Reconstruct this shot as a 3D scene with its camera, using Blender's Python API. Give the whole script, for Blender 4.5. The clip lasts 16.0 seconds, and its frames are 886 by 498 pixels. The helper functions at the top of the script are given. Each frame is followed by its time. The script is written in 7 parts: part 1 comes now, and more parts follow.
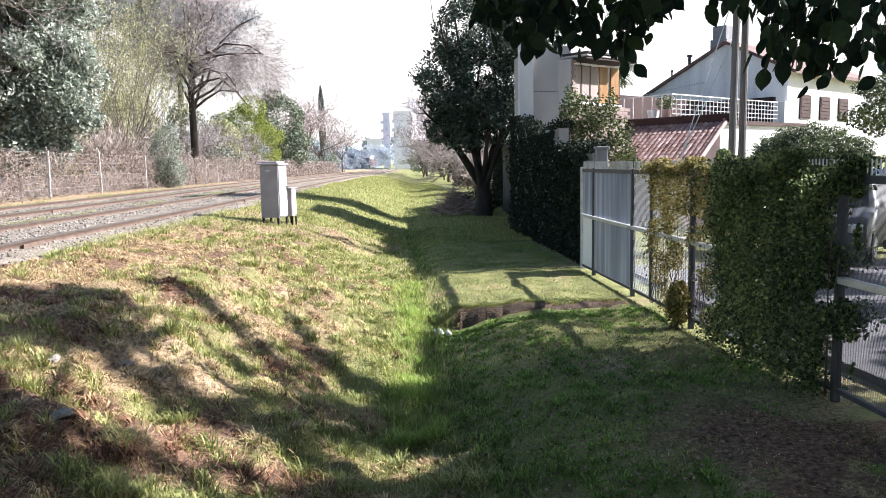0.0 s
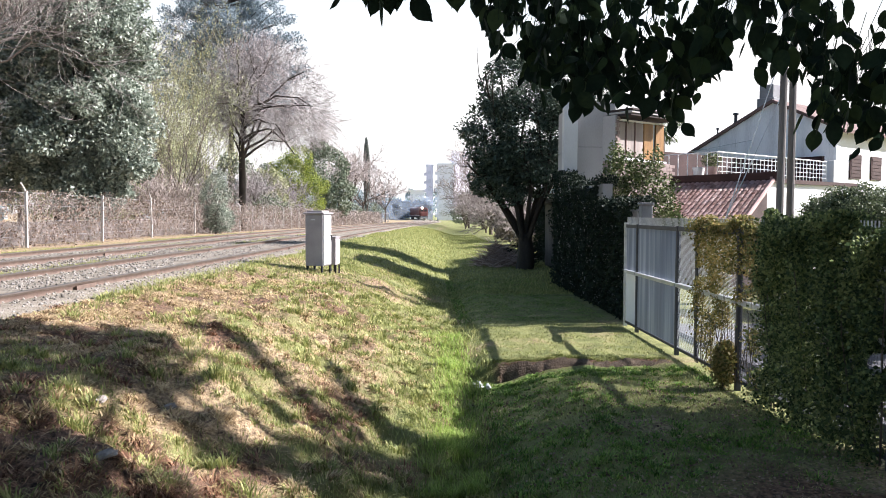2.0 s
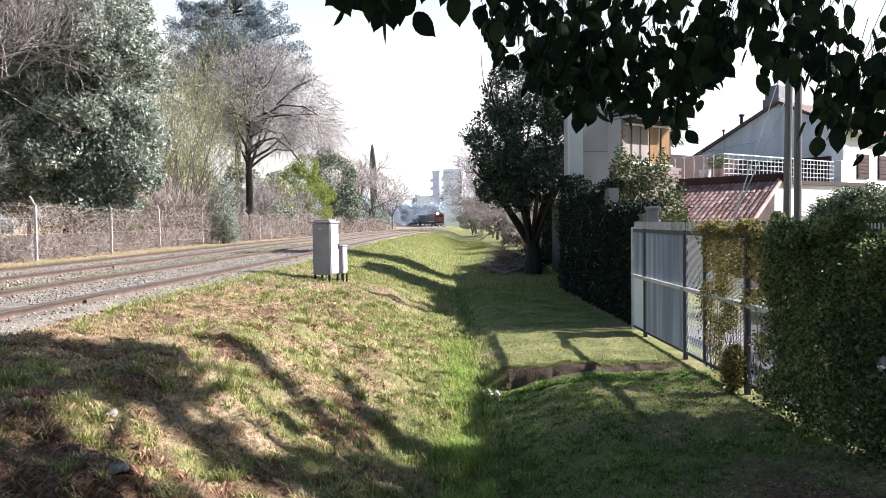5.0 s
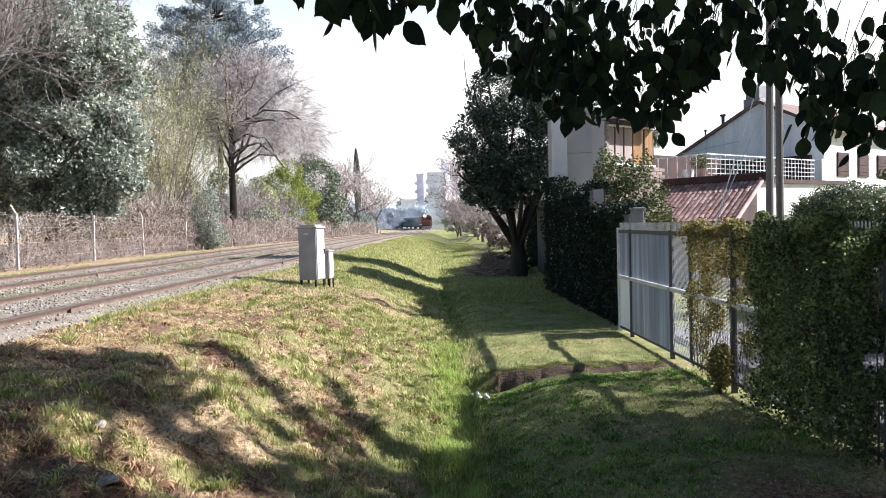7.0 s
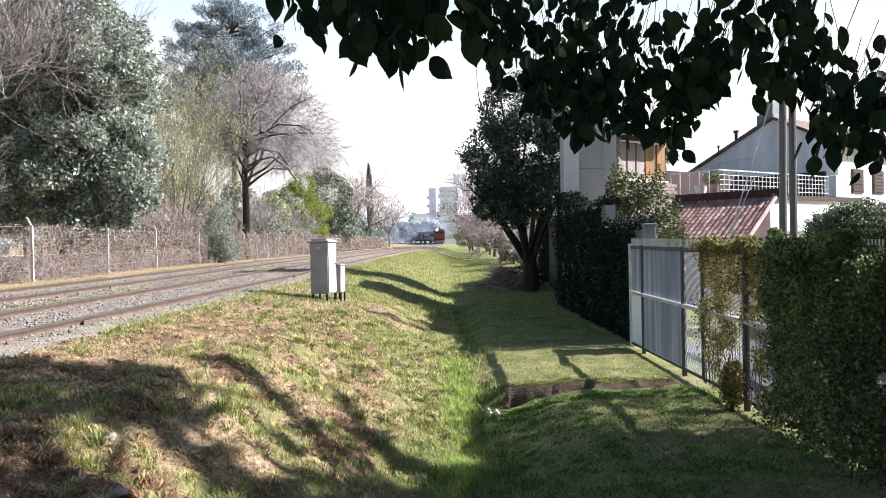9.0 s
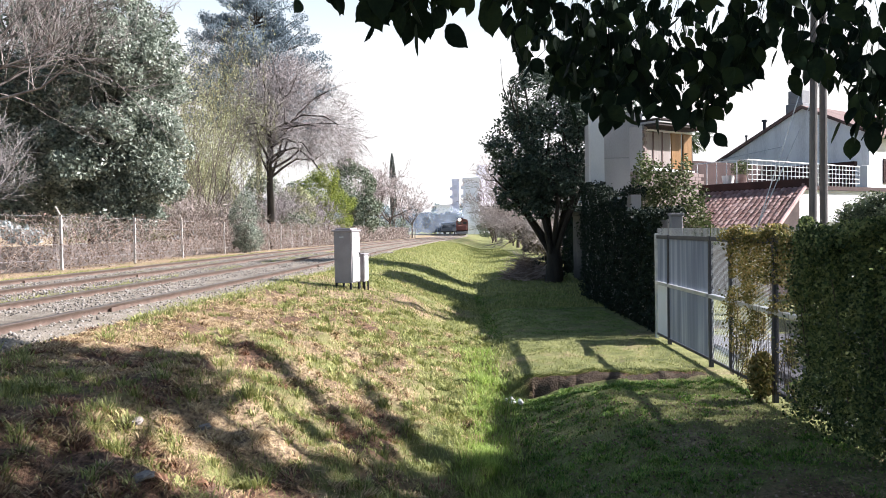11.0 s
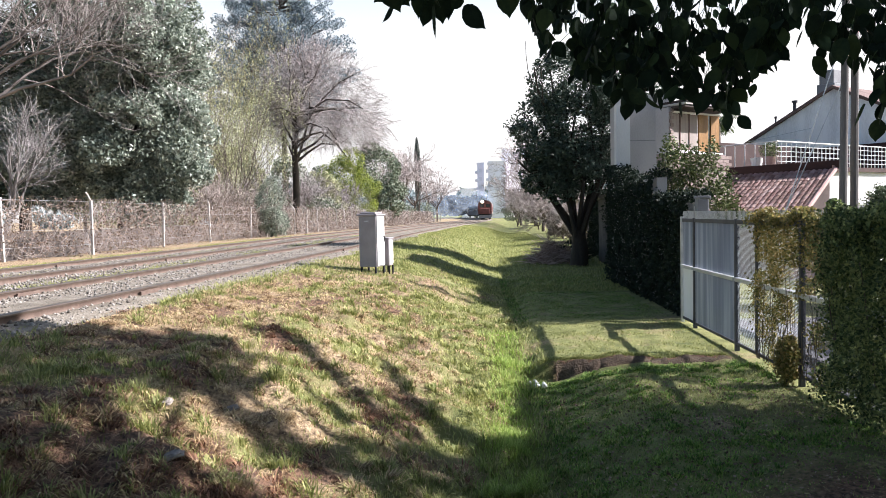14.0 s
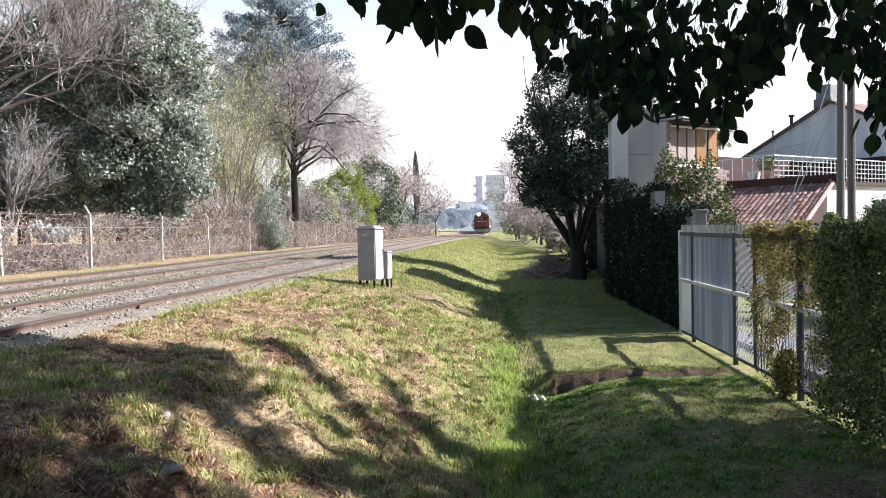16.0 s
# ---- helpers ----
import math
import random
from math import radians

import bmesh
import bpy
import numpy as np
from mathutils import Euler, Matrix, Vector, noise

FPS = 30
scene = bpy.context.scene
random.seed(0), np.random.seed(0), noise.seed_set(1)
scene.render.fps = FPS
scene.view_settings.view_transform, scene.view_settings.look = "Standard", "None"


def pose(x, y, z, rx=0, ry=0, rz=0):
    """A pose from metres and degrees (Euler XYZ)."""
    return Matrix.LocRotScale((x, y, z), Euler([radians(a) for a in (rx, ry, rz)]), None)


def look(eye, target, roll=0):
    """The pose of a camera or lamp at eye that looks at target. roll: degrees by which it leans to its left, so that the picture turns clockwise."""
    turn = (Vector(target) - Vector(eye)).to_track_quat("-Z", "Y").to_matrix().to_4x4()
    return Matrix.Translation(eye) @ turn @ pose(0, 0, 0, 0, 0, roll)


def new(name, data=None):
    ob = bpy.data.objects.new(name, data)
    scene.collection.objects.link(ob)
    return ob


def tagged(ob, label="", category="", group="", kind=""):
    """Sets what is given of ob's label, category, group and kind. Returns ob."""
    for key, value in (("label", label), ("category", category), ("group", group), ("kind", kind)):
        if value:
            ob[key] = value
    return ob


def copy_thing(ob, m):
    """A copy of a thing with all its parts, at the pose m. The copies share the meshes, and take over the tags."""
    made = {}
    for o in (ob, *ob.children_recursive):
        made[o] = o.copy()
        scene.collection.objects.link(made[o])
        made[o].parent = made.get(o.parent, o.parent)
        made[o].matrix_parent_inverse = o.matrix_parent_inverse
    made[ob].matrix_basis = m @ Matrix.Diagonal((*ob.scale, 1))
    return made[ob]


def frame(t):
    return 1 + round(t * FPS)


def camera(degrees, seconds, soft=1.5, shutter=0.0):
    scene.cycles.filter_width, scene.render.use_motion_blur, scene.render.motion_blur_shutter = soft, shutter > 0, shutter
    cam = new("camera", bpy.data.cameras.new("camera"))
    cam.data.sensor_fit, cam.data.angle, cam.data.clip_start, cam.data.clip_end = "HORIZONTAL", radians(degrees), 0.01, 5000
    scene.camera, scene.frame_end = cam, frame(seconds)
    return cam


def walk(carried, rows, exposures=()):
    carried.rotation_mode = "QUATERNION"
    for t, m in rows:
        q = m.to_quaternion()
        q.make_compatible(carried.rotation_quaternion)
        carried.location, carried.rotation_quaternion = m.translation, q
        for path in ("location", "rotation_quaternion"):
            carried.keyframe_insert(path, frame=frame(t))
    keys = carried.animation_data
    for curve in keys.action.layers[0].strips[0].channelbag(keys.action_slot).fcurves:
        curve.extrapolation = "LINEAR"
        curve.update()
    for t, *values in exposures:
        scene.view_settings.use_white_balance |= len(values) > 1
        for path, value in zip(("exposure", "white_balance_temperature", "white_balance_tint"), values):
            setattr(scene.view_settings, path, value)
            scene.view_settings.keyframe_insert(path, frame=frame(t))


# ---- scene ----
cam = camera(60.2, 16.0, soft=0.75)
PATH = [
    (0, pose(0.028, 0.033, 2.072, 83.53, 0.97, -4.83)),
    (0.5, pose(0.014, 0.021, 2.099, 86.59, 0.15, -2.45)),
    (1, pose(0.013, 0.006, 2.081, 87.17, -0.19, -1.80)),
    (1.5, pose(0.014, 0.008, 2.086, 87.25, -0.35, -1.70)),
    (2, pose(0.003, 0.007, 2.079, 87.42, -0.25, -1.69)),
    (2.5, pose(0.016, 0.012, 2.080, 87.90, 0.07, -1.44)),
    (3, pose(0.024, 0.012, 2.080, 88.37, 0.32, -1.09)),
    (3.5, pose(0.024, 0.008, 2.089, 88.05, 0.40, -0.81)),
    (6, pose(-0.011, -0.013, 2.117, 87.83, 0.96, -1.71)),
    (6.5, pose(-0.020, -0.005, 2.122, 88.03, 1.06, -2.13)),
    (7, pose(-0.017, -0.011, 2.122, 88.04, 1.47, -2.32)),
    (7.5, pose(-0.010, -0.012, 2.123, 88.31, 1.55, -2.28)),
    (8, pose(-0.023, -0.018, 2.117, 88.63, 1.59, -1.96)),
    (8.5, pose(-0.002, -0.014, 2.122, 88.76, 1.87, -1.60)),
    (9, pose(-0.005, -0.019, 2.127, 89.14, 1.13, -1.42)),
    (9.5, pose(-0.023, 0.050, 2.117, 89.26, 0.75, -1.14)),
    (12, pose(-0.003, -0.011, 2.091, 87.95, 1.51, 1.42)),
    (12.5, pose(0.010, -0.023, 2.099, 87.73, 1.57, 1.74)),
    (13, pose(-0.003, -0.012, 2.092, 87.22, 1.39, 1.90)),
    (13.5, pose(-0.003, -0.015, 2.090, 87.20, 1.33, 2.35)),
    (14, pose(-0.002, -0.012, 2.094, 87.33, 1.19, 2.18)),
    (14.5, pose(-0.002, -0.029, 2.095, 87.66, 1.01, 3.01)),
    (15, pose(-0.002, -0.022, 2.091, 87.85, 1.12, 2.57)),
    (15.5, pose(0.000, -0.015, 2.097, 88.18, 1.30, 2.28)),
    (16, pose(-0.000, -0.022, 2.096, 88.34, 1.17, 2.07)),
]
walk(cam, PATH, [(0, 1.9), (0.5, 1.92), (1.0, 1.72), (2.5, 1.7), (4.0, 1.62), (10.0, 1.61), (16.0, 1.6)])

# ---- world, sun, exposure ----
SUN = Vector((1.0, 0.07, 0.70)).normalized()
world = bpy.data.worlds.new("sky")
scene.world = world
world.use_nodes = True
_wn = world.node_tree.nodes
_sky = _wn.new("ShaderNodeTexSky")
_sky.sky_type = "NISHITA"
_sky.sun_disc = False
_sky.sun_elevation = math.asin(SUN.z)
_sky.sun_rotation = math.atan2(SUN.x, SUN.y)
_sky.air_density, _sky.dust_density, _sky.ozone_density = 1.1, 1.3, 2.2
world.node_tree.links.new(_sky.outputs[0], _wn["Background"].inputs[0])
_wn["Background"].inputs[1].default_value = 0.064
sun = new("sun", bpy.data.lights.new("sun", "SUN"))
sun.data.energy, sun.data.angle, sun.data.color = 5.0, radians(0.55), (1.0, 0.965, 0.995)
sun.matrix_basis = look((0, 0, 30), Vector((0, 0, 30)) - SUN)


# ---- hazy sky far behind everything ----
def build_backdrop():
    m = bpy.data.materials.new("bright_haze")
    m.use_nodes = True
    n, l = m.node_tree.nodes, m.node_tree.links
    n.remove(n["Principled BSDF"])
    em = n.new("ShaderNodeEmission")
    geo, sep = n.new("ShaderNodeNewGeometry"), n.new("ShaderNodeSeparateXYZ")
    rng = n.new("ShaderNodeMapRange")
    rng.inputs[1].default_value, rng.inputs[2].default_value = 0.0, 1100.0
    ramp = n.new("ShaderNodeValToRGB")
    r = ramp.color_ramp
    r.elements[0].color, r.elements[1].color = (1.0, 0.985, 0.99, 1), (0.5, 0.71, 0.9, 1)
    r.elements[0].position = 0.52
    l.new(geo.outputs["Position"], sep.inputs[0])
    l.new(sep.outputs["Z"], rng.inputs[0])
    l.new(rng.outputs[0], ramp.inputs[0])
    l.new(ramp.outputs[0], em.inputs[0])
    em.inputs[1].default_value = 0.4
    l.new(em.outputs[0], n["Material Output"].inputs[0])
    V = []
    for k in range(61):
        a = radians(-80 + 140 * k / 60)
        V += [(3000 * math.sin(a), 3000 * math.cos(a), -60), (3000 * math.sin(a), 3000 * math.cos(a), 1600)]
    me = bpy.data.meshes.new("sky_backdrop")
    me.from_pydata(V, [], [(2 * k, 2 * k + 2, 2 * k + 3, 2 * k + 1) for k in range(60)])
    me.materials.append(m)
    tagged(new("sky_backdrop", me), "bright hazy white sky above the horizon", "sky", kind="structure")


build_backdrop()


# ---- materials ----
def material(name, colors, scale=6.0, rough=0.8, metal=0.0, bump=0.3, fine=60.0, spec=0.3, vary=0.0, through_light=0.0, stretch=(1, 1, 1), island=False, bump_size=0.01):
    """A surface with two scales of colour variation and fine relief."""
    m = bpy.data.materials.new(name)
    m.use_nodes = True
    n, l = m.node_tree.nodes, m.node_tree.links
    b = n["Principled BSDF"]
    geo = n.new("ShaderNodeNewGeometry")
    vec = n.new("ShaderNodeVectorMath")
    vec.operation = "MULTIPLY"
    vec.inputs[1].default_value = stretch
    l.new(geo.outputs["Position"], vec.inputs[0])
    coarse = n.new("ShaderNodeTexNoise")
    coarse.inputs["Scale"].default_value, coarse.inputs["Detail"].default_value = scale, 5
    small = n.new("ShaderNodeTexNoise")
    small.inputs["Scale"].default_value, small.inputs["Detail"].default_value = fine, 3
    l.new(vec.outputs[0], coarse.inputs["Vector"])
    l.new(vec.outputs[0], small.inputs["Vector"])
    mix = n.new("ShaderNodeMath")
    mix.operation = "MULTIPLY_ADD"
    mix.inputs[1].default_value = 0.35
    sub = n.new("ShaderNodeMath")
    sub.operation = "MULTIPLY_ADD"
    sub.inputs[1].default_value, sub.inputs[2].default_value = 0.75, -0.05
    l.new(coarse.outputs[0], sub.inputs[0])
    l.new(small.outputs[0], mix.inputs[0])
    l.new(sub.outputs[0], mix.inputs[2])
    fac = mix
    if vary or island:
        add = n.new("ShaderNodeMath")
        add.operation = "MULTIPLY_ADD"
        add.inputs[1].default_value = vary or 0.6
        if island:
            l.new(geo.outputs["Random Per Island"], add.inputs[0])
        else:
            info = n.new("ShaderNodeObjectInfo")
            l.new(info.outputs["Random"], add.inputs[0])
        off = n.new("ShaderNodeMath")
        off.operation = "SUBTRACT"
        off.inputs[1].default_value = (vary or 0.6) / 2
        l.new(mix.outputs[0], add.inputs[2])
        l.new(add.outputs[0], off.inputs[0])
        fac = off
    ramp = n.new("ShaderNodeValToRGB")
    r = ramp.color_ramp
    while len(r.elements) < len(colors):
        r.elements.new(0.5)
    for i, c in enumerate(colors):
        r.elements[i].position = 0.22 + 0.56 * i / max(1, len(colors) - 1)
        r.elements[i].color = (*c, 1)
    l.new(fac.outputs[0], ramp.inputs[0])
    l.new(ramp.outputs[0], b.inputs["Base Color"])
    b.inputs["Roughness"].default_value, b.inputs["Metallic"].default_value = rough, metal
    b.inputs["Specular IOR Level"].default_value = spec
    if bump:
        bp = n.new("ShaderNodeBump")
        bp.inputs["Strength"].default_value, bp.inputs["Distance"].default_value = bump, bump_size
        l.new(small.outputs[0], bp.inputs["Height"])
        l.new(bp.outputs[0], b.inputs["Normal"])
    if through_light:
        tr = n.new("ShaderNodeBsdfTranslucent")
        ms = n.new("ShaderNodeMixShader")
        ms.inputs[0].default_value = through_light
        l.new(ramp.outputs[0], tr.inputs[0])
        l.new(b.outputs[0], ms.inputs[1])
        l.new(tr.outputs[0], ms.inputs[2])
        l.new(ms.outputs[0], n["Material Output"].inputs[0])
    return m


M = {}
M["dark_leaf"] = material("dark_leaf", [(0.02, 0.034, 0.024), (0.047, 0.072, 0.05), (0.095, 0.125, 0.09)], 3, 0.5, island=True, bump=0, through_light=0.15, spec=0.3)
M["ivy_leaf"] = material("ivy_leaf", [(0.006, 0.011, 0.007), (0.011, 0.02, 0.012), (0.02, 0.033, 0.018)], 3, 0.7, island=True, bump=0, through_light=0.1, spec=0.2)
M["front_leaf"] = material("front_leaf", [(0.008, 0.017, 0.013), (0.017, 0.033, 0.021), (0.038, 0.064, 0.03)], 9, 0.7, island=True, bump=0, through_light=0.25, spec=0.08)
M["grey_leaf"] = material("grey_leaf", [(0.06, 0.08, 0.06), (0.21, 0.245, 0.195), (0.44, 0.48, 0.405)], 1, 0.46, island=True, bump=0, through_light=0.32, spec=0.4)
# cypress green, greyed and lightened to stand in for distance haze
M["hazed_cypress_leaf"] = material("hazed_cypress_leaf", [(0.1, 0.11, 0.1), (0.14, 0.155, 0.14), (0.19, 0.2, 0.19)], 0.6, 0.8, island=True, bump=0)
M["bush_leaf"] = material("bush_leaf", [(0.03, 0.045, 0.022), (0.085, 0.11, 0.055), (0.21, 0.24, 0.13)], 1.5, 0.45, island=True, bump=0, through_light=0.2)
M["vine_leaf"] = material("vine_leaf", [(0.026, 0.045, 0.021), (0.095, 0.135, 0.055), (0.28, 0.315, 0.125)], 1.2, 0.6, island=True, bump=0, through_light=0.42, spec=0.2)
M["autumn_leaf"] = material("autumn_leaf", [(0.07, 0.082, 0.025), (0.18, 0.165, 0.055), (0.34, 0.255, 0.1)], 1.5, 0.5, island=True, bump=0, through_light=0.45)
# mesh colour raised to imitate slats glowing against the bright street
M["sunlit_mesh"] = material("sunlit_mesh", [(0.6, 0.62, 0.66), (0.7, 0.72, 0.76), (0.78, 0.8, 0.84)], 3, 0.5, bump=0.1)
M["brown_wall"] = material("brown_wall", [(0.035, 0.022, 0.02), (0.06, 0.04, 0.036), (0.1, 0.07, 0.065)], 3, 0.85, bump=0.3)
M["lime_leaf"] = material("lime_leaf", [(0.08, 0.11, 0.02), (0.2, 0.25, 0.045), (0.4, 0.44, 0.1)], 1, 0.5, island=True, bump=0, through_light=0.35)
M["willow_leaf"] = material("willow_leaf", [(0.21, 0.22, 0.11), (0.33, 0.34, 0.185), (0.48, 0.48, 0.29)], 0.7, 0.6, island=True, bump=0, through_light=0.35)
# blue-green needles, pushed bluer and paler in place of distance haze
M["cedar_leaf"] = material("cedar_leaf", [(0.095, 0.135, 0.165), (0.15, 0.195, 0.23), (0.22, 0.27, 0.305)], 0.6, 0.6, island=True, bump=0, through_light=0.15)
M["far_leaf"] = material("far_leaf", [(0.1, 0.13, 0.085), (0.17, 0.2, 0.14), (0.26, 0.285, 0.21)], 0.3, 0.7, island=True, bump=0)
# air haze is mixed into the colour of the distant leaves
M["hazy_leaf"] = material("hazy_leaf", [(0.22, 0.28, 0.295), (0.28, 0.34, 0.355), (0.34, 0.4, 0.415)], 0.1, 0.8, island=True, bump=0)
M["shrub_leaf"] = material("shrub_leaf", [(0.03, 0.046, 0.015), (0.075, 0.1, 0.036), (0.16, 0.18, 0.075)], 1.5, 0.55, island=True, bump=0, through_light=0.15, spec=0.2)
M["bark"] = material("bark", [(0.05, 0.04, 0.03), (0.1, 0.08, 0.065), (0.16, 0.13, 0.11)], 4, 0.9, bump=0.7, fine=40, stretch=(1, 1, 0.3))
M["dark_bark"] = material("dark_bark", [(0.015, 0.012, 0.01), (0.035, 0.028, 0.022), (0.06, 0.05, 0.04)], 4, 0.9, bump=0.7, fine=40, stretch=(1, 1, 0.3))
M["pale_twig"] = material("pale_twig", [(0.085, 0.077, 0.075), (0.18, 0.163, 0.158), (0.32, 0.297, 0.288)], 1, 0.85, island=True, bump=0)
M["plane_twig"] = material("plane_twig", [(0.07, 0.06, 0.055), (0.16, 0.138, 0.128), (0.3, 0.265, 0.25)], 1, 0.85, island=True, bump=0)
M["brown_twig"] = material("brown_twig", [(0.14, 0.12, 0.118), (0.28, 0.245, 0.242), (0.46, 0.415, 0.41)], 1, 0.85, island=True, bump=0)
# brown twigs with the paleness of haze put into their colour
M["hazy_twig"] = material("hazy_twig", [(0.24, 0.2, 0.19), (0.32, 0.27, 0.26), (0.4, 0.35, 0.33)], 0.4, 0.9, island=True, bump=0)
M["steel_rail"] = material("steel_rail", [(0.07, 0.048, 0.04), (0.12, 0.084, 0.068), (0.18, 0.13, 0.108)], 8, 0.65, 0.1, fine=90)
M["rail_head"] = material("rail_head", [(0.14, 0.1, 0.08), (0.24, 0.2, 0.17)], 5, 0.35, 0.8, bump=0.1)
M["cabinet_grey"] = material("cabinet_grey", [(0.21, 0.19, 0.2), (0.29, 0.268, 0.28), (0.35, 0.328, 0.34)], 3, 0.6, 0.0, bump=0.15)
# upright pale streaks imitate light showing through the mesh
M["panel_grey"] = material("panel_grey", [(0.14, 0.16, 0.2), (0.27, 0.295, 0.345), (0.62, 0.65, 0.7)], 1.0, 0.5, 0.1, bump=0.1, stretch=(0.2, 1.8, 0.1), fine=4)
M["post_grey"] = material("post_grey", [(0.03, 0.031, 0.038), (0.055, 0.056, 0.066), (0.085, 0.086, 0.098)], 4, 0.55, 0.2, bump=0.1)
M["galvanised"] = material("galvanised", [(0.35, 0.36, 0.38), (0.5, 0.51, 0.53), (0.62, 0.63, 0.65)], 6, 0.4, 0.5, bump=0.1)
M["concrete_post"] = material("concrete_post", [(0.3, 0.285, 0.27), (0.42, 0.4, 0.38), (0.54, 0.52, 0.5)], 3, 0.85)
M["field_stone"] = material("field_stone", [(0.13, 0.11, 0.095), (0.23, 0.2, 0.18), (0.34, 0.31, 0.285)], 14, 0.9, bump=0.6)
M["asphalt"] = material("asphalt", [(0.07, 0.068, 0.075), (0.11, 0.106, 0.114), (0.15, 0.145, 0.15)], 1.2, 0.9, bump=0.5, fine=160)
M["white_wall"] = material("white_wall", [(0.55, 0.53, 0.52), (0.7, 0.68, 0.67), (0.78, 0.77, 0.76)], 0.7, 0.85, bump=0.2)
M["cream_wall"] = material("cream_wall", [(0.3, 0.28, 0.275), (0.38, 0.36, 0.355), (0.45, 0.43, 0.42)], 0.8, 0.85, bump=0.2)
M["stained_wall"] = material("stained_wall", [(0.4, 0.4, 0.41), (0.72, 0.72, 0.73), (0.82, 0.82, 0.83)], 1.6, 0.85, bump=0.2, stretch=(1, 1, 0.12))
M["pillar_grey"] = material("pillar_grey", [(0.14, 0.14, 0.148), (0.2, 0.2, 0.21), (0.27, 0.27, 0.28)], 3, 0.85, bump=0.3)
M["tower_grey"] = material("tower_grey", [(0.26, 0.25, 0.25), (0.36, 0.345, 0.345), (0.43, 0.415, 0.41)], 1.2, 0.9, bump=0.25, stretch=(1, 1, 0.3))
M["tower_pale"] = material("tower_pale", [(0.42, 0.42, 0.43), (0.55, 0.55, 0.56), (0.64, 0.64, 0.65)], 1.2, 0.9, bump=0.25, stretch=(1, 1, 0.3))
M["weathered_board"] = material("weathered_board", [(0.035, 0.034, 0.036), (0.065, 0.063, 0.064), (0.1, 0.096, 0.096)], 2, 0.9, bump=0.4, stretch=(6, 1, 1))
M["pale_brick"] = material("pale_brick", [(0.14, 0.1, 0.09), (0.21, 0.155, 0.14), (0.28, 0.22, 0.205)], 3, 0.85, vary=0.35, bump=0.4)
M["roof_edge"] = material("roof_edge", [(0.022, 0.017, 0.016), (0.042, 0.032, 0.03), (0.07, 0.055, 0.052)], 2, 0.85)
M["roof_tile"] = material("roof_tile", [(0.25, 0.15, 0.132), (0.41, 0.27, 0.245), (0.56, 0.42, 0.39)], 2, 0.7, vary=0.45, bump=0.4)
M["verge_brown"] = material("verge_brown", [(0.08, 0.05, 0.045), (0.14, 0.09, 0.08), (0.2, 0.14, 0.125)], 2, 0.85)
M["curtain_tan"] = material("curtain_tan", [(0.2, 0.16, 0.145), (0.27, 0.225, 0.205), (0.33, 0.285, 0.26)], 2, 0.7, stretch=(6, 6, 0.4), bump=0.2)
M["dark_red"] = material("dark_red", [(0.02, 0.0085, 0.0075), (0.036, 0.015, 0.013), (0.06, 0.027, 0.024)], 2, 0.75)
M["wood_door"] = material("wood_door", [(0.13, 0.065, 0.022), (0.23, 0.115, 0.038), (0.3, 0.16, 0.055)], 2, 0.5, stretch=(4, 4, 0.5))
M["white_paint"] = material("white_paint", [(0.7, 0.69, 0.68), (0.8, 0.79, 0.78)], 3, 0.5, bump=0.1)
M["pole_wood"] = material("pole_wood", [(0.07, 0.064, 0.062), (0.12, 0.11, 0.105), (0.18, 0.165, 0.155)], 3, 0.85, stretch=(1, 1, 0.15), bump=0.5)
M["dead_stalk"] = material("dead_stalk", [(0.13, 0.1, 0.086), (0.25, 0.205, 0.18), (0.42, 0.365, 0.33)], 1, 0.9, island=True, bump=0)
M["loco_red"] = material("loco_red", [(0.08, 0.03, 0.028), (0.13, 0.045, 0.04), (0.18, 0.068, 0.06)], 2, 0.5, bump=0.1)
M["brush_leaf"] = material("brush_leaf", [(0.1, 0.08, 0.078), (0.17, 0.14, 0.135), (0.26, 0.22, 0.21)], 0.6, 0.8, island=True, bump=0)
M["red_stick"] = material("red_stick", [(0.2, 0.13, 0.11), (0.42, 0.31, 0.265), (0.66, 0.53, 0.47)], 1, 0.85, island=True, bump=0)
M["coach_grey"] = material("coach_grey", [(0.06, 0.07, 0.095), (0.1, 0.115, 0.14), (0.15, 0.165, 0.19)], 1, 0.5, bump=0.1)
M["black_iron"] = material("black_iron", [(0.015, 0.015, 0.016), (0.03, 0.03, 0.032)], 4, 0.6, 0.2, bump=0.2)
# distant walls and windows: haze is painted in as near-white, low-contrast colour
M["hazed_wall"] = material("hazed_wall", [(0.9, 0.86, 0.93), (0.93, 0.89, 0.96), (0.95, 0.92, 0.98)], 0.15, 0.9, bump=0)
M["hazed_window"] = material("hazed_window", [(0.8, 0.77, 0.83), (0.84, 0.81, 0.87)], 0.5, 0.6, bump=0)
M["dark_glass"] = material("dark_glass", [(0.02, 0.022, 0.026), (0.035, 0.04, 0.045)], 1, 0.08, spec=0.6, bump=0)


# ---- mesh helpers ----
def box(bm, x0, y0, z0, x1, y1, z1, m=None):
    vs = [Vector((x, y, z)) for x in (x0, x1) for y in (y0, y1) for z in (z0, z1)]
    if m is not None:
        vs = [m @ v for v in vs]
    v = [bm.verts.new(p) for p in vs]
    for f in ((0, 1, 3, 2), (4, 6, 7, 5), (0, 4, 5, 1), (2, 3, 7, 6), (0, 2, 6, 4), (1, 5, 7, 3)):
        bm.faces.new([v[i] for i in f])


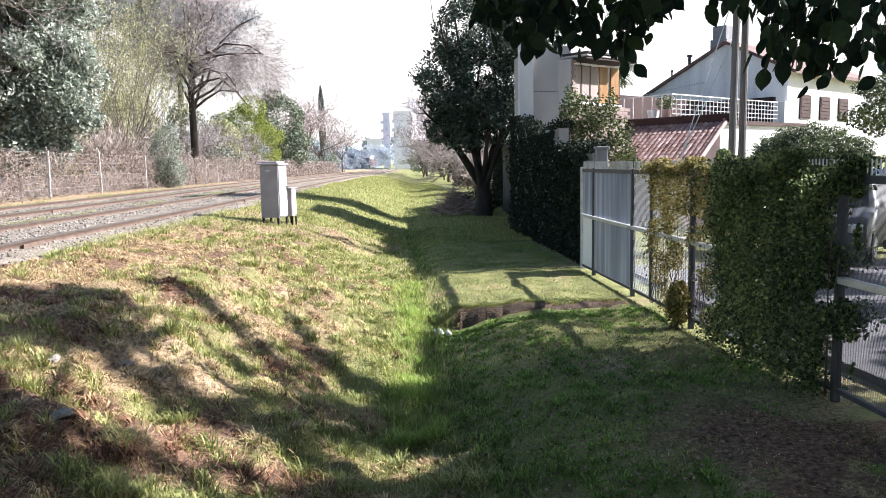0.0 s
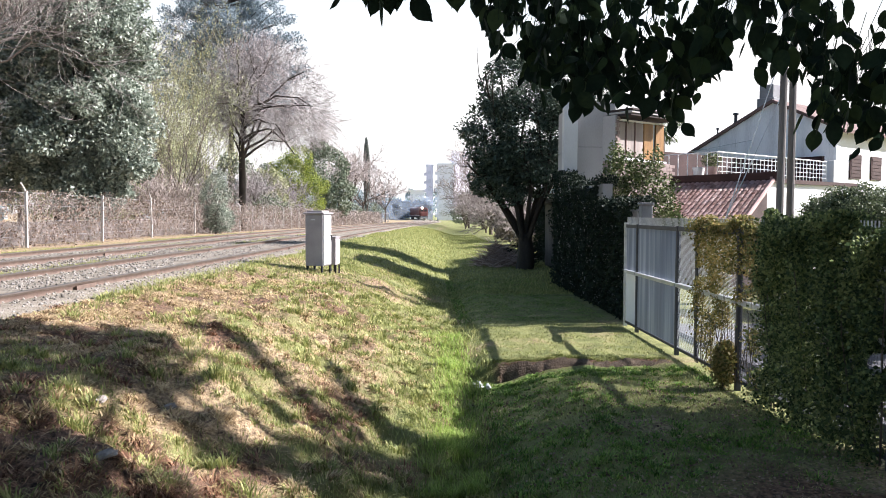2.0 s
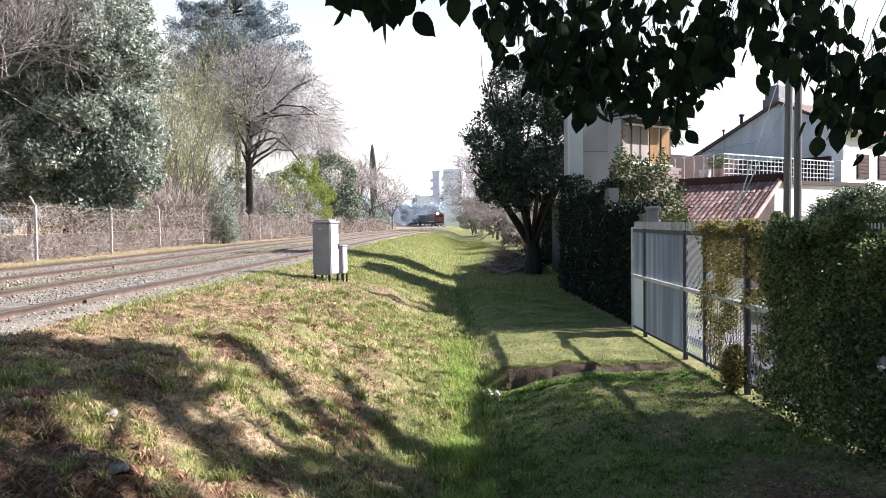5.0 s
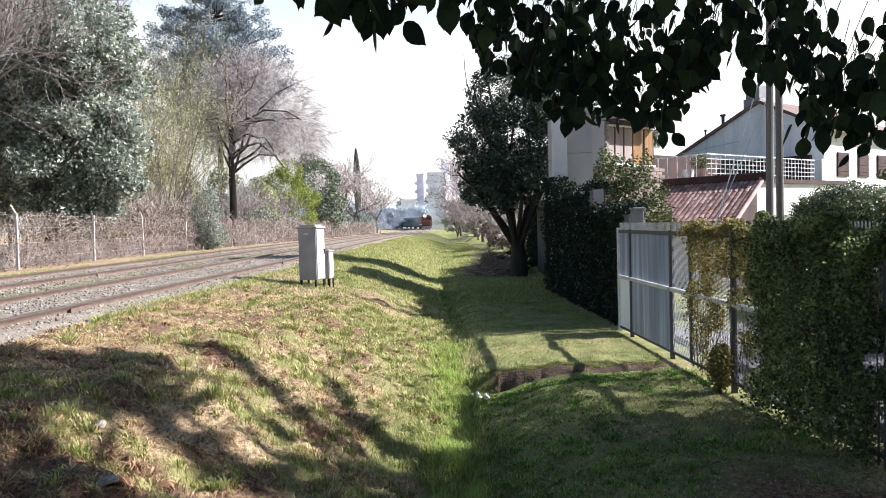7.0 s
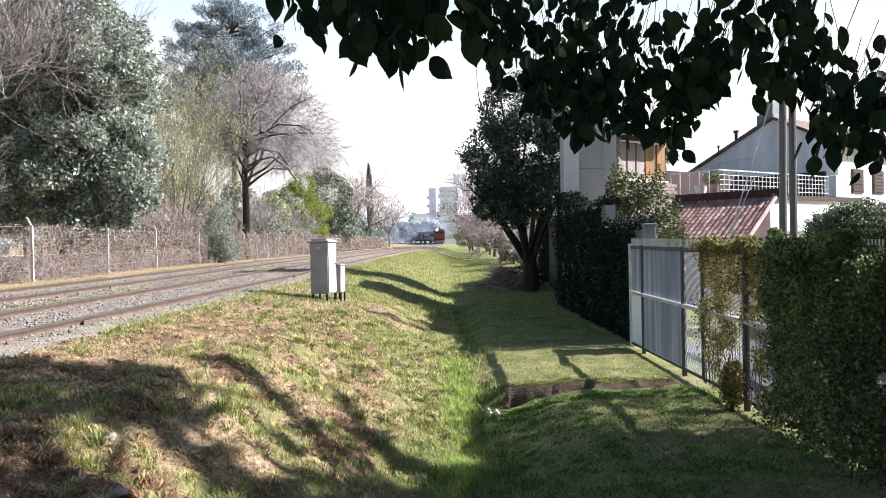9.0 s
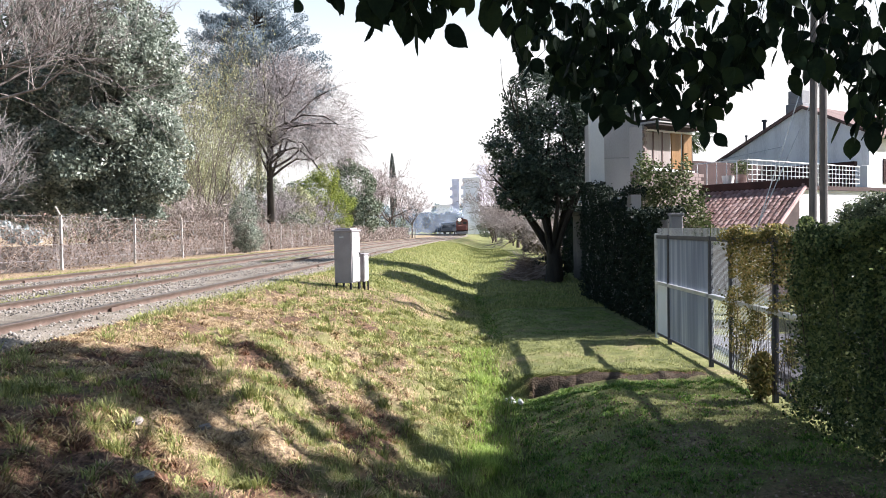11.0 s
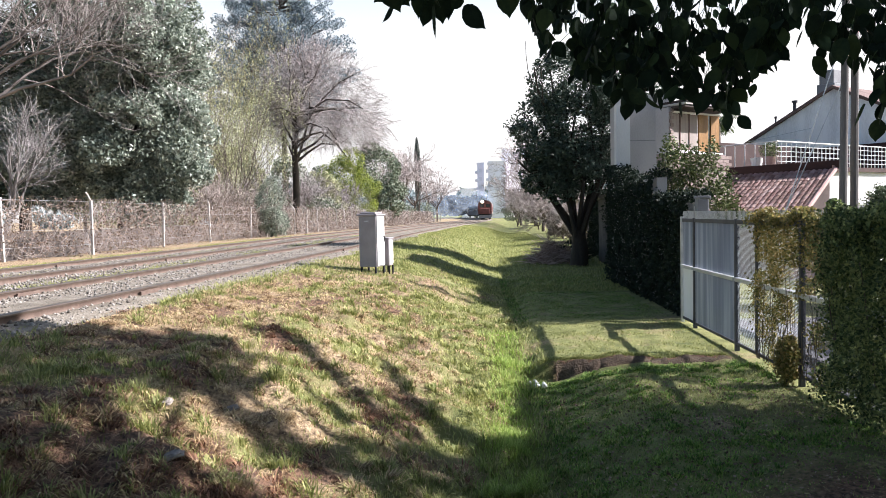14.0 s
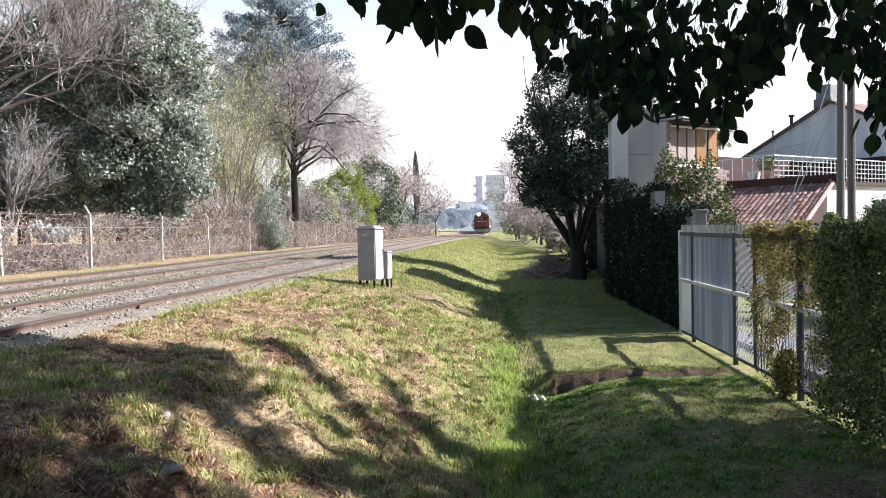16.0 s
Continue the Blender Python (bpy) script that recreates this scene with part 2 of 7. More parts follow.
def cyl(bm, a, b, r0, r1=None, n=10):
    a, b = Vector(a), Vector(b)
    r1 = r0 if r1 is None else r1
    q = (b - a).to_track_quat("Z", "Y")
    rings = []
    for p, r in ((a, r0), (b, r1)):
        rings.append([bm.verts.new(p + q @ Vector((r * math.cos(2 * math.pi * i / n), r * math.sin(2 * math.pi * i / n), 0))) for i in range(n)])
    for i in range(n):
        bm.faces.new((rings[0][i], rings[0][(i + 1) % n], rings[1][(i + 1) % n], rings[1][i]))
    bm.faces.new(rings[0][::-1])
    bm.faces.new(rings[1])


def bevelled(bm, width, segments=2):
    bmesh.ops.bevel(bm, geom=[e for e in bm.edges], offset=width, segments=segments, affect="EDGES", profile=0.5)
    return bm


def finish(name, bm, mat, smooth=False):
    me = bpy.data.meshes.new(name)
    bmesh.ops.recalc_face_normals(bm, faces=bm.faces)
    bm.to_mesh(me)
    bm.free()
    me.materials.append(M[mat])
    if smooth:
        me.polygons.foreach_set("use_smooth", [True] * len(me.polygons))
    return me


def part(name, bm, mat, parent=None, label="", smooth=False):
    ob = new(name, finish(name, bm, mat, smooth))
    if parent is not None:
        ob.parent = parent
    if label:
        tagged(ob, label)
    return ob


def boxpart(name, mat, parent, *c, m=None, bevel=0.0, label=""):
    bm = bmesh.new()
    box(bm, *c, m=m)
    if bevel:
        bevelled(bm, bevel)
    return part(name, bm, mat, parent, label)


def from_arrays(name, verts, faces, mat, smooth=False):
    me = bpy.data.meshes.new(name)
    me.vertices.add(len(verts))
    me.vertices.foreach_set("co", np.asarray(verts, np.float32).ravel())
    faces = np.asarray(faces, np.int32)
    k = faces.shape[1]
    me.loops.add(faces.size)
    me.loops.foreach_set("vertex_index", faces.ravel())
    me.polygons.add(len(faces))
    me.polygons.foreach_set("loop_start", np.arange(0, faces.size, k, dtype=np.int32))
    me.update(calc_edges=True)
    me.materials.append(M[mat])
    if smooth:
        me.polygons.foreach_set("use_smooth", [True] * len(me.polygons))
    return me


def mesh_part(name, verts, faces, mat, parent=None, label="", smooth=False):
    ob = new(name, from_arrays(name, verts, faces, mat, smooth))
    if parent is not None:
        ob.parent = parent
    if label:
        tagged(ob, label)
    return ob


def thing(name, label, category, at=(0, 0, 0), group="", rz=0):
    ob = new(name)
    ob.empty_display_size = 0.1
    ob.matrix_basis = pose(*at, 0, 0, rz)
    return tagged(ob, label, category, group)


def leaf_arrays(rng, centres, size, flat=0.5, droop=0.0, slim=0.5):
    """Folded leaves of four corners round a mid rib, at the given centres."""
    n = len(centres)
    az = rng.uniform(0, 2 * math.pi, n)
    el = rng.normal(-droop, flat, n)
    d = np.stack([np.cos(az) * np.cos(el), np.sin(az) * np.cos(el), np.sin(el)], 1)
    s = rng.normal(0, 1, (n, 3))
    s -= (s * d).sum(1, keepdims=True) * d
    s /= np.linalg.norm(s, axis=1, keepdims=True) + 1e-9
    L = size * rng.uniform(0.65, 1.25, (n, 1))
    nrm = np.cross(d, s)
    c = np.asarray(centres)
    v = np.stack([c - d * L * 0.5, c + s * L * slim * 0.5 + nrm * L * 0.08, c + d * L * 0.5, c - s * L * slim * 0.5 + nrm * L * 0.08], 1)
    f = np.arange(4 * n).reshape(n, 4)
    return v.reshape(-1, 3), f


def crown_points(rng, n, blobs, gap=0.35, grain=1.3, shell=0.55):
    """Points in a lumpy crown: ellipsoids (x, y, z, rx, ry, rz), with gaps and an uneven edge."""
    out = []
    vol = np.array([b[3] * b[4] * b[5] for b in blobs]) ** 0.7
    for b, share in zip(blobs, vol / vol.sum()):
        k = int(n * share)
        got = 0
        tries = 0
        while got < k and tries < 12:
            tries += 1
            d = rng.normal(0, 1, (k * 2, 3))
            d /= np.linalg.norm(d, axis=1, keepdims=True)
            r = rng.uniform(shell ** 3, 1, (k * 2, 1)) ** (1 / 3)
            p = d * r * np.array(b[3:6])
            wob = np.array([noise.noise(Vector(q * grain / max(b[3:6]) * 4 + np.array(b[:3]))) for q in d])
            keep = (r[:, 0] < 0.8 + 0.35 * wob)
            g = np.sin(p[:, 0] * 3.1 * grain + b[0]) * np.sin(p[:, 1] * 2.7 * grain + b[1]) * np.sin(p[:, 2] * 3.3 * grain + b[2])
            keep &= g < 1 - gap * 1.6 * rng.uniform(0, 1, len(g))
            p = p[keep][: k - got]
            got += len(p)
            out.append(p + np.array(b[:3]))
    return np.concatenate(out)


def tube_arrays(lines, sides=4):
    """Tapered tubes along polylines [(points, radii), ...]."""
    V, Fc, base = [], [], 0
    ang = np.arange(sides) * 2 * math.pi / sides
    for pts, rad in lines:
        pts = np.asarray(pts, float)
        tan = np.gradient(pts, axis=0)
        tan /= np.linalg.norm(tan, axis=1, keepdims=True) + 1e-9
        ref = np.array([0.3, 0.9, 0.31]) if abs(tan[0][2]) > 0.8 else np.array([0, 0, 1.0])
        a = np.cross(tan, ref)
        a /= np.linalg.norm(a, axis=1, keepdims=True) + 1e-9
        b = np.cross(tan, a)
        r = np.asarray(rad, float)[:, None, None]
        ring = pts[:, None, :] + r * (np.cos(ang)[None, :, None] * a[:, None, :] + np.sin(ang)[None, :, None] * b[:, None, :])
        V.append(ring.reshape(-1, 3))
        k = len(pts)
        i, j = np.meshgrid(np.arange(k - 1), np.arange(sides), indexing="ij")
        i, j = i.ravel(), j.ravel()
        j2 = (j + 1) % sides
        Fc.append(np.stack([i * sides + j, i * sides + j2, (i + 1) * sides + j2, (i + 1) * sides + j], 1) + base)
        base += k * sides
    return np.concatenate(V), np.concatenate(Fc)


def branch_lines(rng, start, heading, length, radius, depth, spread=0.6, kids=5, lift=0.1, wobble=0.12, thin=0.55, out=None, steps=5):
    """Limbs that fork again and again; returns polylines with radii."""
    out = [] if out is None else out
    d = Vector(heading).normalized()
    p = Vector(start)
    pts, rad = [tuple(p)], [radius]
    for i in range(steps):
        d = (d + Vector(rng.normal(0, wobble, 3)) + Vector((0, 0, lift * 0.3))).normalized()
        p = p + d * (length / steps)
        pts.append(tuple(p))
        rad.append(radius * (1 - 0.62 * (i + 1) / steps))
    out.append((pts, rad))
    if depth > 0:
        for k in range(kids):
            f = rng.uniform(0.25, 1.0)
            i = min(steps - 1, int(f * steps))
            q = Vector(pts[i]).lerp(Vector(pts[i + 1]), f * steps - i)
            side = Vector(rng.normal(0, 1, 3))
            side = (side - side.dot(d) * d).normalized()
            h = (d * (1 - spread * 0.5) + side * spread + Vector((0, 0, lift))).normalized()
            branch_lines(rng, q, h, length * rng.uniform(0.45, 0.75), max(0.006, rad[i] * thin), depth - 1, spread, kids, lift, wobble, thin, out, max(3, steps - 1))
    return out


# ---- ground ----
def lerp_at(y, pts):
    return np.interp(y, [p[0] for p in pts], [p[1] for p in pts])


RAIL_X = [(-40, -8.6), (-10, -6.2), (0, -5.42), (7.4, -4.88), (16, -4.17), (32, -3.35), (57, -2.5), (100, 0.0), (150, 3.1), (190, 4.7), (215, 5.0), (235, 4.2), (255, 1.2), (275, -4.2), (295, -12.0), (315, -22.5), (335, -36.0), (355, -52.0)]


def rail_x(y):
    """Where the near track's right-hand rail runs."""
    k = np.linspace(-6, 6, 7)
    return np.mean([lerp_at(np.asarray(y, float) + d, RAIL_X) for d in k], axis=0)


def rail_z(y):
    return 1.15 - 0.0042 * np.clip(np.asarray(y, float) - 35, 0, 170)


def smooth(t):
    t = np.clip(t, 0, 1)
    return t * t * (3 - 2 * t)


def patchy(x, y, size, seed):
    """Smooth random patches of the given size, 0 to 1."""
    u, v = np.asarray(x, float) / size + 31.7 * seed, np.asarray(y, float) / size + 17.3 * seed
    i, j = np.floor(u), np.floor(v)
    fu, fv = smooth(u - i), smooth(v - j)

    def cell(a, b):
        h = np.sin(a * 127.1 + b * 311.7 + seed * 74.7) * 43758.5453
        return h - np.floor(h)

    return (cell(i, j) * (1 - fu) + cell(i + 1, j) * fu) * (1 - fv) + (cell(i, j + 1) * (1 - fu) + cell(i + 1, j + 1) * fu) * fv


def ground_z(x, y):
    x, y = np.asarray(x, float), np.asarray(y, float)
    xr, zr = rail_x(y), rail_z(y)
    xc, zc = xr + 1.7, zr - 0.3
    xf = lerp_at(y, [(-5, 0.2), (4, 0.2), (6.5, 0.35), (10, 0.65), (14, 0.7), (20, 1.0), (30, 1.2), (45, 1.9), (60, 2.7), (100, 4.8), (150, 7.5), (200, 9)])
    zf = lerp_at(y, [(-5, -0.2), (4, -0.26), (7, -0.28), (9.4, -0.24), (10.38, -0.18), (10.46, -0.07), (12, -0.04), (15, -0.04), (40, -0.05), (120, -0.1), (200, 0.0)])
    zl = lerp_at(y, [(-5, 0.12), (6, 0.08), (9, 0.05), (10.1, 0.07), (14, 0.1), (40, 0.05), (200, 0.1)])
    t = np.clip((x - xc) / np.maximum(xf - xc, 0.3), 0, 1)
    bank = zc + (zf - zc) * (0.72 * smooth(t ** 1.15) + 0.28 * t)
    lawn = zf + (zl - zf) * smooth((x - xf) / np.where(y > 10.4, 0.5 + 0.05 * np.clip(y - 20, 0, 60), 1.5))
    z = np.where(x > xf, lawn, bank)
    # gully across the lawn with an undercut far edge
    dip = 0.24 * smooth((y - 8.9) / 1.2) * (y < 10.36) + 0.24 * (1 - smooth((y - 10.36) / 0.08)) * (y >= 10.36)
    dip *= smooth((x - xf + 0.2) / 0.8) * (1 - smooth((x - 3.2) / 0.35))
    z = z - 0.22 * dip
    # track bed and the strip beyond it
    left = np.clip((xc - x) / 0.9, 0, 1)
    bed = zc + (zr - 0.17 - zc) * smooth(left)
    z = np.where(x < xc, bed, z)
    xb = xr - 5.4
    z = np.where(x < xb - 0.6, zr - 0.17 + (zr - 0.33 - zr + 0.17) * smooth((xb - 0.6 - x) / 1.5), z)
    near = np.exp(-((y - 8) / 30.0) ** 2)
    bumps = 0.03 * np.sin(x * 2.3 + y * 1.1) * np.sin(y * 1.7 - x * 0.6) + 0.02 * np.sin(x * 5.3 - y * 2.1) * np.sin(y * 4.1 + x)
    bumps += 0.02 * np.sin(x * 9.3 + y * 4.1) * np.sin(y * 8.1 - 3 * x)
    tuft = 0.055 * (patchy(x, y, 0.34, 41) - 0.5) + 0.045 * (patchy(x + 0.4 * y, y, 0.17, 42) - 0.5)
    bumps += tuft * np.exp(-((y - 5) / 9.0) ** 2) * np.where(x > 0.8, 1.2, 1.0)
    off = ((x < xc + 0.2) & (x > xb - 1)) | (x > 3.4)
    return z + np.where(off, 0.0, bumps * 1.7 * near * np.where(x > 0.8, 0.35, 1.0) * smooth(np.abs(x - xc) / 0.8))


def bareness(x, y):
    """Patches of brown thatch and soil on the bank."""
    x, y = np.asarray(x, float), np.asarray(y, float)
    b = 0.6 * patchy(x, y, 0.7, 3) + 0.4 * patchy(x, y, 0.25, 4)
    # near corners get extra dark soil, which also stands in for deep shade
    on = smooth((0.4 - x) / 1.2) * (x > rail_x(y) + 0.3) + 0.2 * smooth((x - 1.6) / 1.2) * (y < 8.5) + 0.95 * smooth((x - 1.3) / 1.4) * smooth((6.6 - y) / 1.5)
    edge = 0.04 * np.exp(-((x - rail_x(y) - 1.5) / 0.5) ** 2) + 0.2 * smooth((6.6 - y) / 2) * (x > -1.5) + 0.3 * smooth((6.0 - y) / 1.2) * smooth((-1.3 - x) / 0.8)
    cut = smooth((y - 10.26) / 0.1) * (y < 10.47) * smooth((x - 0.95) / 0.2) * (x < 3.45)
    return np.maximum(smooth((b + edge - 0.52) / 0.14) * np.clip(on, 0, 1) * (1 - smooth((y - 13) / 6)), cut)


def dryness(x, y):
    """0 lush, 1 straw."""
    x, y = np.asarray(x, float), np.asarray(y, float)
    xr = rail_x(y)
    t = (x - xr - 0.6) / 4.4
    d = 0.68 - 0.64 * smooth((t - 0.5) / 0.5)
    d += 0.9 * (patchy(x, y, 1.1, 1) - 0.5) + 0.7 * (patchy(x, y, 0.4, 2) - 0.5)
    d -= 0.08 * smooth((x - 0.9) / 0.5) * (y > 10.4) * (y < 14.5)
    d += 0.1 * smooth((9 - y) / 4) * (x < 0.2)
    d += 0.06 * (x > 0.9) * (y < 8.7) + 0.15 * smooth((x - 2.3) / 0.8) * smooth((7.4 - y) / 1.0)
    d = np.where(x < xr - 5.5, 0.75 + 0.2 * np.sin(y * 1.1), d)
    return np.clip(np.where(x < xr - 5.5, d, d - 0.55 * smooth((y - 15) / 12)), 0, 1)


def spaced(*runs):
    out = []
    for a, b, step in runs:
        out += list(np.arange(a, b, step))
    return np.array(out + [runs[-1][1]])


def grass_material():
    m = material("grass_ground", [(0.05, 0.062, 0.02), (0.16, 0.168, 0.055), (0.3, 0.285, 0.12)], 3.0, 0.9, bump=0.9, fine=70, bump_size=0.03)
    n, l = m.node_tree.nodes, m.node_tree.links
    at = n.new("ShaderNodeAttribute")
    at.attribute_name = "dry"
    ns = n.new("ShaderNodeTexNoise")
    ns.inputs["Scale"].default_value, ns.inputs["Detail"].default_value = 4.5, 6
    add = n.new("ShaderNodeMath")
    add.operation = "ADD"
    sharp = n.new("ShaderNodeMapRange")
    sharp.inputs[1].default_value, sharp.inputs[2].default_value = 0.72, 1.25
    straw = n.new("ShaderNodeValToRGB")
    r = straw.color_ramp
    r.elements[0].position, r.elements[1].position = 0.3, 0.7
    r.elements[0].color, r.elements[1].color = (0.07, 0.043, 0.03, 1), (0.5, 0.37, 0.225, 1)
    ns2 = n.new("ShaderNodeTexNoise")
    ns2.inputs["Scale"].default_value, ns2.inputs["Detail"].default_value = 26, 8
    geo = n.new("ShaderNodeNewGeometry")
    for k in (ns, ns2):
        l.new(geo.outputs["Position"], k.inputs["Vector"])
    l.new(ns2.outputs[0], straw.inputs[0])
    l.new(at.outputs["Fac"], add.inputs[0])
    l.new(ns.outputs[0], add.inputs[1])
    l.new(add.outputs[0], sharp.inputs[0])
    mix = n.new("ShaderNodeMix")
    mix.data_type = "RGBA"
    bare, soil, over = n.new("ShaderNodeAttribute"), n.new("ShaderNodeValToRGB"), n.new("ShaderNodeMix")
    bare.attribute_name = "bare"
    over.data_type = "RGBA"
    soil.color_ramp.elements[0].position, soil.color_ramp.elements[1].position = 0.3, 0.75
    soil.color_ramp.elements[0].color, soil.color_ramp.elements[1].color = (0.022, 0.012, 0.008, 1), (0.27, 0.158, 0.1, 1)
    l.new(ns2.outputs[0], soil.inputs[0])
    b = n["Principled BSDF"]
    old = b.inputs["Base Color"].links[0].from_socket
    l.new(sharp.outputs[0], mix.inputs[0])
    l.new(old, mix.inputs[6])
    l.new(straw.outputs[0], mix.inputs[7])
    l.new(mix.outputs[2], over.inputs[6])
    l.new(bare.outputs["Fac"], over.inputs[0])
    l.new(soil.outputs[0], over.inputs[7])
    l.new(over.outputs[2], b.inputs["Base Color"])
    return m


def build_ground():
    gx = spaced((-2500, -400, 300), (-400, -60, 40), (-60, -16, 3), (-16, -6, 0.5), (-6, -4.4, 0.13), (-4.4, 3.8, 0.07), (3.8, 9, 0.4), (9, 12, 1.0), (12, 60, 6), (60, 400, 40), (400, 2500, 300))
    gy = spaced((-400, -20, 40), (-20, 2, 2), (2, 3.4, 0.13), (3.4, 10.2, 0.075), (10.2, 10.6, 0.03), (10.6, 18, 0.12), (18, 60, 0.7), (60, 220, 2.5), (220, 380, 5), (380, 4000, 300))
    X, Y = np.meshgrid(gx, gy)
    X = X + (rail_x(np.clip(Y, 40, 350)) - rail_x(40.0)) * np.clip(1 - (np.abs(X) - 20) / 300, 0, 1)
    Z = ground_z(X, Y)
    nx, ny = len(gx), len(gy)
    i, j = np.meshgrid(np.arange(nx - 1), np.arange(ny - 1))
    i, j = i.ravel(), j.ravel()
    f = np.stack([j * nx + i, j * nx + i + 1, (j + 1) * nx + i + 1, (j + 1) * nx + i], 1)
    M["grass_ground"] = grass_material()
    me = from_arrays("ground", np.stack([X, Y, Z], 2).reshape(-1, 3), f, "grass_ground", True)
    at = me.attributes.new("dry", "FLOAT", "POINT")
    at.data.foreach_set("value", dryness(X, Y).ravel().astype(np.float32))
    at = me.attributes.new("bare", "FLOAT", "POINT")
    at.data.foreach_set("value", bareness(X, Y).ravel().astype(np.float32))
    tagged(new("ground", me), "grassy railway bank, ditch and lawn, patchy green and straw", "ground", kind="structure")


build_ground()


# ---- track bed, stones, rails ----
def strip(name, ys, offs, zs, mat, label, category, kind="structure"):
    """A ribbon beside the rail: offsets from the near rail and heights over the rail's height."""
    V, n = [], len(offs)
    for y in ys:
        for o, z in zip(offs, zs):
            V.append((rail_x(y) + o, y, rail_z(y) + z))
    f = [(a * n + b, a * n + b + 1, (a + 1) * n + b + 1, (a + 1) * n + b) for a in range(len(ys) - 1) for b in range(n - 1)]
    return tagged(new(name, from_arrays(name, V, f, mat)), label, category, kind=kind)


M["ballast"] = material("ballast", [(0.085, 0.07, 0.052), (0.19, 0.162, 0.128), (0.33, 0.295, 0.25)], 3.5, 0.95, bump=1.0, fine=38, bump_size=0.04)
M["stone"] = material("stone", [(0.09, 0.078, 0.066), (0.18, 0.162, 0.142), (0.3, 0.278, 0.25)], 4, 0.9, island=True, bump=0.3)
TRACK_Y = spaced((-40, 60, 2.0), (60, 350, 5.0))
strip("ballast_bed", TRACK_Y, (-6.6, -6.0, -5.2, -3.6, -1.8, 0.2, 0.5, 0.85), (-0.22, -0.12, -0.1, -0.125, -0.1, -0.1, -0.13, -0.32), "ballast", "brown stone ballast under the railway tracks", "ballast")


def build_stones():
    rng = np.random.default_rng(5)
    n = 17000
    y = 4 + 34 * rng.uniform(0, 1, n) ** 1.5
    o = rng.uniform(-6.3, 0.6, n)
    keep = np.sin(y * 0.9 + o) * np.sin(o * 2.1) > -0.75
    y, o = y[keep], o[keep]
    n = len(y)
    x = rail_x(y) + o
    z = rail_z(y) - 0.1 - 0.05 * np.clip((o - 0.2) / 0.4, 0, 1) - 0.07 * np.clip((-5.3 - o) / 0.7, 0, 1)
    r = rng.uniform(0.011, 0.032, n)
    base = np.array([(1, 0, 0), (0, 1, 0), (-1, 0, 0), (0, -1, 0), (0, 0, 1), (0, 0, -1)], float)
    v = base[None] * rng.uniform(0.6, 1.2, (n, 6, 1)) * r[:, None, None]
    a = rng.uniform(0, 6.28, n)
    c, s = np.cos(a)[:, None], np.sin(a)[:, None]
    v = np.stack([v[..., 0] * c - v[..., 1] * s, v[..., 0] * s + v[..., 1] * c, v[..., 2]], 2)
    v += np.stack([x, y, z + r * 0.2], 1)[:, None]
    tri = np.array([(0, 1, 4), (1, 2, 4), (2, 3, 4), (3, 0, 4), (1, 0, 5), (2, 1, 5), (3, 2, 5), (0, 3, 5)])
    f = (tri[None] + 6 * np.arange(n)[:, None, None]).reshape(-1, 3)
    tagged(new("ballast_stones", from_arrays("ballast_stones", v.reshape(-1, 3), f, "stone")), "loose grey and brown ballast stones on the track bed", "stones", kind="stuff")


build_stones()


def build_rail(off):
    prof = [(-0.07, -0.16), (-0.07, -0.145), (-0.012, -0.125), (-0.012, -0.045), (-0.035, -0.03), (-0.035, 0), (0.035, 0), (0.035, -0.03), (0.012, -0.045), (0.012, -0.125), (0.07, -0.145), (0.07, -0.16)]
    n = len(prof)
    V = [(rail_x(y) + off + px, y, rail_z(y) + pz) for y in TRACK_Y for px, pz in prof]
    f = [(a * n + b, a * n + (b + 1) % n, (a + 1) * n + (b + 1) % n, (a + 1) * n + b) for a in range(len(TRACK_Y) - 1) for b in range(n)]
    ob = new("rail", from_arrays("rail", V, f, "steel_rail"))
    tagged(ob, "rusty steel rail running along the ballast", "rail", "railway rails")
    ob.data.materials.append(M["rail_head"])
    for i, p in enumerate(ob.data.polygons):
        if i % n in (4, 5, 6):
            p.material_index = 1
    for y in (10.6, 22.6 + off, 34.6):
        bm = bmesh.new()
        for k in (-1, 1):
            box(bm, rail_x(y) + off + k * 0.03 - 0.014, y - 0.3, rail_z(y) - 0.125, rail_x(y) + off + k * 0.03 + 0.014, y + 0.3, rail_z(y) - 0.045)
        part("fishplate", bm, "steel_rail", ob)


for _o in (0.0, -1.74, -3.62, -5.34):
    build_rail(_o)


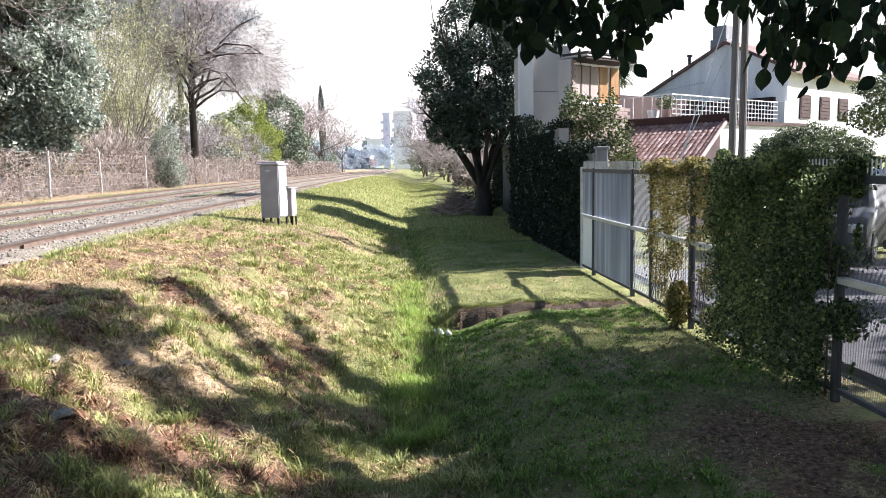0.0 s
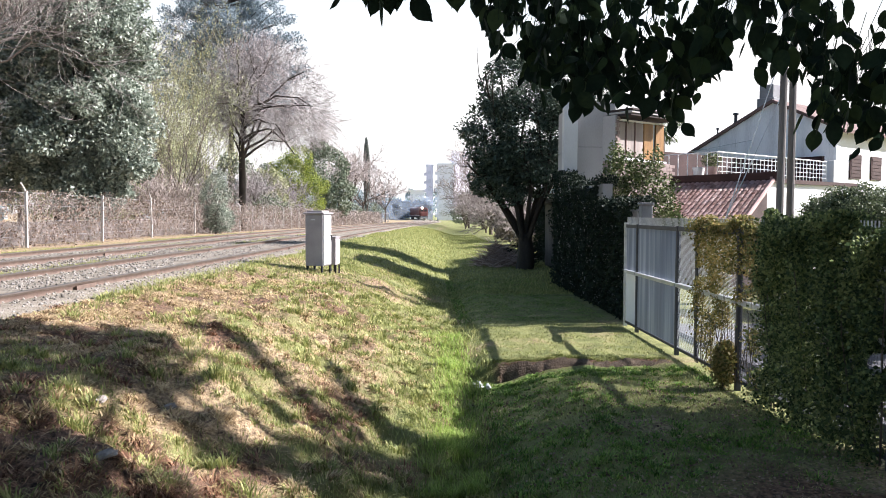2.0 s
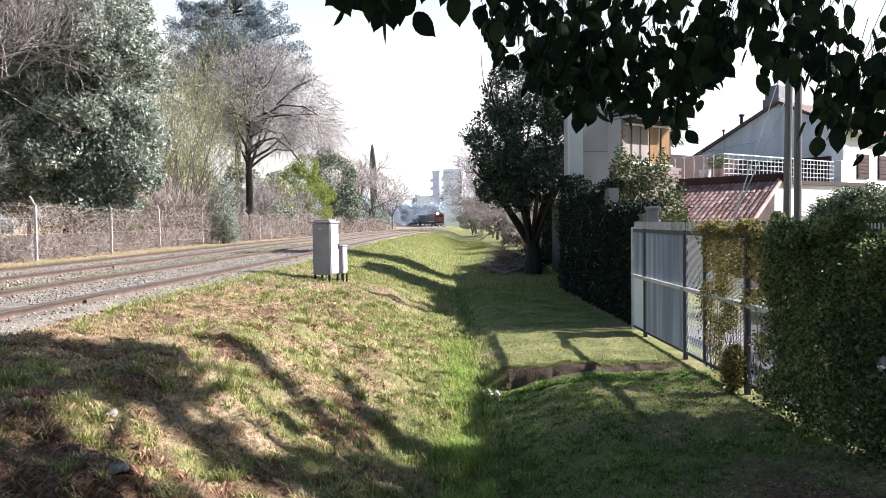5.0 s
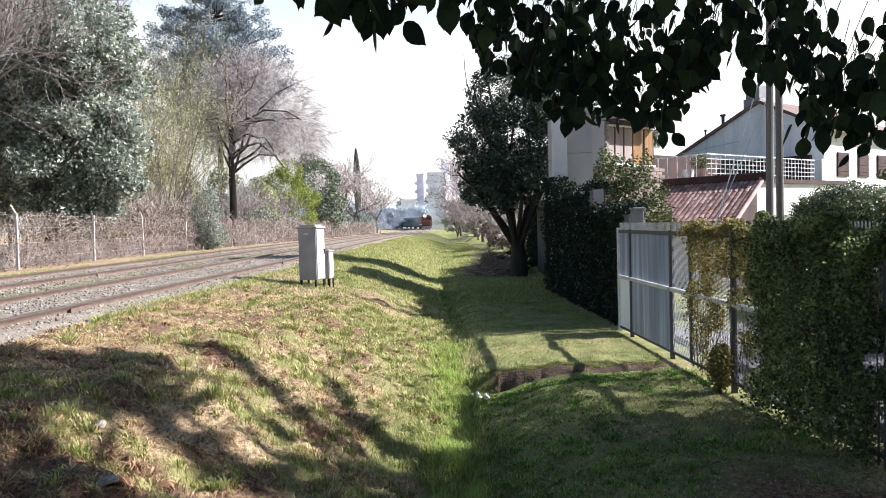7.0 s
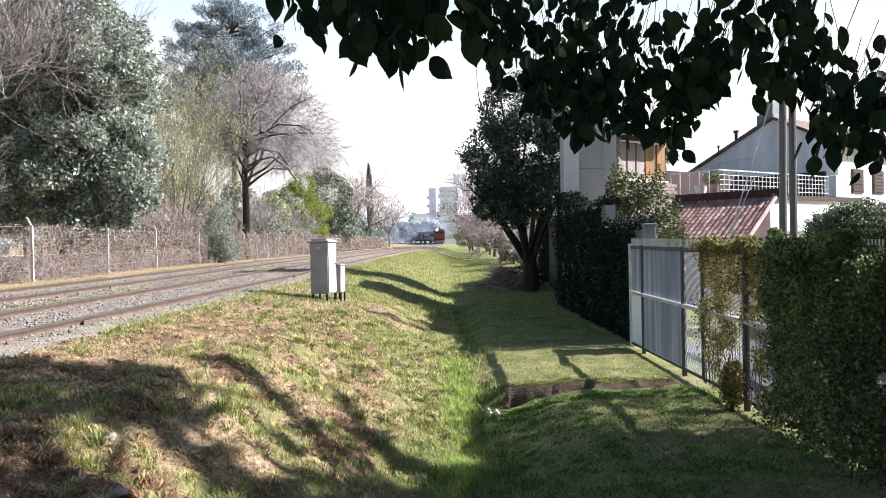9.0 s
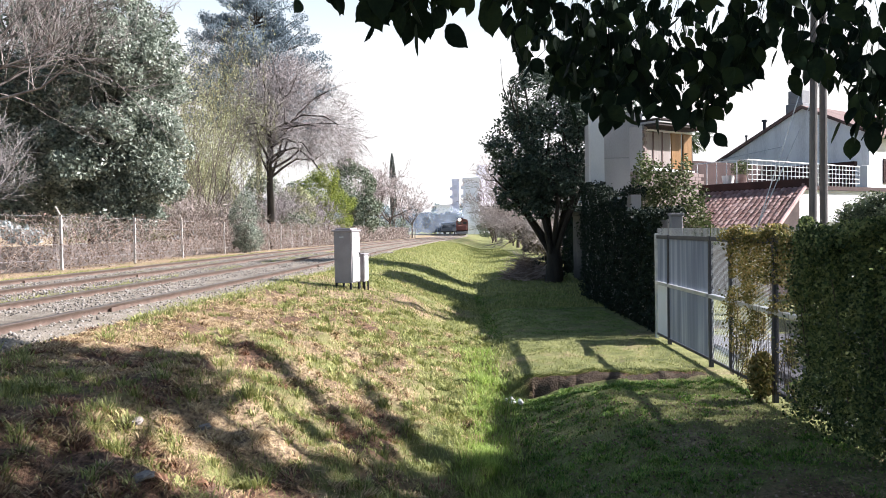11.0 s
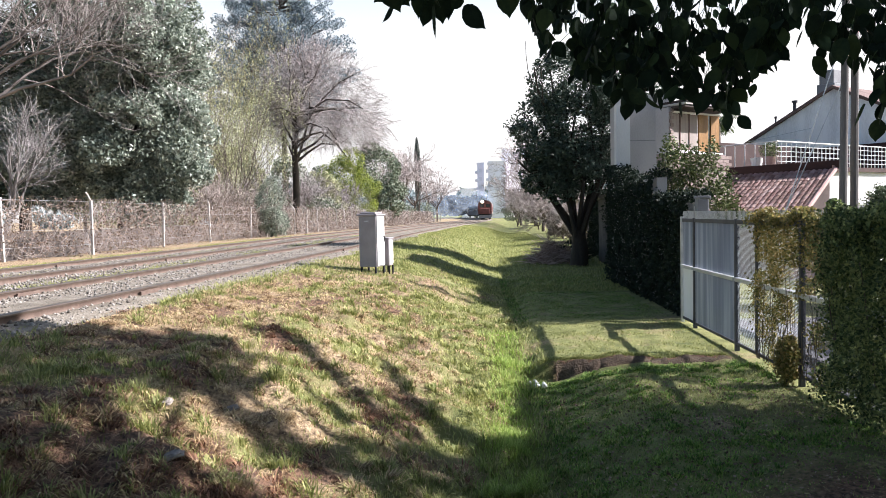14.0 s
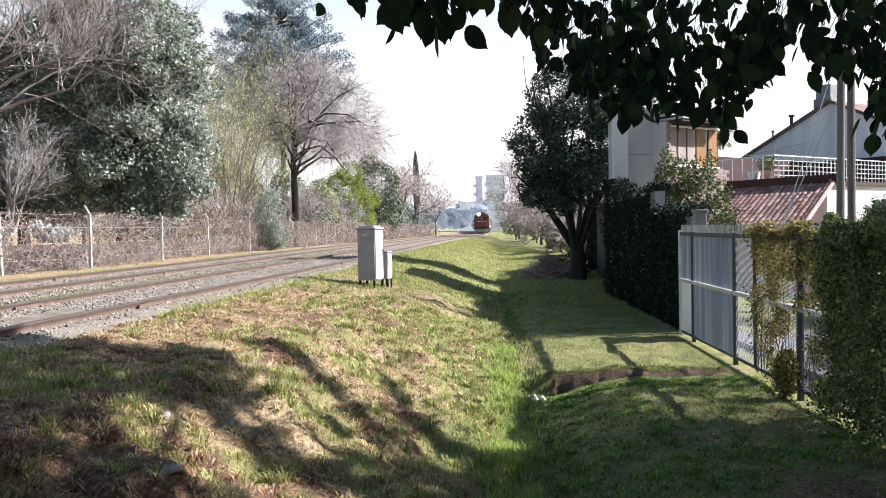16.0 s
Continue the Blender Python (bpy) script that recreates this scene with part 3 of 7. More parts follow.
# ---- signal cabinet ----
def build_cabinet():
    x, y = -2.1, 16.6
    z = float(ground_z(x, y))
    c = thing("signal_cabinet", "grey painted steel trackside cabinet on short legs", "cabinet", (x, y, z), rz=-20)
    boxpart("body", "cabinet_grey", c, -0.42, -0.02, 0.17, 0.0, 0.36, 1.29, bevel=0.012)
    bm = bmesh.new()
    for dx0, dy0, dx1, dy1, z0, z1 in ((-0.46, -0.06, 0.04, 0.4, 1.29, 1.33), (-0.4, 0.0, -0.02, 0.34, 1.33, 1.37)):
        box(bm, dx0, dy0, z0, dx1, dy1, z1)
    bevelled(bm, 0.012)
    part("lid", bm, "cabinet_grey", c, "flat overhanging grey lid")
    # white colour adds to the brightness of the side facing the sun
    d = boxpart("door", "white_paint", c, 0.004, 0.0, 0.2, 0.026, 0.34, 1.27, bevel=0.006, label="side door, coloured pale for the sun on it")
    for zz in (0.5, 0.85, 1.15):
        bm = bmesh.new()
        box(bm, 0.026, 0.06, zz, 0.05, 0.1, zz + 0.04)
        bevelled(bm, 0.006)
        part("hinge", bm, "galvanised", d)
    bm = bmesh.new()
    cyl(bm, (0.026, 0.27, 0.82), (0.07, 0.27, 0.82), 0.014)
    box(bm, 0.05, 0.26, 0.72, 0.07, 0.28, 0.83)
    part("handle", bm, "black_iron", d)
    boxpart("name_plate", "galvanised", c, -0.28, -0.032, 1.16, -0.18, -0.022, 1.185)
    for lx, ly in ((-0.03, 0.0), (0.0, 0.33), (-0.38, 0.0), (-0.38, 0.33)):
        boxpart("leg", "black_iron", c, lx - 0.02, ly - 0.02, -0.12, lx + 0.02, ly + 0.02, 0.17)
    s = thing("junction_box", "smaller grey steel box beside the trackside cabinet", "cabinet", (x + 0.1, y + 0.56, float(ground_z(x + 0.1, y + 0.56))), rz=-20)
    boxpart("body", "cabinet_grey", s, -0.02, -0.02, 0.16, 0.12, 0.2, 0.76, bevel=0.01)
    boxpart("lid", "cabinet_grey", s, -0.04, -0.04, 0.76, 0.14, 0.22, 0.79, bevel=0.008)
    # sun-facing side brightened with white here as well
    boxpart("door", "white_paint", s, 0.124, 0.0, 0.2, 0.136, 0.18, 0.73, bevel=0.004)
    for lx, ly in ((0.0, 0.0), (0.12, 0.0), (0.0, 0.18), (0.12, 0.18)):
        boxpart("leg", "black_iron", s, lx - 0.015, ly - 0.015, -0.12, lx + 0.015, ly + 0.015, 0.16)


build_cabinet()


# ---- mesh fence beside the lawn ----
FX = 3.69


def fence_post(y, z1=1.93):
    g = float(ground_z(FX, y))
    bm = bmesh.new()
    box(bm, FX - 0.03, y - 0.03, g - 0.15, FX + 0.03, y + 0.03, z1)
    bevelled(bm, 0.006)
    return bm


def slat_panel(bm, y0, y1, z0, z1, upright):
    """Expanded-metal infill: thin strands with depth."""
    if upright:
        k = int((y1 - y0) / 0.022)
        for i in range(k):
            y = y0 + (i + 0.5) * (y1 - y0) / k
            w = 0.004 * math.sin(i * 0.55) + 0.003 * math.sin(i * 0.21 + 1)
            box(bm, FX - 0.0065 + w, y - 0.0005, z0, FX + 0.0065 + w, y + 0.0005, z1)
    k = 0 if upright else int((z1 - z0) / (0.0155 if y0 > 8.6 else 0.008))
    t = 0.0024 if y0 > 8.6 else 0.0015
    for i in range(k):
        z = z0 + (i + 0.5) * (z1 - z0) / k
        box(bm, FX - 0.0012, y0, z - t, FX + 0.0012, y1, z + t)


def build_mesh_fence():
    f = thing("mesh_fence", "grey steel fence with expanded-metal panels and spiked top", "fence", (0, 0, 0))
    posts = [4.7, 5.8, 7.25, 8.7, 10.82, 12.84]
    for y in posts:
        part("post", fence_post(y), "post_grey", f)
    part("post", fence_post(13.6, 1.95), "galvanised", f)
    bm = bmesh.new()
    box(bm, FX - 0.025, 10.02, 0.2, FX + 0.025, 10.07, 1.9)
    part("post", bm, "post_grey", f)
    edges = [3.2] + posts + [13.56]
    for a, b in zip(edges[:-1], edges[1:]):
        a2, b2 = a + 0.032, b - 0.032
        for z0, z1, mat in ((1.86, 1.92, "post_grey"), (0.16, 0.2, "post_grey")):
            boxpart("rail", mat, f, FX - 0.022, a2, z0, FX + 0.022, b2, z1, bevel=0.004)
        boxpart("rail", "galvanised", f, FX - 0.05, a2, 1.06, FX + 0.025, b2, 1.115, bevel=0.005, label="pale galvanised middle rail")
        for z0, z1 in ((0.2, 1.06), (1.115, 1.86)):
            bm = bmesh.new()
            if a > 12.8 and z0 < 1:
                box(bm, FX - 0.004, a2, z0, FX + 0.004, b2, z1)
                part("sheet_panel", bm, "white_paint", f, "white painted sheet in the last bay")
                continue
            slat_panel(bm, a2, b2, z0, z1, a > 10.5)
            part("mesh_panel", bm, ("panel_grey" if a > 10.5 else "sunlit_mesh") if a > 8.6 else "post_grey", f)
        bm = bmesh.new()
        y = a2
        while y < b2:
            box(bm, FX - 0.004, y, 1.92, FX + 0.004, y + 0.012, 2.045)
            y += 0.052
        part("spike_strip", bm, "galvanised", f)


build_mesh_fence()


def build_vines():
    rng = np.random.default_rng(11)
    # thick green creeper over the near panels
    t = thing("green_creeper", "dense dark green creeper hanging over the mesh fence", "creeper", (FX, 7.2, 0.1))

    def curtain(n, y0, y1, ztop, low, depth, hole):
        y = rng.uniform(y0, y1, n)
        z = low(y) + (ztop(y) - low(y)) * rng.uniform(0, 1, n) ** 0.8
        top = rng.uniform(0, 1, n) < 0.16
        z = np.where(top, ztop(y) + rng.uniform(-0.08, 0.07, n), z)
        d = depth * (0.5 + 0.3 * np.sin(y * 4.3) * np.sin(z * 5.1) + 0.3 * np.sin(y * 11.0 + np.sin(z * 2.0))) * rng.normal(0, 1, n)
        keep = np.sin(y * 7.1 + z * 3) * np.sin(z * 8.3 - y * 2) < hole(y, z)
        p = np.stack([FX + d, y, z], 1)[keep]
        return p - np.array((FX, 7.2, 0.1))

    p = curtain(60000, 5.5, 7.95, lambda y: 1.99 + 0.06 * np.sin(y * 5) + 0.04 * np.sin(y * 13), lambda y: 0.03 + 0.35 * smooth((6.0 - y) / 0.4) + 0 * y, 0.17, lambda y, z: 1.1 - 1.3 * smooth((6.2 - y) / 0.5) - 0.6 * smooth((y - 7.55) / 0.2) * (z < 1.3))
    p[:, 0] -= 0.05
    v, fc = leaf_arrays(rng, p, 0.04, 0.6, 0.5, 0.7)
    mesh_part("foliage", v, fc, "vine_leaf", t)
    for k in range(12):
        y = rng.uniform(5.7, 7.9)
        ln = branch_lines(rng, (-0.03, y - 7.2, 0.0), (-0.05, rng.normal(0, 0.12), 1), rng.uniform(0.9, 1.6), 0.01, 0, 0.3, 1, 0.2, 0.05)
        v, fc = tube_arrays(ln, 5)
        mesh_part("stem", v, fc, "bark", t)
    t2 = thing("yellowing_creeper", "thin yellowing creeper trailing over the mesh fence", "creeper", (FX, 7.2, 0.1))
    p = curtain(29000, 7.75, 10.1, lambda y: 1.97 + 0.05 * np.sin(y * 6), lambda y: np.where(y > 9.3, 0.25, 0.2) + 0.2 * np.sin(y * 9), 0.1, lambda y, z: np.where(z > 1.4, 0.9, 0.08 + 0.4 * np.sin(y * 4.0 + 0.9) - 0.5 * (y < 8.7) * (z < 1.25)))
    v, fc = leaf_arrays(rng, p, 0.036, 0.6, 0.5, 0.7)
    mesh_part("foliage", v, fc, "autumn_leaf", t2)
    for k in range(34):
        y = rng.uniform(7.8, 10.0)
        a = Vector((FX - 0.05, y, 0.15)) - Vector((FX, 7.2, 0.1))
        v, fc = tube_arrays(branch_lines(rng, a, (-0.02, rng.normal(0, 0.15), 1), rng.uniform(0.5, 1.5), 0.005, 0, 0.3, 3, 0.1, 0.06), 3)
        mesh_part("stem", v, fc, "bark", t2)
    s = thing("fence_foot_shrub", "small reddish shrub at the foot of the mesh fence", "shrub", (FX - 0.15, 8.75, 0.05))
    p = crown_points(rng, 1600, [(0, 0, 0.3, 0.16, 0.2, 0.36)], 0.2, 3, 0.2)
    v, fc = leaf_arrays(rng, p, 0.05, 0.6, 0.2, 0.6)
    mesh_part("crown", v, fc, "autumn_leaf", s)
    v, fc = tube_arrays(branch_lines(rng, (0, 0, -0.05), (0, 0, 1), 0.5, 0.02, 2, 0.5, 4), 4)
    mesh_part("stem", v, fc, "bark", s)


build_vines()


def build_gully_face():
    """Bare earth along the gully's far edge."""
    rng = np.random.default_rng(8)
    xs = np.arange(1.1, 3.45, 0.045)
    V, k = [], 6
    for x in xs:
        edge = 10.34 + 0.02 * math.sin(x * 7) + 0.015 * math.sin(x * 23) + rng.normal(0, 0.006)
        top = float(ground_z(x, 10.56)) - 0.004 + 0.02 * math.sin(x * 9) * math.sin(x * 31) + rng.normal(0, 0.008)
        low = float(ground_z(x, 10.25)) - 0.02
        for i in range(k):
            f = i / (k - 1)
            V.append((x + rng.normal(0, 0.006), edge - 0.08 * (1 - f) ** 1.5 + 0.07 * f ** 4 + rng.normal(0, 0.006), low + (top - low) * f + rng.normal(0, 0.005)))
    n = len(xs)
    f = [(a * k + b, (a + 1) * k + b, (a + 1) * k + b + 1, a * k + b + 1) for a in range(n - 1) for b in range(k - 1)]
    M["soil"] = material("soil", [(0.035, 0.022, 0.015), (0.085, 0.06, 0.042), (0.19, 0.14, 0.095)], 9, 0.95, bump=1.0, fine=45, bump_size=0.03)
    tagged(new("gully_edge", from_arrays("gully_edge", V, f, "soil")), "bare brown earth edge of the gully across the lawn", "earth bank", kind="structure")


build_gully_face()


# ---- ivy wall, gate pillar and house ----
HU, HV = Vector((0.81, 0.586, 0)).normalized(), Vector((-0.586, 0.81, 0)).normalized()


def house_frame(x, y, z=0.0):
    """A frame whose x runs along the house's long side and whose y runs along its short side."""
    return Matrix(((HU.x, HV.x, 0, x), (HU.y, HV.y, 0, y), (0, 0, 1, z), (0, 0, 0, 1)))


def build_ivy_wall():
    rng = np.random.default_rng(21)
    for y0, y1, top in ((13.95, 16.7, 2.28), (16.7, 21.3, 2.85)):
        t = thing("ivy_wall", "garden wall overgrown with dark ivy", "wall", (4.0, y0, 0))
        boxpart("wall", "cream_wall", t, 0.0, 0.02, -0.1, 0.22, y1 - y0 - 0.02, top - 0.08)
        n = int(5200 * (y1 - y0))
        y, z = rng.uniform(0, y1 - y0 + (0.9 if y1 > 20 else 0), n), rng.uniform(-0.02, top, n)
        rise = np.interp(y + y0, [13.95, 16.7, 17.5, 21.3], [0, 0.02, -0.3, 0.35])
        z = z * (1 + rise / top)
        up = rng.uniform(0, 1, n) < 0.2
        z = np.where(up, top + rise + 0.07 * np.sin(y * 6) + rng.normal(0, 0.05, n), z)
        x = np.where(up, rng.uniform(-0.15, 0.35, n), -0.08 - 0.1 * np.abs(rng.normal(0, 1, n)) * (0.6 + 0.4 * np.sin(y * 5) * np.sin(z * 4)))
        v, fc = leaf_arrays(rng, np.stack([x, y, z], 1), 0.06, 0.6, 0.5, 0.75)
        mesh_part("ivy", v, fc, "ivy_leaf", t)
    p = thing("gate_pillar", "grey rendered gate pillar beside the ivy wall", "pillar", (4.0, 13.72, 0))
    boxpart("shaft", "pillar_grey", p, 0.0, 0.0, -0.1, 0.2, 0.2, 2.26, bevel=0.015)
    boxpart("cap", "pillar_grey", p, -0.02, -0.02, 2.26, 0.22, 0.2, 2.31, bevel=0.01)


build_ivy_wall()


def build_house():
    h = thing("house", "two-storey white house with tiled lean-to roof and railed terrace", "house", (0, 0, 0))
    # corner tower
    # the tower's unseen back is lengthened so its shadow covers the lawn
    boxpart("tower_wall", "tower_grey", h, 4.38, 21.4, 0.0, 5.46, 24.3, 3.98)
    boxpart("tower_wall", "tower_grey", h, 4.38, 21.42, 4.0, 5.46, 24.3, 5.24)
    boxpart("joint_strip", "pillar_grey", h, 4.39, 21.43, 3.96, 5.44, 21.6, 4.02)
    boxpart("pilaster", "tower_pale", h, 4.0, 21.32, 0.0, 4.38, 21.6, 5.3)
    # lodge with windows, turned with the house
    m = house_frame(5.38, 21.0)
    boxpart("lodge_wall", "pale_brick", h, 0.02, 0.05, 0.0, 2.5, 0.95, 3.6, m=m)
    boxpart("lodge_side", "tower_grey", h, 0.02, 0.05, 3.6, 0.1, 0.95, 4.84, m=m)
    boxpart("lodge_back", "white_wall", h, 0.1, 0.8, 3.6, 2.5, 0.95, 4.84, m=m)
    for a, b in ((0.12, 0.47), (0.5, 0.86), (0.89, 1.24)):
        boxpart("curtain", "curtain_tan", h, a, 0.06, 3.72, b, 0.1, 4.68, m=m, bevel=0.01, label="tan curtain behind the window")
    for a in (0.47, 0.86):
        boxpart("mullion", "verge_brown", h, a - 0.005, 0.04, 3.7, a + 0.035, 0.1, 4.7, m=m)
    boxpart("wooden_shutter", "wood_door", h, 1.27, 0.04, 3.68, 1.68, 0.09, 4.7, m=m, bevel=0.01, label="varnished orange-brown wooden shutter")
    boxpart("dark_gap", "dark_glass", h, 1.69, 0.07, 3.7, 1.79, 0.09, 4.7, m=m)
    boxpart("wooden_shutter", "wood_door", h, 1.8, 0.04, 3.68, 2.18, 0.09, 4.7, m=m, bevel=0.01)
    for z in (3.6, 4.7):
        boxpart("window_band", "white_paint", h, 0.08, 0.02, z, 2.3, 0.14, z + 0.05, m=m, bevel=0.008)
    for i in range(3):
        boxpart("roof_board", "roof_edge" if i != 1 else "cream_wall", h, 0.1, -0.42 - 0.03 * i, 4.8 + 0.07 * i, 2.3, 1.2, 4.86 + 0.07 * i, m=m, bevel=0.012)
    bm = bmesh.new()
    for i in range(12):
        for j in range(2):
            box(bm, 0.0 + 0.055 * (i % 2), 0.0 + 0.012 * j, 3.62 + 0.1 * i, 0.11 + 0.055 * (i % 2), 0.02 + 0.012 * j, 3.71 + 0.1 * i, m=m)
    part("brick_edge", bm, "pale_brick", h, "ragged brick edge of the lodge")
    for i in range(4):
        for j in range(9):
            bm = bmesh.new()
            x = 0.14 + 0.27 * j + (0.13 if i % 2 else 0)
            box(bm, x, 0.0, 3.18 + 0.1 * i, x + 0.255, 0.045, 3.27 + 0.1 * i, m=m)
            part("brick", bm, "pale_brick", h)
    # terrace floor and fascia
    c = Vector((9.19, 23.5, 0))
    mt = house_frame(c.x, c.y)
    boxpart("terrace_floor", "dark_red", h, 0.0, 0.0, 3.2, 9.6, 4.4, 3.34, m=mt)
    boxpart("fascia", "dark_red", h, -0.1, -2.0, 3.1, 0.0, 2.6, 3.36, m=mt, bevel=0.015)
    boxpart("long_wall", "white_wall", h, 0.1, 0.12, 0.0, 9.6, 4.2, 3.2, m=mt)
    boxpart("garden_side_wall", "cream_wall", h, -2.2, -1.5, 0.0, -2.05, 2.2, 1.8, m=mt)
    bm = bmesh.new()
    prof = [(-2.25, 0.0), (-0.11, 0.0), (-0.11, 2.9), (-2.25, 1.86)]
    fr = [[bm.verts.new(mt @ Vector((u, v, z))) for u, z in prof] for v in (-1.72, -1.55)]
    bm.faces.new(fr[0])
    bm.faces.new(fr[1][::-1])
    for i in range(4):
        bm.faces.new((fr[0][i], fr[1][i], fr[1][(i + 1) % 4], fr[0][(i + 1) % 4]))
    part("lean_to_wall", bm, "brown_wall", h, "brown rendered end wall under the tiled roof")
    boxpart("ledge", "white_paint", h, 0.0, -0.02, 2.1, 8.0, 0.12, 2.22, m=mt, bevel=0.01)
    boxpart("window", "dark_glass", h, 1.0, 0.09, 0.9, 2.4, 0.12, 1.9, m=mt)
    boxpart("parapet_back", "dark_red", h, 1.0, 3.2, 3.34, 8.0, 3.4, 4.35, m=mt, label="dark red brick wall behind the terrace")
    boxpart("parapet_end", "dark_red", h, 8.2, 0.8, 3.34, 8.4, 6.6, 4.38, m=mt)
    # railing: uprights and thin bars
    rails = [((0, 2.15), (0, 0), 6, 3), ((0, 0), (1.3, 0), 5, 5), ((1.3, 0), (6.9, 0), 24, 5)]
    for (ax, ay), (bx, by), n, bars in rails:
        a, b = mt @ Vector((ax, ay, 0)), mt @ Vector((bx, by, 0))
        for i in range(n + 1):
            p = a.lerp(b, i / n)
            bm = bmesh.new()
            cyl(bm, (p.x, p.y, 3.34), (p.x, p.y, 4.06), 0.016, n=6)
            part("railing_post", bm, "white_paint", h)
        for k in range(bars if bars > 3 else 1):
            z = 4.06 - k * 0.6 / max(1, bars - 1) if bars > 3 else 4.06
            bm = bmesh.new()
            cyl(bm, (a.x, a.y, z), (b.x, b.y, z), 0.018 if k == 0 else 0.009, n=6)
            part("railing_bar", bm, "white_paint", h)
    # tiled roof: rows of half-round tiles
    tr, br = Vector((10.2, 21.95, 3.08)), Vector((8.54, 19.95, 1.94))
    along = HV
    down = (br - tr)
    steps, cols = 11, 27
    length = 4.6
    nrm = down.cross(along).normalized()
    if nrm.z < 0:
        nrm = -nrm
    bm = bmesh.new()
    q = [tr, tr + along * length, br + along * length, br]
    lo = [bm.verts.new(p - nrm * 0.1) for p in q]
    hi = [bm.verts.new(p) for p in q]
    bm.faces.new(lo)
    bm.faces.new(hi[::-1])
    for i in range(4):
        bm.faces.new((lo[i], hi[i], hi[(i + 1) % 4], lo[(i + 1) % 4]))
    roof = part("tiled_roof", bm, "verge_brown", h, "red clay tiled lean-to roof")
    tile = bmesh.new()
    w, L = length / cols, down.length / steps * 1.12
    d = down.normalized()
    pv = None
    for k in range(7):
        a = math.pi * k / 6
        p = along * (w * 0.5 - math.cos(a) * w * 0.5) + nrm * (math.sin(a) * 0.05)
        qv = [tile.verts.new(p), tile.verts.new(p + d * L + nrm * 0.018)]
        if pv:
            tile.faces.new((pv[0], qv[0], qv[1], pv[1]))
        pv = qv
    bmesh.ops.solidify(tile, geom=tile.faces[:], thickness=-0.014)
    tile_mesh = finish("tile", tile, "roof_tile")
    for i in range(steps):
        for j in range(cols):
            ob = new("tile", tile_mesh)
            ob.parent = roof
            ob.matrix_basis = Matrix.Translation(tr + down * (i / steps) + along * (j * w) + nrm * 0.01)
    bm = bmesh.new()
    box(bm, -0.06, -0.02, -0.02, 0.05, 0.02, 0.14, m=Matrix.Translation(tr))
    cyl(bm, tr - along * 0.04 + nrm * 0.04, br - along * 0.04 + nrm * 0.04, 0.06, n=8)
    part("verge", bm, "roof_tile", h, "pale pink verge tiles")
    bm = bmesh.new()
    cyl(bm, br + Vector((0, 0, -0.08)) - HU * 0.08, br + along * length + Vector((0, 0, -0.08)) - HU * 0.08, 0.06, n=8)
    part("gutter", bm, "white_paint", h)
    # things on the terrace
    for k, (u, v, r, hh, mat) in enumerate(((0.5, 1.0, 0.2, 0.3, "white_paint"), (0.5, 2.6, 0.24, 0.3, "roof_tile"))):
        p = mt @ Vector((u, v, 3.34))
        pot = thing("flower_pot", "round pot standing on the terrace", "pot", p)
        bm = bmesh.new()
        cyl(bm, (0, 0, 0), (0, 0, hh), r * 0.75, r, 14)
        part("pot", bm, mat, pot)
    rng = np.random.default_rng(4)
    pl = thing("terrace_plant", "leafy potted plant on the terrace", "plant", mt @ Vector((0.45, 0.5, 3.34)))
    pts = crown_points(rng, 700, [(0, 0, 0.5, 0.35, 0.45, 0.32)], 0.4, 3, 0.2)
    v, fc = leaf_arrays(rng, pts, 0.07)
    mesh_part("crown", v, fc, "shrub_leaf", pl)
    bm = bmesh.new()
    cyl(bm, (0, 0, 0), (0, 0, 0.3), 0.16, 0.22, 12)
    part("pot", bm, "roof_tile", pl)
    # gabled storey that closes the terrace's far end
    g = thing("gabled_house", "gabled house with stained grey-blue rendered wall", "house", (0, 0, 0))
    u0, u1, v0, v1, vr, eave, low, top = 8.5, 15.5, 0.4, 6.75, 3.0, 5.4, 4.84, 6.68
    prof = [(v0, 0.0), (v1, 0.0), (v1, low), (vr, top), (v0, eave)]
    bm = bmesh.new()
    f0 = [bm.verts.new(mt @ Vector((u0, v, z))) for v, z in prof]
    f1 = [bm.verts.new(mt @ Vector((u0 + 0.3, v, z))) for v, z in prof]
    bm.faces.new(f0)
    bm.faces.new(f1[::-1])
    for i in range(5):
        bm.faces.new((f0[i], f1[i], f1[(i + 1) % 5], f0[(i + 1) % 5]))
    part("gable_wall", bm, "stained_wall", g, "grey-blue rendered gable streaked with dark stains")
    boxpart("long_wall", "white_wall", g, u0 + 0.3, v0 + 0.02, 0.0, u1, v0 + 0.3, eave, m=mt)
    boxpart("back_wall", "white_wall", g, u0 + 0.3, v1 - 0.3, 0.0, u1, v1 - 0.02, low, m=mt)
    boxpart("corner_pier", "white_wall", g, u0 - 0.9, v0 - 0.35, 3.34, u0 - 0.55, v0 + 0.1, 4.15, m=mt, bevel=0.02)
    for a in (1.1, 2.9, 4.7):
        sh = boxpart("shutter", "dark_red", g, u0 + a, v0 - 0.03, 3.55, u0 + a + 0.95, v0 + 0.016, 4.5, m=mt, bevel=0.01, label="brown wooden shutter")
        for k in range(6):
            boxpart("slat", "dark_red", sh, u0 + a + 0.06, v0 - 0.045, 3.62 + 0.14 * k, u0 + a + 0.89, v0 - 0.034, 3.72 + 0.14 * k, m=mt)
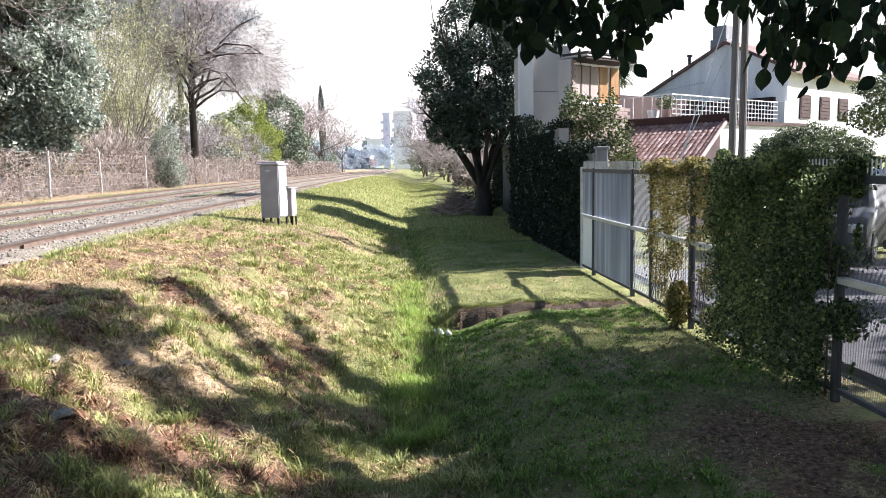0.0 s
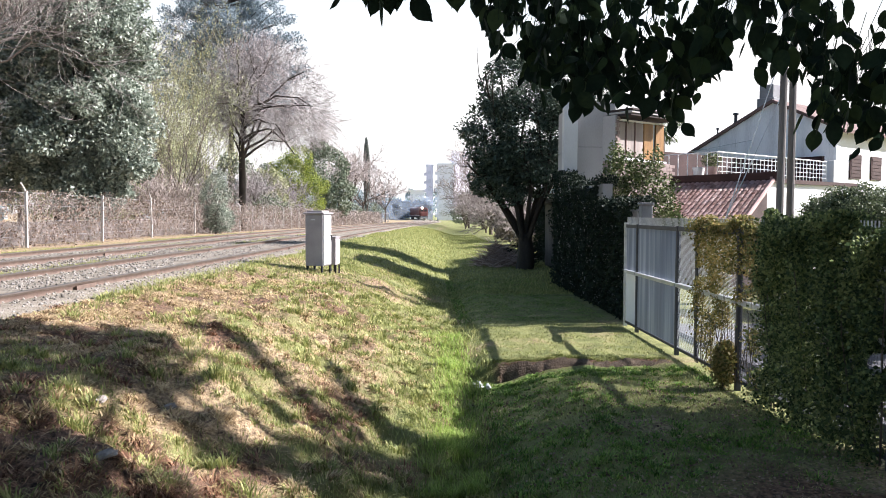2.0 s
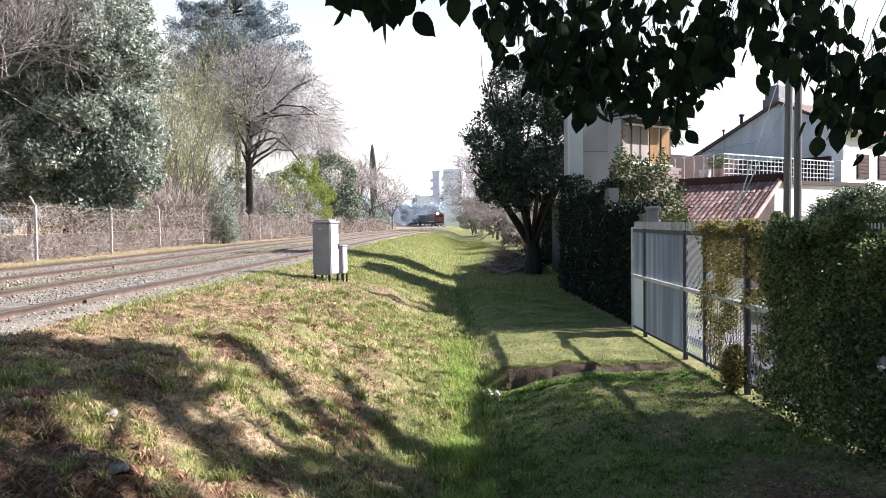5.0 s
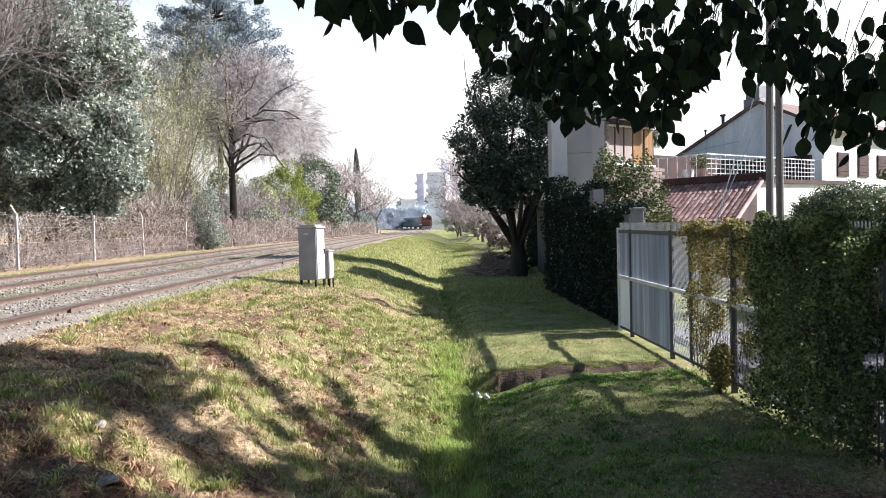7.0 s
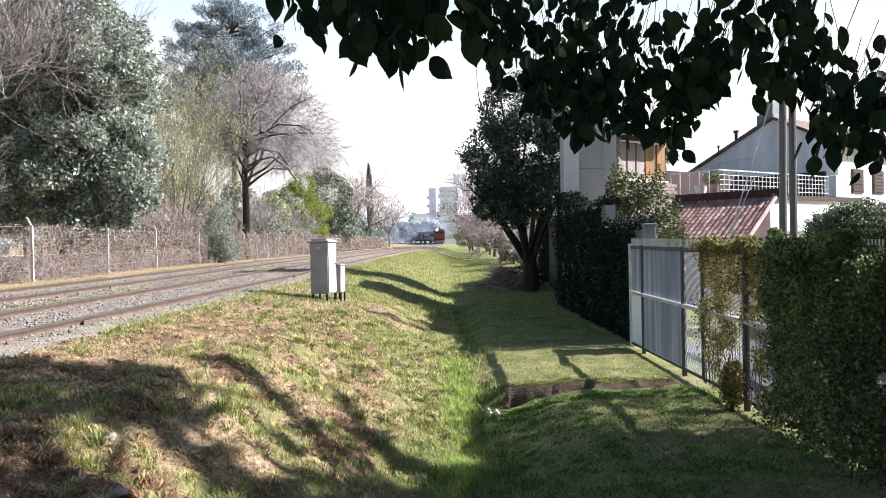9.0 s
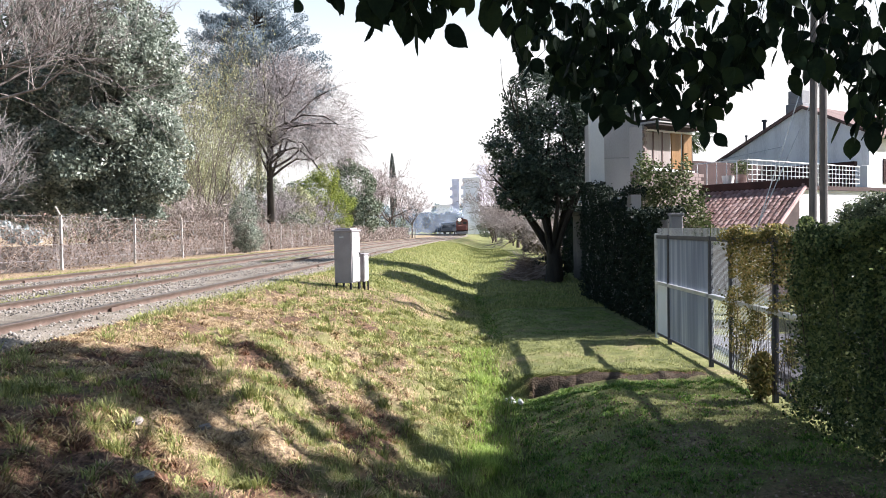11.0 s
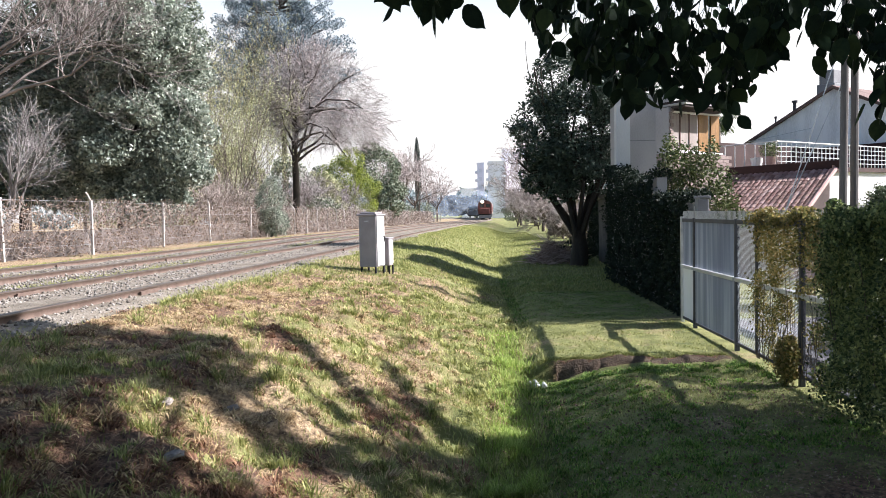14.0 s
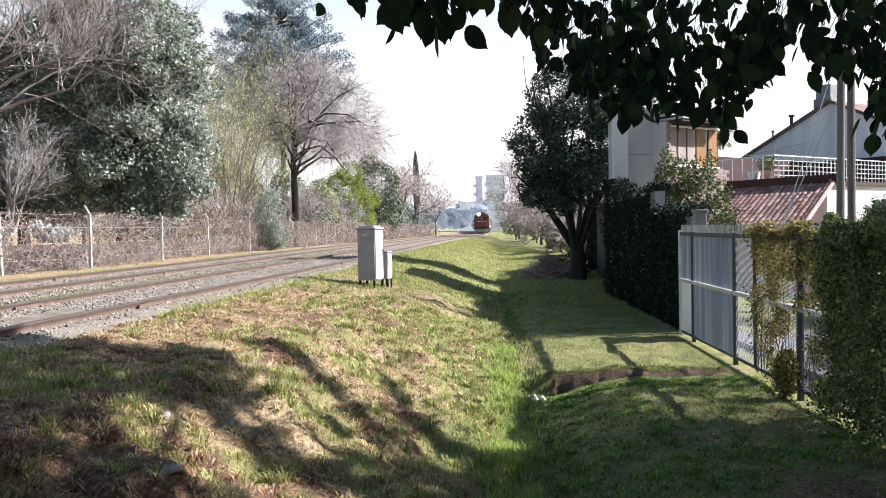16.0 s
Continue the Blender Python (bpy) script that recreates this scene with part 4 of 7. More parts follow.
    for ve, ze in ((v0 - 0.35, eave - 0.17), (v1 + 0.35, low - 0.17)):
        bm = bmesh.new()
        vs = []
        for u in (u0 - 0.12, u1 + 0.2):
            for v, z in ((ve, ze), (vr, top), (vr, top + 0.13), (ve, ze + 0.13)):
                vs.append(bm.verts.new(mt @ Vector((u, v, z))))
        for q in ((0, 1, 2, 3), (7, 6, 5, 4), (0, 4, 5, 1), (3, 2, 6, 7), (1, 5, 6, 2), (0, 3, 7, 4)):
            bm.faces.new([vs[i] for i in q])
        part("roof_slope", bm, "verge_brown", g)
    for u, v, z0, z1, r in ((9.0, 4.95, 5.6, 6.42, 0.07), (8.9, 5.75, 5.2, 5.85, 0.035)):
        bm = bmesh.new()
        q = mt @ Vector((u, v, 0))
        cyl(bm, (q.x, q.y, z0), (q.x, q.y, z1), r, n=10)
        cyl(bm, (q.x, q.y, z1), (q.x, q.y, z1 + 0.08), r * 1.7, n=10)
        part("flue", bm, "post_grey", g)
    bm = bmesh.new()
    box(bm, 9.0, 3.25, 5.9, 9.7, 4.0, 7.0, m=mt)
    box(bm, 9.06, 3.32, 7.0, 9.64, 3.93, 7.55, m=mt)
    bevelled(bm, 0.03)
    part("chimney", bm, "pillar_grey", g)
    bm = bmesh.new()
    for a, b in (((8.2, 6.6, 4.9), (8.1, 3.6, 5.2)), ((8.15, 5.2, 4.85), (8.15, 5.2, 5.25)), ((8.15, 4.4, 4.95), (8.15, 4.4, 5.3))):
        cyl(bm, mt @ Vector(a), mt @ Vector(b), 0.018, n=6)
    cyl(bm, mt @ Vector((8.2, 6.6, 4.9)), mt @ Vector((8.5, 6.5, 4.95)), 0.02, n=6)
    part("aerial", bm, "galvanised", g)


build_house()


def build_poles():
    for x, y, top, lean in ((8.06, 17.0, 8.6, 0.09), (8.42, 17.2, 8.2, 0.0)):
        t = thing("utility_pole", "weathered grey wooden utility pole", "pole", (x, y, 0.1), "utility poles")
        bm = bmesh.new()
        cyl(bm, (0, 0, -0.1), (lean, 0, top), 0.09, 0.07, 12)
        part("shaft", bm, "pole_wood", t, smooth=False)
    for a, b in (((8.0, 16.95, 5.6), (6.9, 17.2, 1.9)), ((8.3, 17.1, 5.2), (7.05, 17.6, 1.9))):
        bm = bmesh.new()
        cyl(bm, a, b, 0.013, n=6)
        t = part("stay_wire", bm, "galvanised")
        tagged(t, "pale steel stay cable running down from the pole", "cable", "stay cables")


build_poles()


# ---- street behind the fence ----
def build_street():
    me = bmesh.new()
    box(me, 4.3, -30, -0.2, 13.5, 13.4, 0.16)
    ob = part("road", me, "asphalt")
    tagged(ob, "grey asphalt street behind the mesh fence", "road", kind="structure")
    me = bmesh.new()
    box(me, 3.9, -30, -0.2, 4.26, 13.4, 0.07)
    tagged(part("kerb", me, "asphalt"), "concrete strip along the fence", "kerb", kind="structure")


build_street()


def build_car(x, y, rz, colour, label, size=1.0):
    c = thing("car", label, "car", (x, y, 0.16), "parked cars", rz)
    c.scale = (size, size, size)
    prof = [(-2.1, 0.3), (-2.12, 0.72), (-1.95, 0.88), (-1.0, 0.98), (-0.45, 1.42), (0.9, 1.46), (1.6, 1.02), (2.05, 0.95), (2.12, 0.6), (2.08, 0.3)]
    bm = bmesh.new()
    rows = []
    for w, sc in ((-0.84, 0.94), (-0.78, 1.0), (0.78, 1.0), (0.84, 0.94)):
        rows.append([bm.verts.new((px, w * (1 if pz < 1.1 else 0.82), 0.3 + (pz - 0.3) * sc)) for px, pz in prof])
    k = len(prof)
    for r in range(3):
        for i in range(k):
            bm.faces.new((rows[r][i], rows[r][(i + 1) % k], rows[r + 1][(i + 1) % k], rows[r + 1][i]))
    bm.faces.new(rows[0][::-1])
    bm.faces.new(rows[3])
    bevelled(bm, 0.03)
    part("body", bm, colour, c, smooth=True)
    for s in (-1, 1):
        bm = bmesh.new()
        v = [bm.verts.new(p) for p in ((-0.85, s * 0.80, 1.02), (1.35, s * 0.80, 1.02), (0.85, s * 0.685, 1.36), (-0.42, s * 0.685, 1.36))]
        bm.faces.new(v)
        bmesh.ops.solidify(bm, geom=bm.faces[:], thickness=0.02)
        part("side_window", bm, "dark_glass", c)
        bm = bmesh.new()
        box(bm, -2.14, s * 0.62 - 0.16, 0.62, -2.06, s * 0.62 + 0.16, 0.76)
        bevelled(bm, 0.02)
        part("headlight", bm, "galvanised", c)
        for wx in (-1.32, 1.32):
            bm = bmesh.new()
            cyl(bm, (wx, s * 0.68, 0.31), (wx, s * 0.86, 0.31), 0.31, n=20)
            w = part("wheel", bm, "black_iron", c)
            bm = bmesh.new()
            cyl(bm, (wx, s * 0.85, 0.31), (wx, s * 0.872, 0.31), 0.19, n=16)
            part("rim", bm, "galvanised", w)
    bm = bmesh.new()
    v = [bm.verts.new(p) for p in ((-1.03, -0.7, 1.0), (-1.03, 0.7, 1.0), (-0.53, 0.6, 1.37), (-0.53, -0.6, 1.37))]
    bm.faces.new(v)
    bmesh.ops.solidify(bm, geom=bm.faces[:], thickness=0.02)
    part("windscreen", bm, "dark_glass", c)
    return c


M["car_dark"] = material("car_dark", [(0.025, 0.03, 0.04), (0.045, 0.05, 0.065)], 2, 0.25, 0.3, bump=0, spec=0.6)
M["car_silver"] = material("car_silver", [(0.045, 0.047, 0.053), (0.065, 0.068, 0.076)], 2, 0.45, 0.0, bump=0, spec=0.4)
build_car(8.9, 14.2, 48, "car_silver", "silver-grey parked car behind the mesh fence")
build_car(12.1, 16.9, 138, "car_dark", "dark parked car farther along the street")
M["car_blue"] = material("car_blue", [(0.3, 0.36, 0.46), (0.4, 0.46, 0.56)], 2, 0.3, 0.4, bump=0, spec=0.6)
build_car(17.4, 24.5, 140, "car_blue", "pale blue parked car at the far kerb")


# ---- trees ----
def leafy_tree(name, label, at, blobs, n, size, mat, trunk_r=0.2, bark="bark", seed=1, gap=0.35, flat=0.6, droop=0.2, slim=0.5, height=3.0, limbs=6, shell=0.55):
    rng = np.random.default_rng(seed)
    t = thing(name, label, "tree", at)
    lines = [([(0, 0, -0.2), (0.05, 0.02, height * 0.5), (0.0, 0.08, height)], [trunk_r * 1.2, trunk_r, trunk_r * 0.8])]
    for k in range(limbs):
        b = blobs[k % len(blobs)]
        tip = Vector(b[:3]) + Vector(rng.normal(0, 0.35, 3)) * min(b[3:6])
        start = Vector((0, 0.05, height * rng.uniform(0.55, 1.0)))
        mid = start.lerp(tip, 0.5) + Vector(rng.normal(0, 0.25, 3))
        lines.append(([tuple(start), tuple(mid), tuple(tip)], [trunk_r * 0.36, trunk_r * 0.22, trunk_r * 0.1]))
        lines += branch_lines(rng, mid, tip - mid, (tip - mid).length, trunk_r * 0.2, 1, 0.7, 4)
    v, f = tube_arrays(lines, 6)
    mesh_part("trunk", v, f, bark, t, smooth=True)
    pts = crown_points(rng, n, blobs, gap, shell=shell)
    v, f = leaf_arrays(rng, pts, size, flat, droop, slim)
    mesh_part("crown", v, f, mat, t)
    return t


def clumps(rng, core, n, r0, r1):
    """Small leaf clumps over the skin of the large core ellipsoids."""
    out = []
    for k in range(n):
        b = core[k % len(core)]
        d = rng.normal(0, 1, 3)
        d /= np.linalg.norm(d)
        r = rng.uniform(r0, r1)
        out.append((b[0] + d[0] * b[3] * 0.86, b[1] + d[1] * b[4] * 0.86, b[2] + d[2] * b[5] * 0.86, r, r, r * 0.8))
    return out


def bare_tree(name, label, at, height, spread, radius, seed, mat="pale_twig", bark="bark", depth=4, limbs=5, kids=5, lean=(0, 0), min_r=0.008, lift=0.1, droop=False, headings=None, fork_at=0.3, wobble=0.15):
    rng = np.random.default_rng(seed)
    t = thing(name, label, "tree", at)
    fork = height * fork_at
    trunk = [(0, 0, -0.2), (lean[0] * 0.4, lean[1] * 0.4, fork * 0.5), (lean[0], lean[1], fork)]
    v, f = tube_arrays([(trunk, [radius * 1.25, radius, radius * 0.85])], 8)
    mesh_part("trunk", v, f, bark, t, smooth=True)
    big, small = [], []
    for k in range(limbs):
        if headings:
            h = Vector(headings[k % len(headings)])
        else:
            a = 2 * math.pi * (k + rng.uniform(-0.3, 0.3)) / limbs
            h = Vector((math.cos(a) * spread, math.sin(a) * spread, rng.uniform(0.7, 1.1)))
        start = Vector(trunk[2]) - Vector((0, 0, rng.uniform(0, fork * 0.3)))
        lines = branch_lines(rng, start, h, height * 0.42, radius * 0.5, depth, 0.6, kids, lift if not droop else -0.1, wobble, 0.55)
        for ln in lines:
            r = [max(min_r, q) for q in ln[1]]
            (big if ln[1][0] > radius * 0.16 else small).append((ln[0], r))
    v, f = tube_arrays(big, 6)
    mesh_part("branchwork", v, f, bark, t, smooth=True)
    v, f = tube_arrays(small, 3)
    mesh_part("twig_crown", v, f, mat, t)
    return t


def gz(x, y):
    return (x, y, float(ground_z(x, y)))


_core = [(0.3, 0, 8.5, 5.0, 4.0, 4.8), (2.2, -2.0, 5.2, 3.8, 2.8, 3.4), (-2.8, -1, 5.5, 3.8, 3.4, 3.8), (0.5, 0, 13.0, 3.8, 3.2, 3.4), (2.0, -1.5, 3.4, 2.4, 1.8, 2.2), (2.5, -2, 9.5, 3.0, 2.5, 3)]
leafy_tree("evergreen_tree", "tall broad evergreen with glossy grey-green leaves", gz(-19.0, 41.0), _core + clumps(np.random.default_rng(2), _core, 230, 0.5, 1.25), 150000, 0.225, "grey_leaf", 0.35, "dark_bark", 3, 0.3, 0.5, 0.5, 0.45)
leafy_tree("evergreen_tree", "dark evergreen behind the bare plane tree", gz(-27.5, 46.0), [(0, 0, 7, 5.5, 4, 6), (2, 0, 12, 4, 3, 4)], 26000, 0.3, "dark_leaf", 0.35, "dark_bark", 31, 0.2)
bare_tree("bare_tree", "large bare plane tree with pale twigs behind the fence", gz(-21.9, 33.0), 17.5, 0.8, 0.17, 7, "plane_twig", "plane_twig", 4, 9, 5, lift=0.2, fork_at=0.46, headings=[(0.9, -0.1, 0.25), (0.85, 0.3, 0.6), (0.5, -0.3, 1.0), (-0.5, 0.2, 1.0), (0.7, 0.1, 0.8), (0.9, 0, 0.4), (0.9, -0.2, 0.9), (0.75, 0.2, 1.2), (0.3, 0, 1.2)], min_r=0.009, wobble=0.24)
bare_tree("bare_tree", "small leaning bare tree behind the fence", gz(-18.9, 30.0), 6.6, 0.6, 0.13, 8, "pale_twig", "pale_twig", 3, 5, 5, lean=(0.5, 0))


def willow(at, seed, h=11.0):
    rng = np.random.default_rng(seed)
    t = thing("willow", "tall wispy yellow-green willow behind the fence", "tree", at)
    lines, pts = [], []
    for k in range(9):
        a = rng.uniform(0, 6.28)
        lines += branch_lines(rng, (rng.normal(0, 0.3), rng.normal(0, 0.3), -0.1), (math.cos(a) * 0.45, math.sin(a) * 0.3, 1), h * rng.uniform(0.6, 0.95), 0.045, 2, 0.5, 7, 0.14, 0.12)
    lines = [q for q in lines if max(math.hypot(a[0], a[1]) for a in q[0]) < h * 0.42]
    for ln, _ in lines:
        for p in (Vector(ln[-1]), Vector(ln[len(ln) // 2])):
            if p.z < h * 0.35:
                continue
            n = rng.integers(7, 22)
            sway = rng.normal(0, 0.45, 2)
            for i in range(n):
                pts.append((p.x + sway[0] * i / n + rng.normal(0, 0.1), p.y + sway[1] * i / n + rng.normal(0, 0.1), p.z - i * 0.085 + rng.normal(0, 0.08)))
    v, f = tube_arrays([(a, [max(0.008, q) for q in b]) for a, b in lines], 3)
    mesh_part("branchwork", v, f, "bark", t)
    pts = np.array(pts)
    v, f = leaf_arrays(rng, pts[pts[:, 2] > 0.5], 0.17, 0.5, 0.9, 0.3)
    mesh_part("foliage", v, f, "willow_leaf", t)


willow(gz(-16.2, 50.0), 12, 12.0)
willow(gz(-18.4, 55.0), 13, 10.0)
willow(gz(-17.6, 67.0), 23, 12.0)
leafy_tree("shrub_tree", "grey-green bushy shrub over the fence", gz(-13.3, 50.0), [(0, 0, 2.2, 1.15, 1.0, 2.3), (0.25, 0, 1.0, 1.3, 1, 1.1)], 8000, 0.12, "grey_leaf", 0.06, seed=17, height=1.5)


def twiggy_tree(label, at, trunk_h, blobs, twigs, radius, seed, mat, bark, min_r=0.012):
    """A bare tree with a round crown: limbs to the crown's middle, then fine forking twigs."""
    rng = np.random.default_rng(seed)
    t = thing("bare_tree", label, "tree", at)
    limbs = [([(0, 0, -0.2), (0.06, 0, trunk_h * 0.5), (0, 0.05, trunk_h), (0.25, 0, trunk_h * 1.5)], [radius * 1.2, radius, radius * 0.8, radius * 0.45])]
    fine, joints = [], []
    for k in range(26):
        b = blobs[k % len(blobs)]
        d = rng.normal(0, 1, 3)
        d *= rng.uniform(0.45, 0.85) / np.linalg.norm(d)
        tip = Vector((b[0] + d[0] * b[3], b[1] + d[1] * b[4], b[2] + d[2] * b[5]))
        s = Vector((0.1, 0, trunk_h * rng.uniform(0.75, 1.4)))
        mid = s.lerp(tip, 0.5) + Vector((0, 0, 0.5)) + Vector(rng.normal(0, 0.4, 3))
        q = [tuple(s), tuple(s.lerp(mid, 0.5) + Vector(rng.normal(0, 0.2, 3))), tuple(mid), tuple(mid.lerp(tip, 0.5) + Vector(rng.normal(0, 0.2, 3))), tuple(tip)]
        limbs.append((q, [radius * 0.42, radius * 0.33, radius * 0.25, radius * 0.17, radius * 0.1]))
        joints += [Vector(q[2]), Vector(q[3]), Vector(q[4]), mid.lerp(tip, 0.75)]
    pts = crown_points(rng, twigs, blobs, 0.5, 0.9, 0.3)
    cs = np.array([b[:3] for b in blobs]).mean(0)
    J = np.array([tuple(j) for j in joints])
    for p in pts:
        near = J[np.argmin(((J - p) ** 2).sum(1) + rng.uniform(0, 1.5, len(J)))]
        d = Vector(p - near) * 0.6 + Vector(p - cs) * 0.25 + Vector(rng.normal(0, 0.5, 3))
        d.normalize()
        L = rng.uniform(0.7, 1.9)
        a = Vector(p)
        q = [a]
        for i in range(3):
            d = (d + Vector(rng.normal(0, 0.28, 3)) + Vector((0, 0, -0.05))).normalized()
            q.append(q[-1] + d * L / 3)
        fine.append(([tuple(z) for z in q], [min_r * 1.3, min_r, min_r * 0.8, min_r * 0.5]))
    for k in range(len(joints) * 4):
        j = joints[k % len(joints)]
        p = Vector(pts[rng.integers(len(pts))])
        if (p - j).length < 3.5:
            m = j.lerp(p, 0.5) + Vector(rng.normal(0, 0.2, 3))
            fine.append(([tuple(j), tuple(m), tuple(p)], [0.045, 0.03, 0.016]))
    v, f = tube_arrays(limbs, 7)
    mesh_part("trunk", v, f, bark, t, smooth=True)
    v, f = tube_arrays(fine, 3)
    mesh_part("twig_crown", v, f, mat, t)


twiggy_tree("bare pinkish-grey tree with dark trunk and dense round twig crown", gz(-14.35, 62.0), 7.0, [(2.4, 0, 10.4, 4.9, 4.0, 4.8), (0.0, 0, 11.2, 3.6, 3.2, 3.6), (4.6, 0, 8.4, 3.4, 3.0, 2.8), (-1.6, 0, 9, 2.4, 2, 2.6), (1.2, 0, 13.6, 2.8, 2.4, 2.2)], 6200, 0.29, 14, "brown_twig", "dark_bark", 0.0105)


for _i, (_x, _y, _h, _m) in enumerate(((-15.6, 46.0, 5.2, "dead_stalk"), (-14.6, 52.0, 4.4, "dead_stalk"), (-15.8, 74.0, 8.0, "brown_twig"), (-14.2, 82.0, 7.0, "brown_twig"), (-17.5, 58.0, 7.5, "brown_twig"))):
    bare_tree("bare_shrub", "many-stemmed bare brown shrub behind the lineside fence", gz(_x, _y), _h, 0.55, 0.08, 210 + _i, _m, "bark", 3, 10, 5, min_r=0.012, fork_at=0.06)


def cedar(at, height, seed):
    """Tiers of flat needle pads on level limbs."""
    rng = np.random.default_rng(seed)
    t = thing("cedar", "tall blue-green conifer with tiered branches behind the other trees", "tree", at)
    lines = [([(0, 0, -0.2), (0.1, 0, height * 0.5), (0, 0, height * 0.97)], [0.5, 0.32, 0.05])]
    blobs = []
    for k in range(260):
        f = rng.uniform(0.42, 1.0)
        z = height * f
        reach = min(9.5, (2.8 + 15.0 * (1 - f) ** 0.6) * rng.uniform(0.35, 1.0))
        a = rng.uniform(0, 6.28)
        tip = (reach * math.cos(a), reach * math.sin(a), z + reach * 0.22)
        lines.append(([(0, 0, z - 0.3), (tip[0] * 0.5, tip[1] * 0.5, z), tip], [0.09, 0.06, 0.02]))
        for q in (0.55, 0.95):
            r = rng.uniform(0.8, 1.5) * (0.5 + 0.8 * (1 - f))
            blobs.append((tip[0] * q, tip[1] * q, tip[2] - 0.2, r * 1.4, r * 1.4, r * 1.0))
    v, f = tube_arrays(lines, 5)
    mesh_part("trunk", v, f, "dark_bark", t)
    v, f = leaf_arrays(rng, crown_points(rng, 72000, blobs, 0.5, 1.3, 0.1), 0.42, 0.8, -0.3, 0.25)
    mesh_part("crown", v, f, "cedar_leaf", t)


cedar(gz(-23.8, 97.0), 31.0, 15)
for _i, (_x, _y, _r, _h) in enumerate(((-27, 66, 3.6, 9), (-22, 72, 3.2, 8.5), (-18.5, 78, 3.0, 8), (-32, 62, 4.2, 10), (-17.5, 92, 3.0, 8), (-16, 80, 2.4, 6.5), (-20.5, 66, 3.0, 7.5), (-24, 58, 3.2, 8))):
    leafy_tree("garden_tree", "olive-green garden tree behind the lineside fence", gz(_x, _y), [(0, 0, _h * 0.55, _r, _r * 0.8, _h * 0.48), (_r * 0.5, 0, _h * 0.35, _r * 0.8, _r * 0.7, _h * 0.35)], 7000, 0.3, "willow_leaf" if _i % 2 else "far_leaf", 0.15, seed=110 + _i, height=2.5, gap=0.6)
leafy_tree("lime_bush", "bright yellow-green leafy tree above the fence", gz(-13.8, 86.0), [(-0.6, 0, 5.6, 3.2, 2.4, 3.0), (1.4, 0, 3.8, 2.6, 2, 2.8), (-2.2, 0, 3.6, 2.3, 2, 2.6), (0.4, -1, 7.6, 1.9, 1.4, 1.8)], 24000, 0.17, "lime_leaf", 0.12, seed=16, height=2.0, gap=0.6)
leafy_tree("evergreen_tree", "dark green round tree by the railway", gz(-12.9, 104.0), [(0, 0, 7.2, 3.8, 3.4, 4.6), (1.6, 0, 4, 3, 3, 3)], 11000, 0.36, "far_leaf", 0.25, seed=18, height=3)
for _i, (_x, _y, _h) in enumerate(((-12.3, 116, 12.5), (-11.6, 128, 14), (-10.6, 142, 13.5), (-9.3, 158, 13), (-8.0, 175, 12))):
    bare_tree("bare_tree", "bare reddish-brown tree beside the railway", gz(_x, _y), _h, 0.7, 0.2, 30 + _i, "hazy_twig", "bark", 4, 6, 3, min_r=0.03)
leafy_tree("cypress", "narrow pointed cypress tree, its dark green paled for haze", gz(-10.2, 146.0), [(0, 0, 10, 0.62, 0.62, 8.4)], 5000, 0.34, "hazed_cypress_leaf", 0.12, seed=19, height=2, droop=-0.9)
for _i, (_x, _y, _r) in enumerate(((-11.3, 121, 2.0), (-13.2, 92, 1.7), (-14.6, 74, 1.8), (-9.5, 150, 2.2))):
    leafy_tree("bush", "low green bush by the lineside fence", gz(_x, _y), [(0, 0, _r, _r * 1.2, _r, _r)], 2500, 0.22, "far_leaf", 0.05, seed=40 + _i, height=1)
# right-hand side
_core = [(-0.3, 0, 5.3, 2.1, 2.0, 2.0), (-1.0, 0, 6.5, 1.5, 1.7, 1.4), (0.7, 0, 4.5, 1.6, 1.7, 1.7), (-1.8, -0.2, 4.8, 1.2, 1.3, 1.5), (-1.6, 0, 3.3, 1.0, 1.2, 0.9), (0.8, 0, 6.6, 1.5, 1.6, 1.6), (-1.0, 0, 3.6, 1.2, 1.3, 1.0)]
leafy_tree("dark_evergreen", "large dark evergreen with forked trunk beside the ivy wall", gz(3.85, 28.0), [(b[0] * 1.2 + 0.8, b[1], b[2], b[3] * 1.12, b[4], b[5] * 1.05) for b in _core] + clumps(np.random.default_rng(6), [(b[0] + 0.8, *b[1:]) for b in _core], 90, 0.3, 0.7), 52000, 0.13, "dark_leaf", 0.3, "dark_bark", 22, 0.3, 0.6, 0.2, 0.5, height=1.3, limbs=10)


def build_shed():
    t = thing("garden_shed", "weathered grey garden shed with a dark flat roof", "shed", (4.95, 24.6, 0.05))
    boxpart("wall", "weathered_board", t, 0.0, 0.0, -0.1, 3.4, 5.6, 2.45)
    boxpart("roof", "black_iron", t, -0.25, -0.25, 2.45, 3.6, 5.8, 2.6, bevel=0.02)
    for i in range(9):
        boxpart("board", "weathered_board", t, 0.1, -0.03, 0.1 + 0.25 * i, 1.0, -0.004, 0.32 + 0.25 * i)
    # hidden wall, added so that trunk and lawn fall into shade
    w = thing("rear_garden_wall", "hidden ivy-covered wall added behind the shed to shade the lawn", "wall", (5.6, 29.5, 0.0))
    boxpart("wall", "weathered_board", w, 0, 0, -0.2, 0.25, 6.5, 2.8)
    rng = np.random.default_rng(77)
    n = 9000
    p = np.stack([-0.1 - 0.12 * np.abs(rng.normal(0, 1, n)), rng.uniform(0, 6.5, n), 2.95 * rng.uniform(0, 1, n) ** 0.8], 1)
    v, fc = leaf_arrays(rng, p, 0.08, 0.6, 0.5, 0.75)
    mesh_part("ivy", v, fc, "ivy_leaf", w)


build_shed()


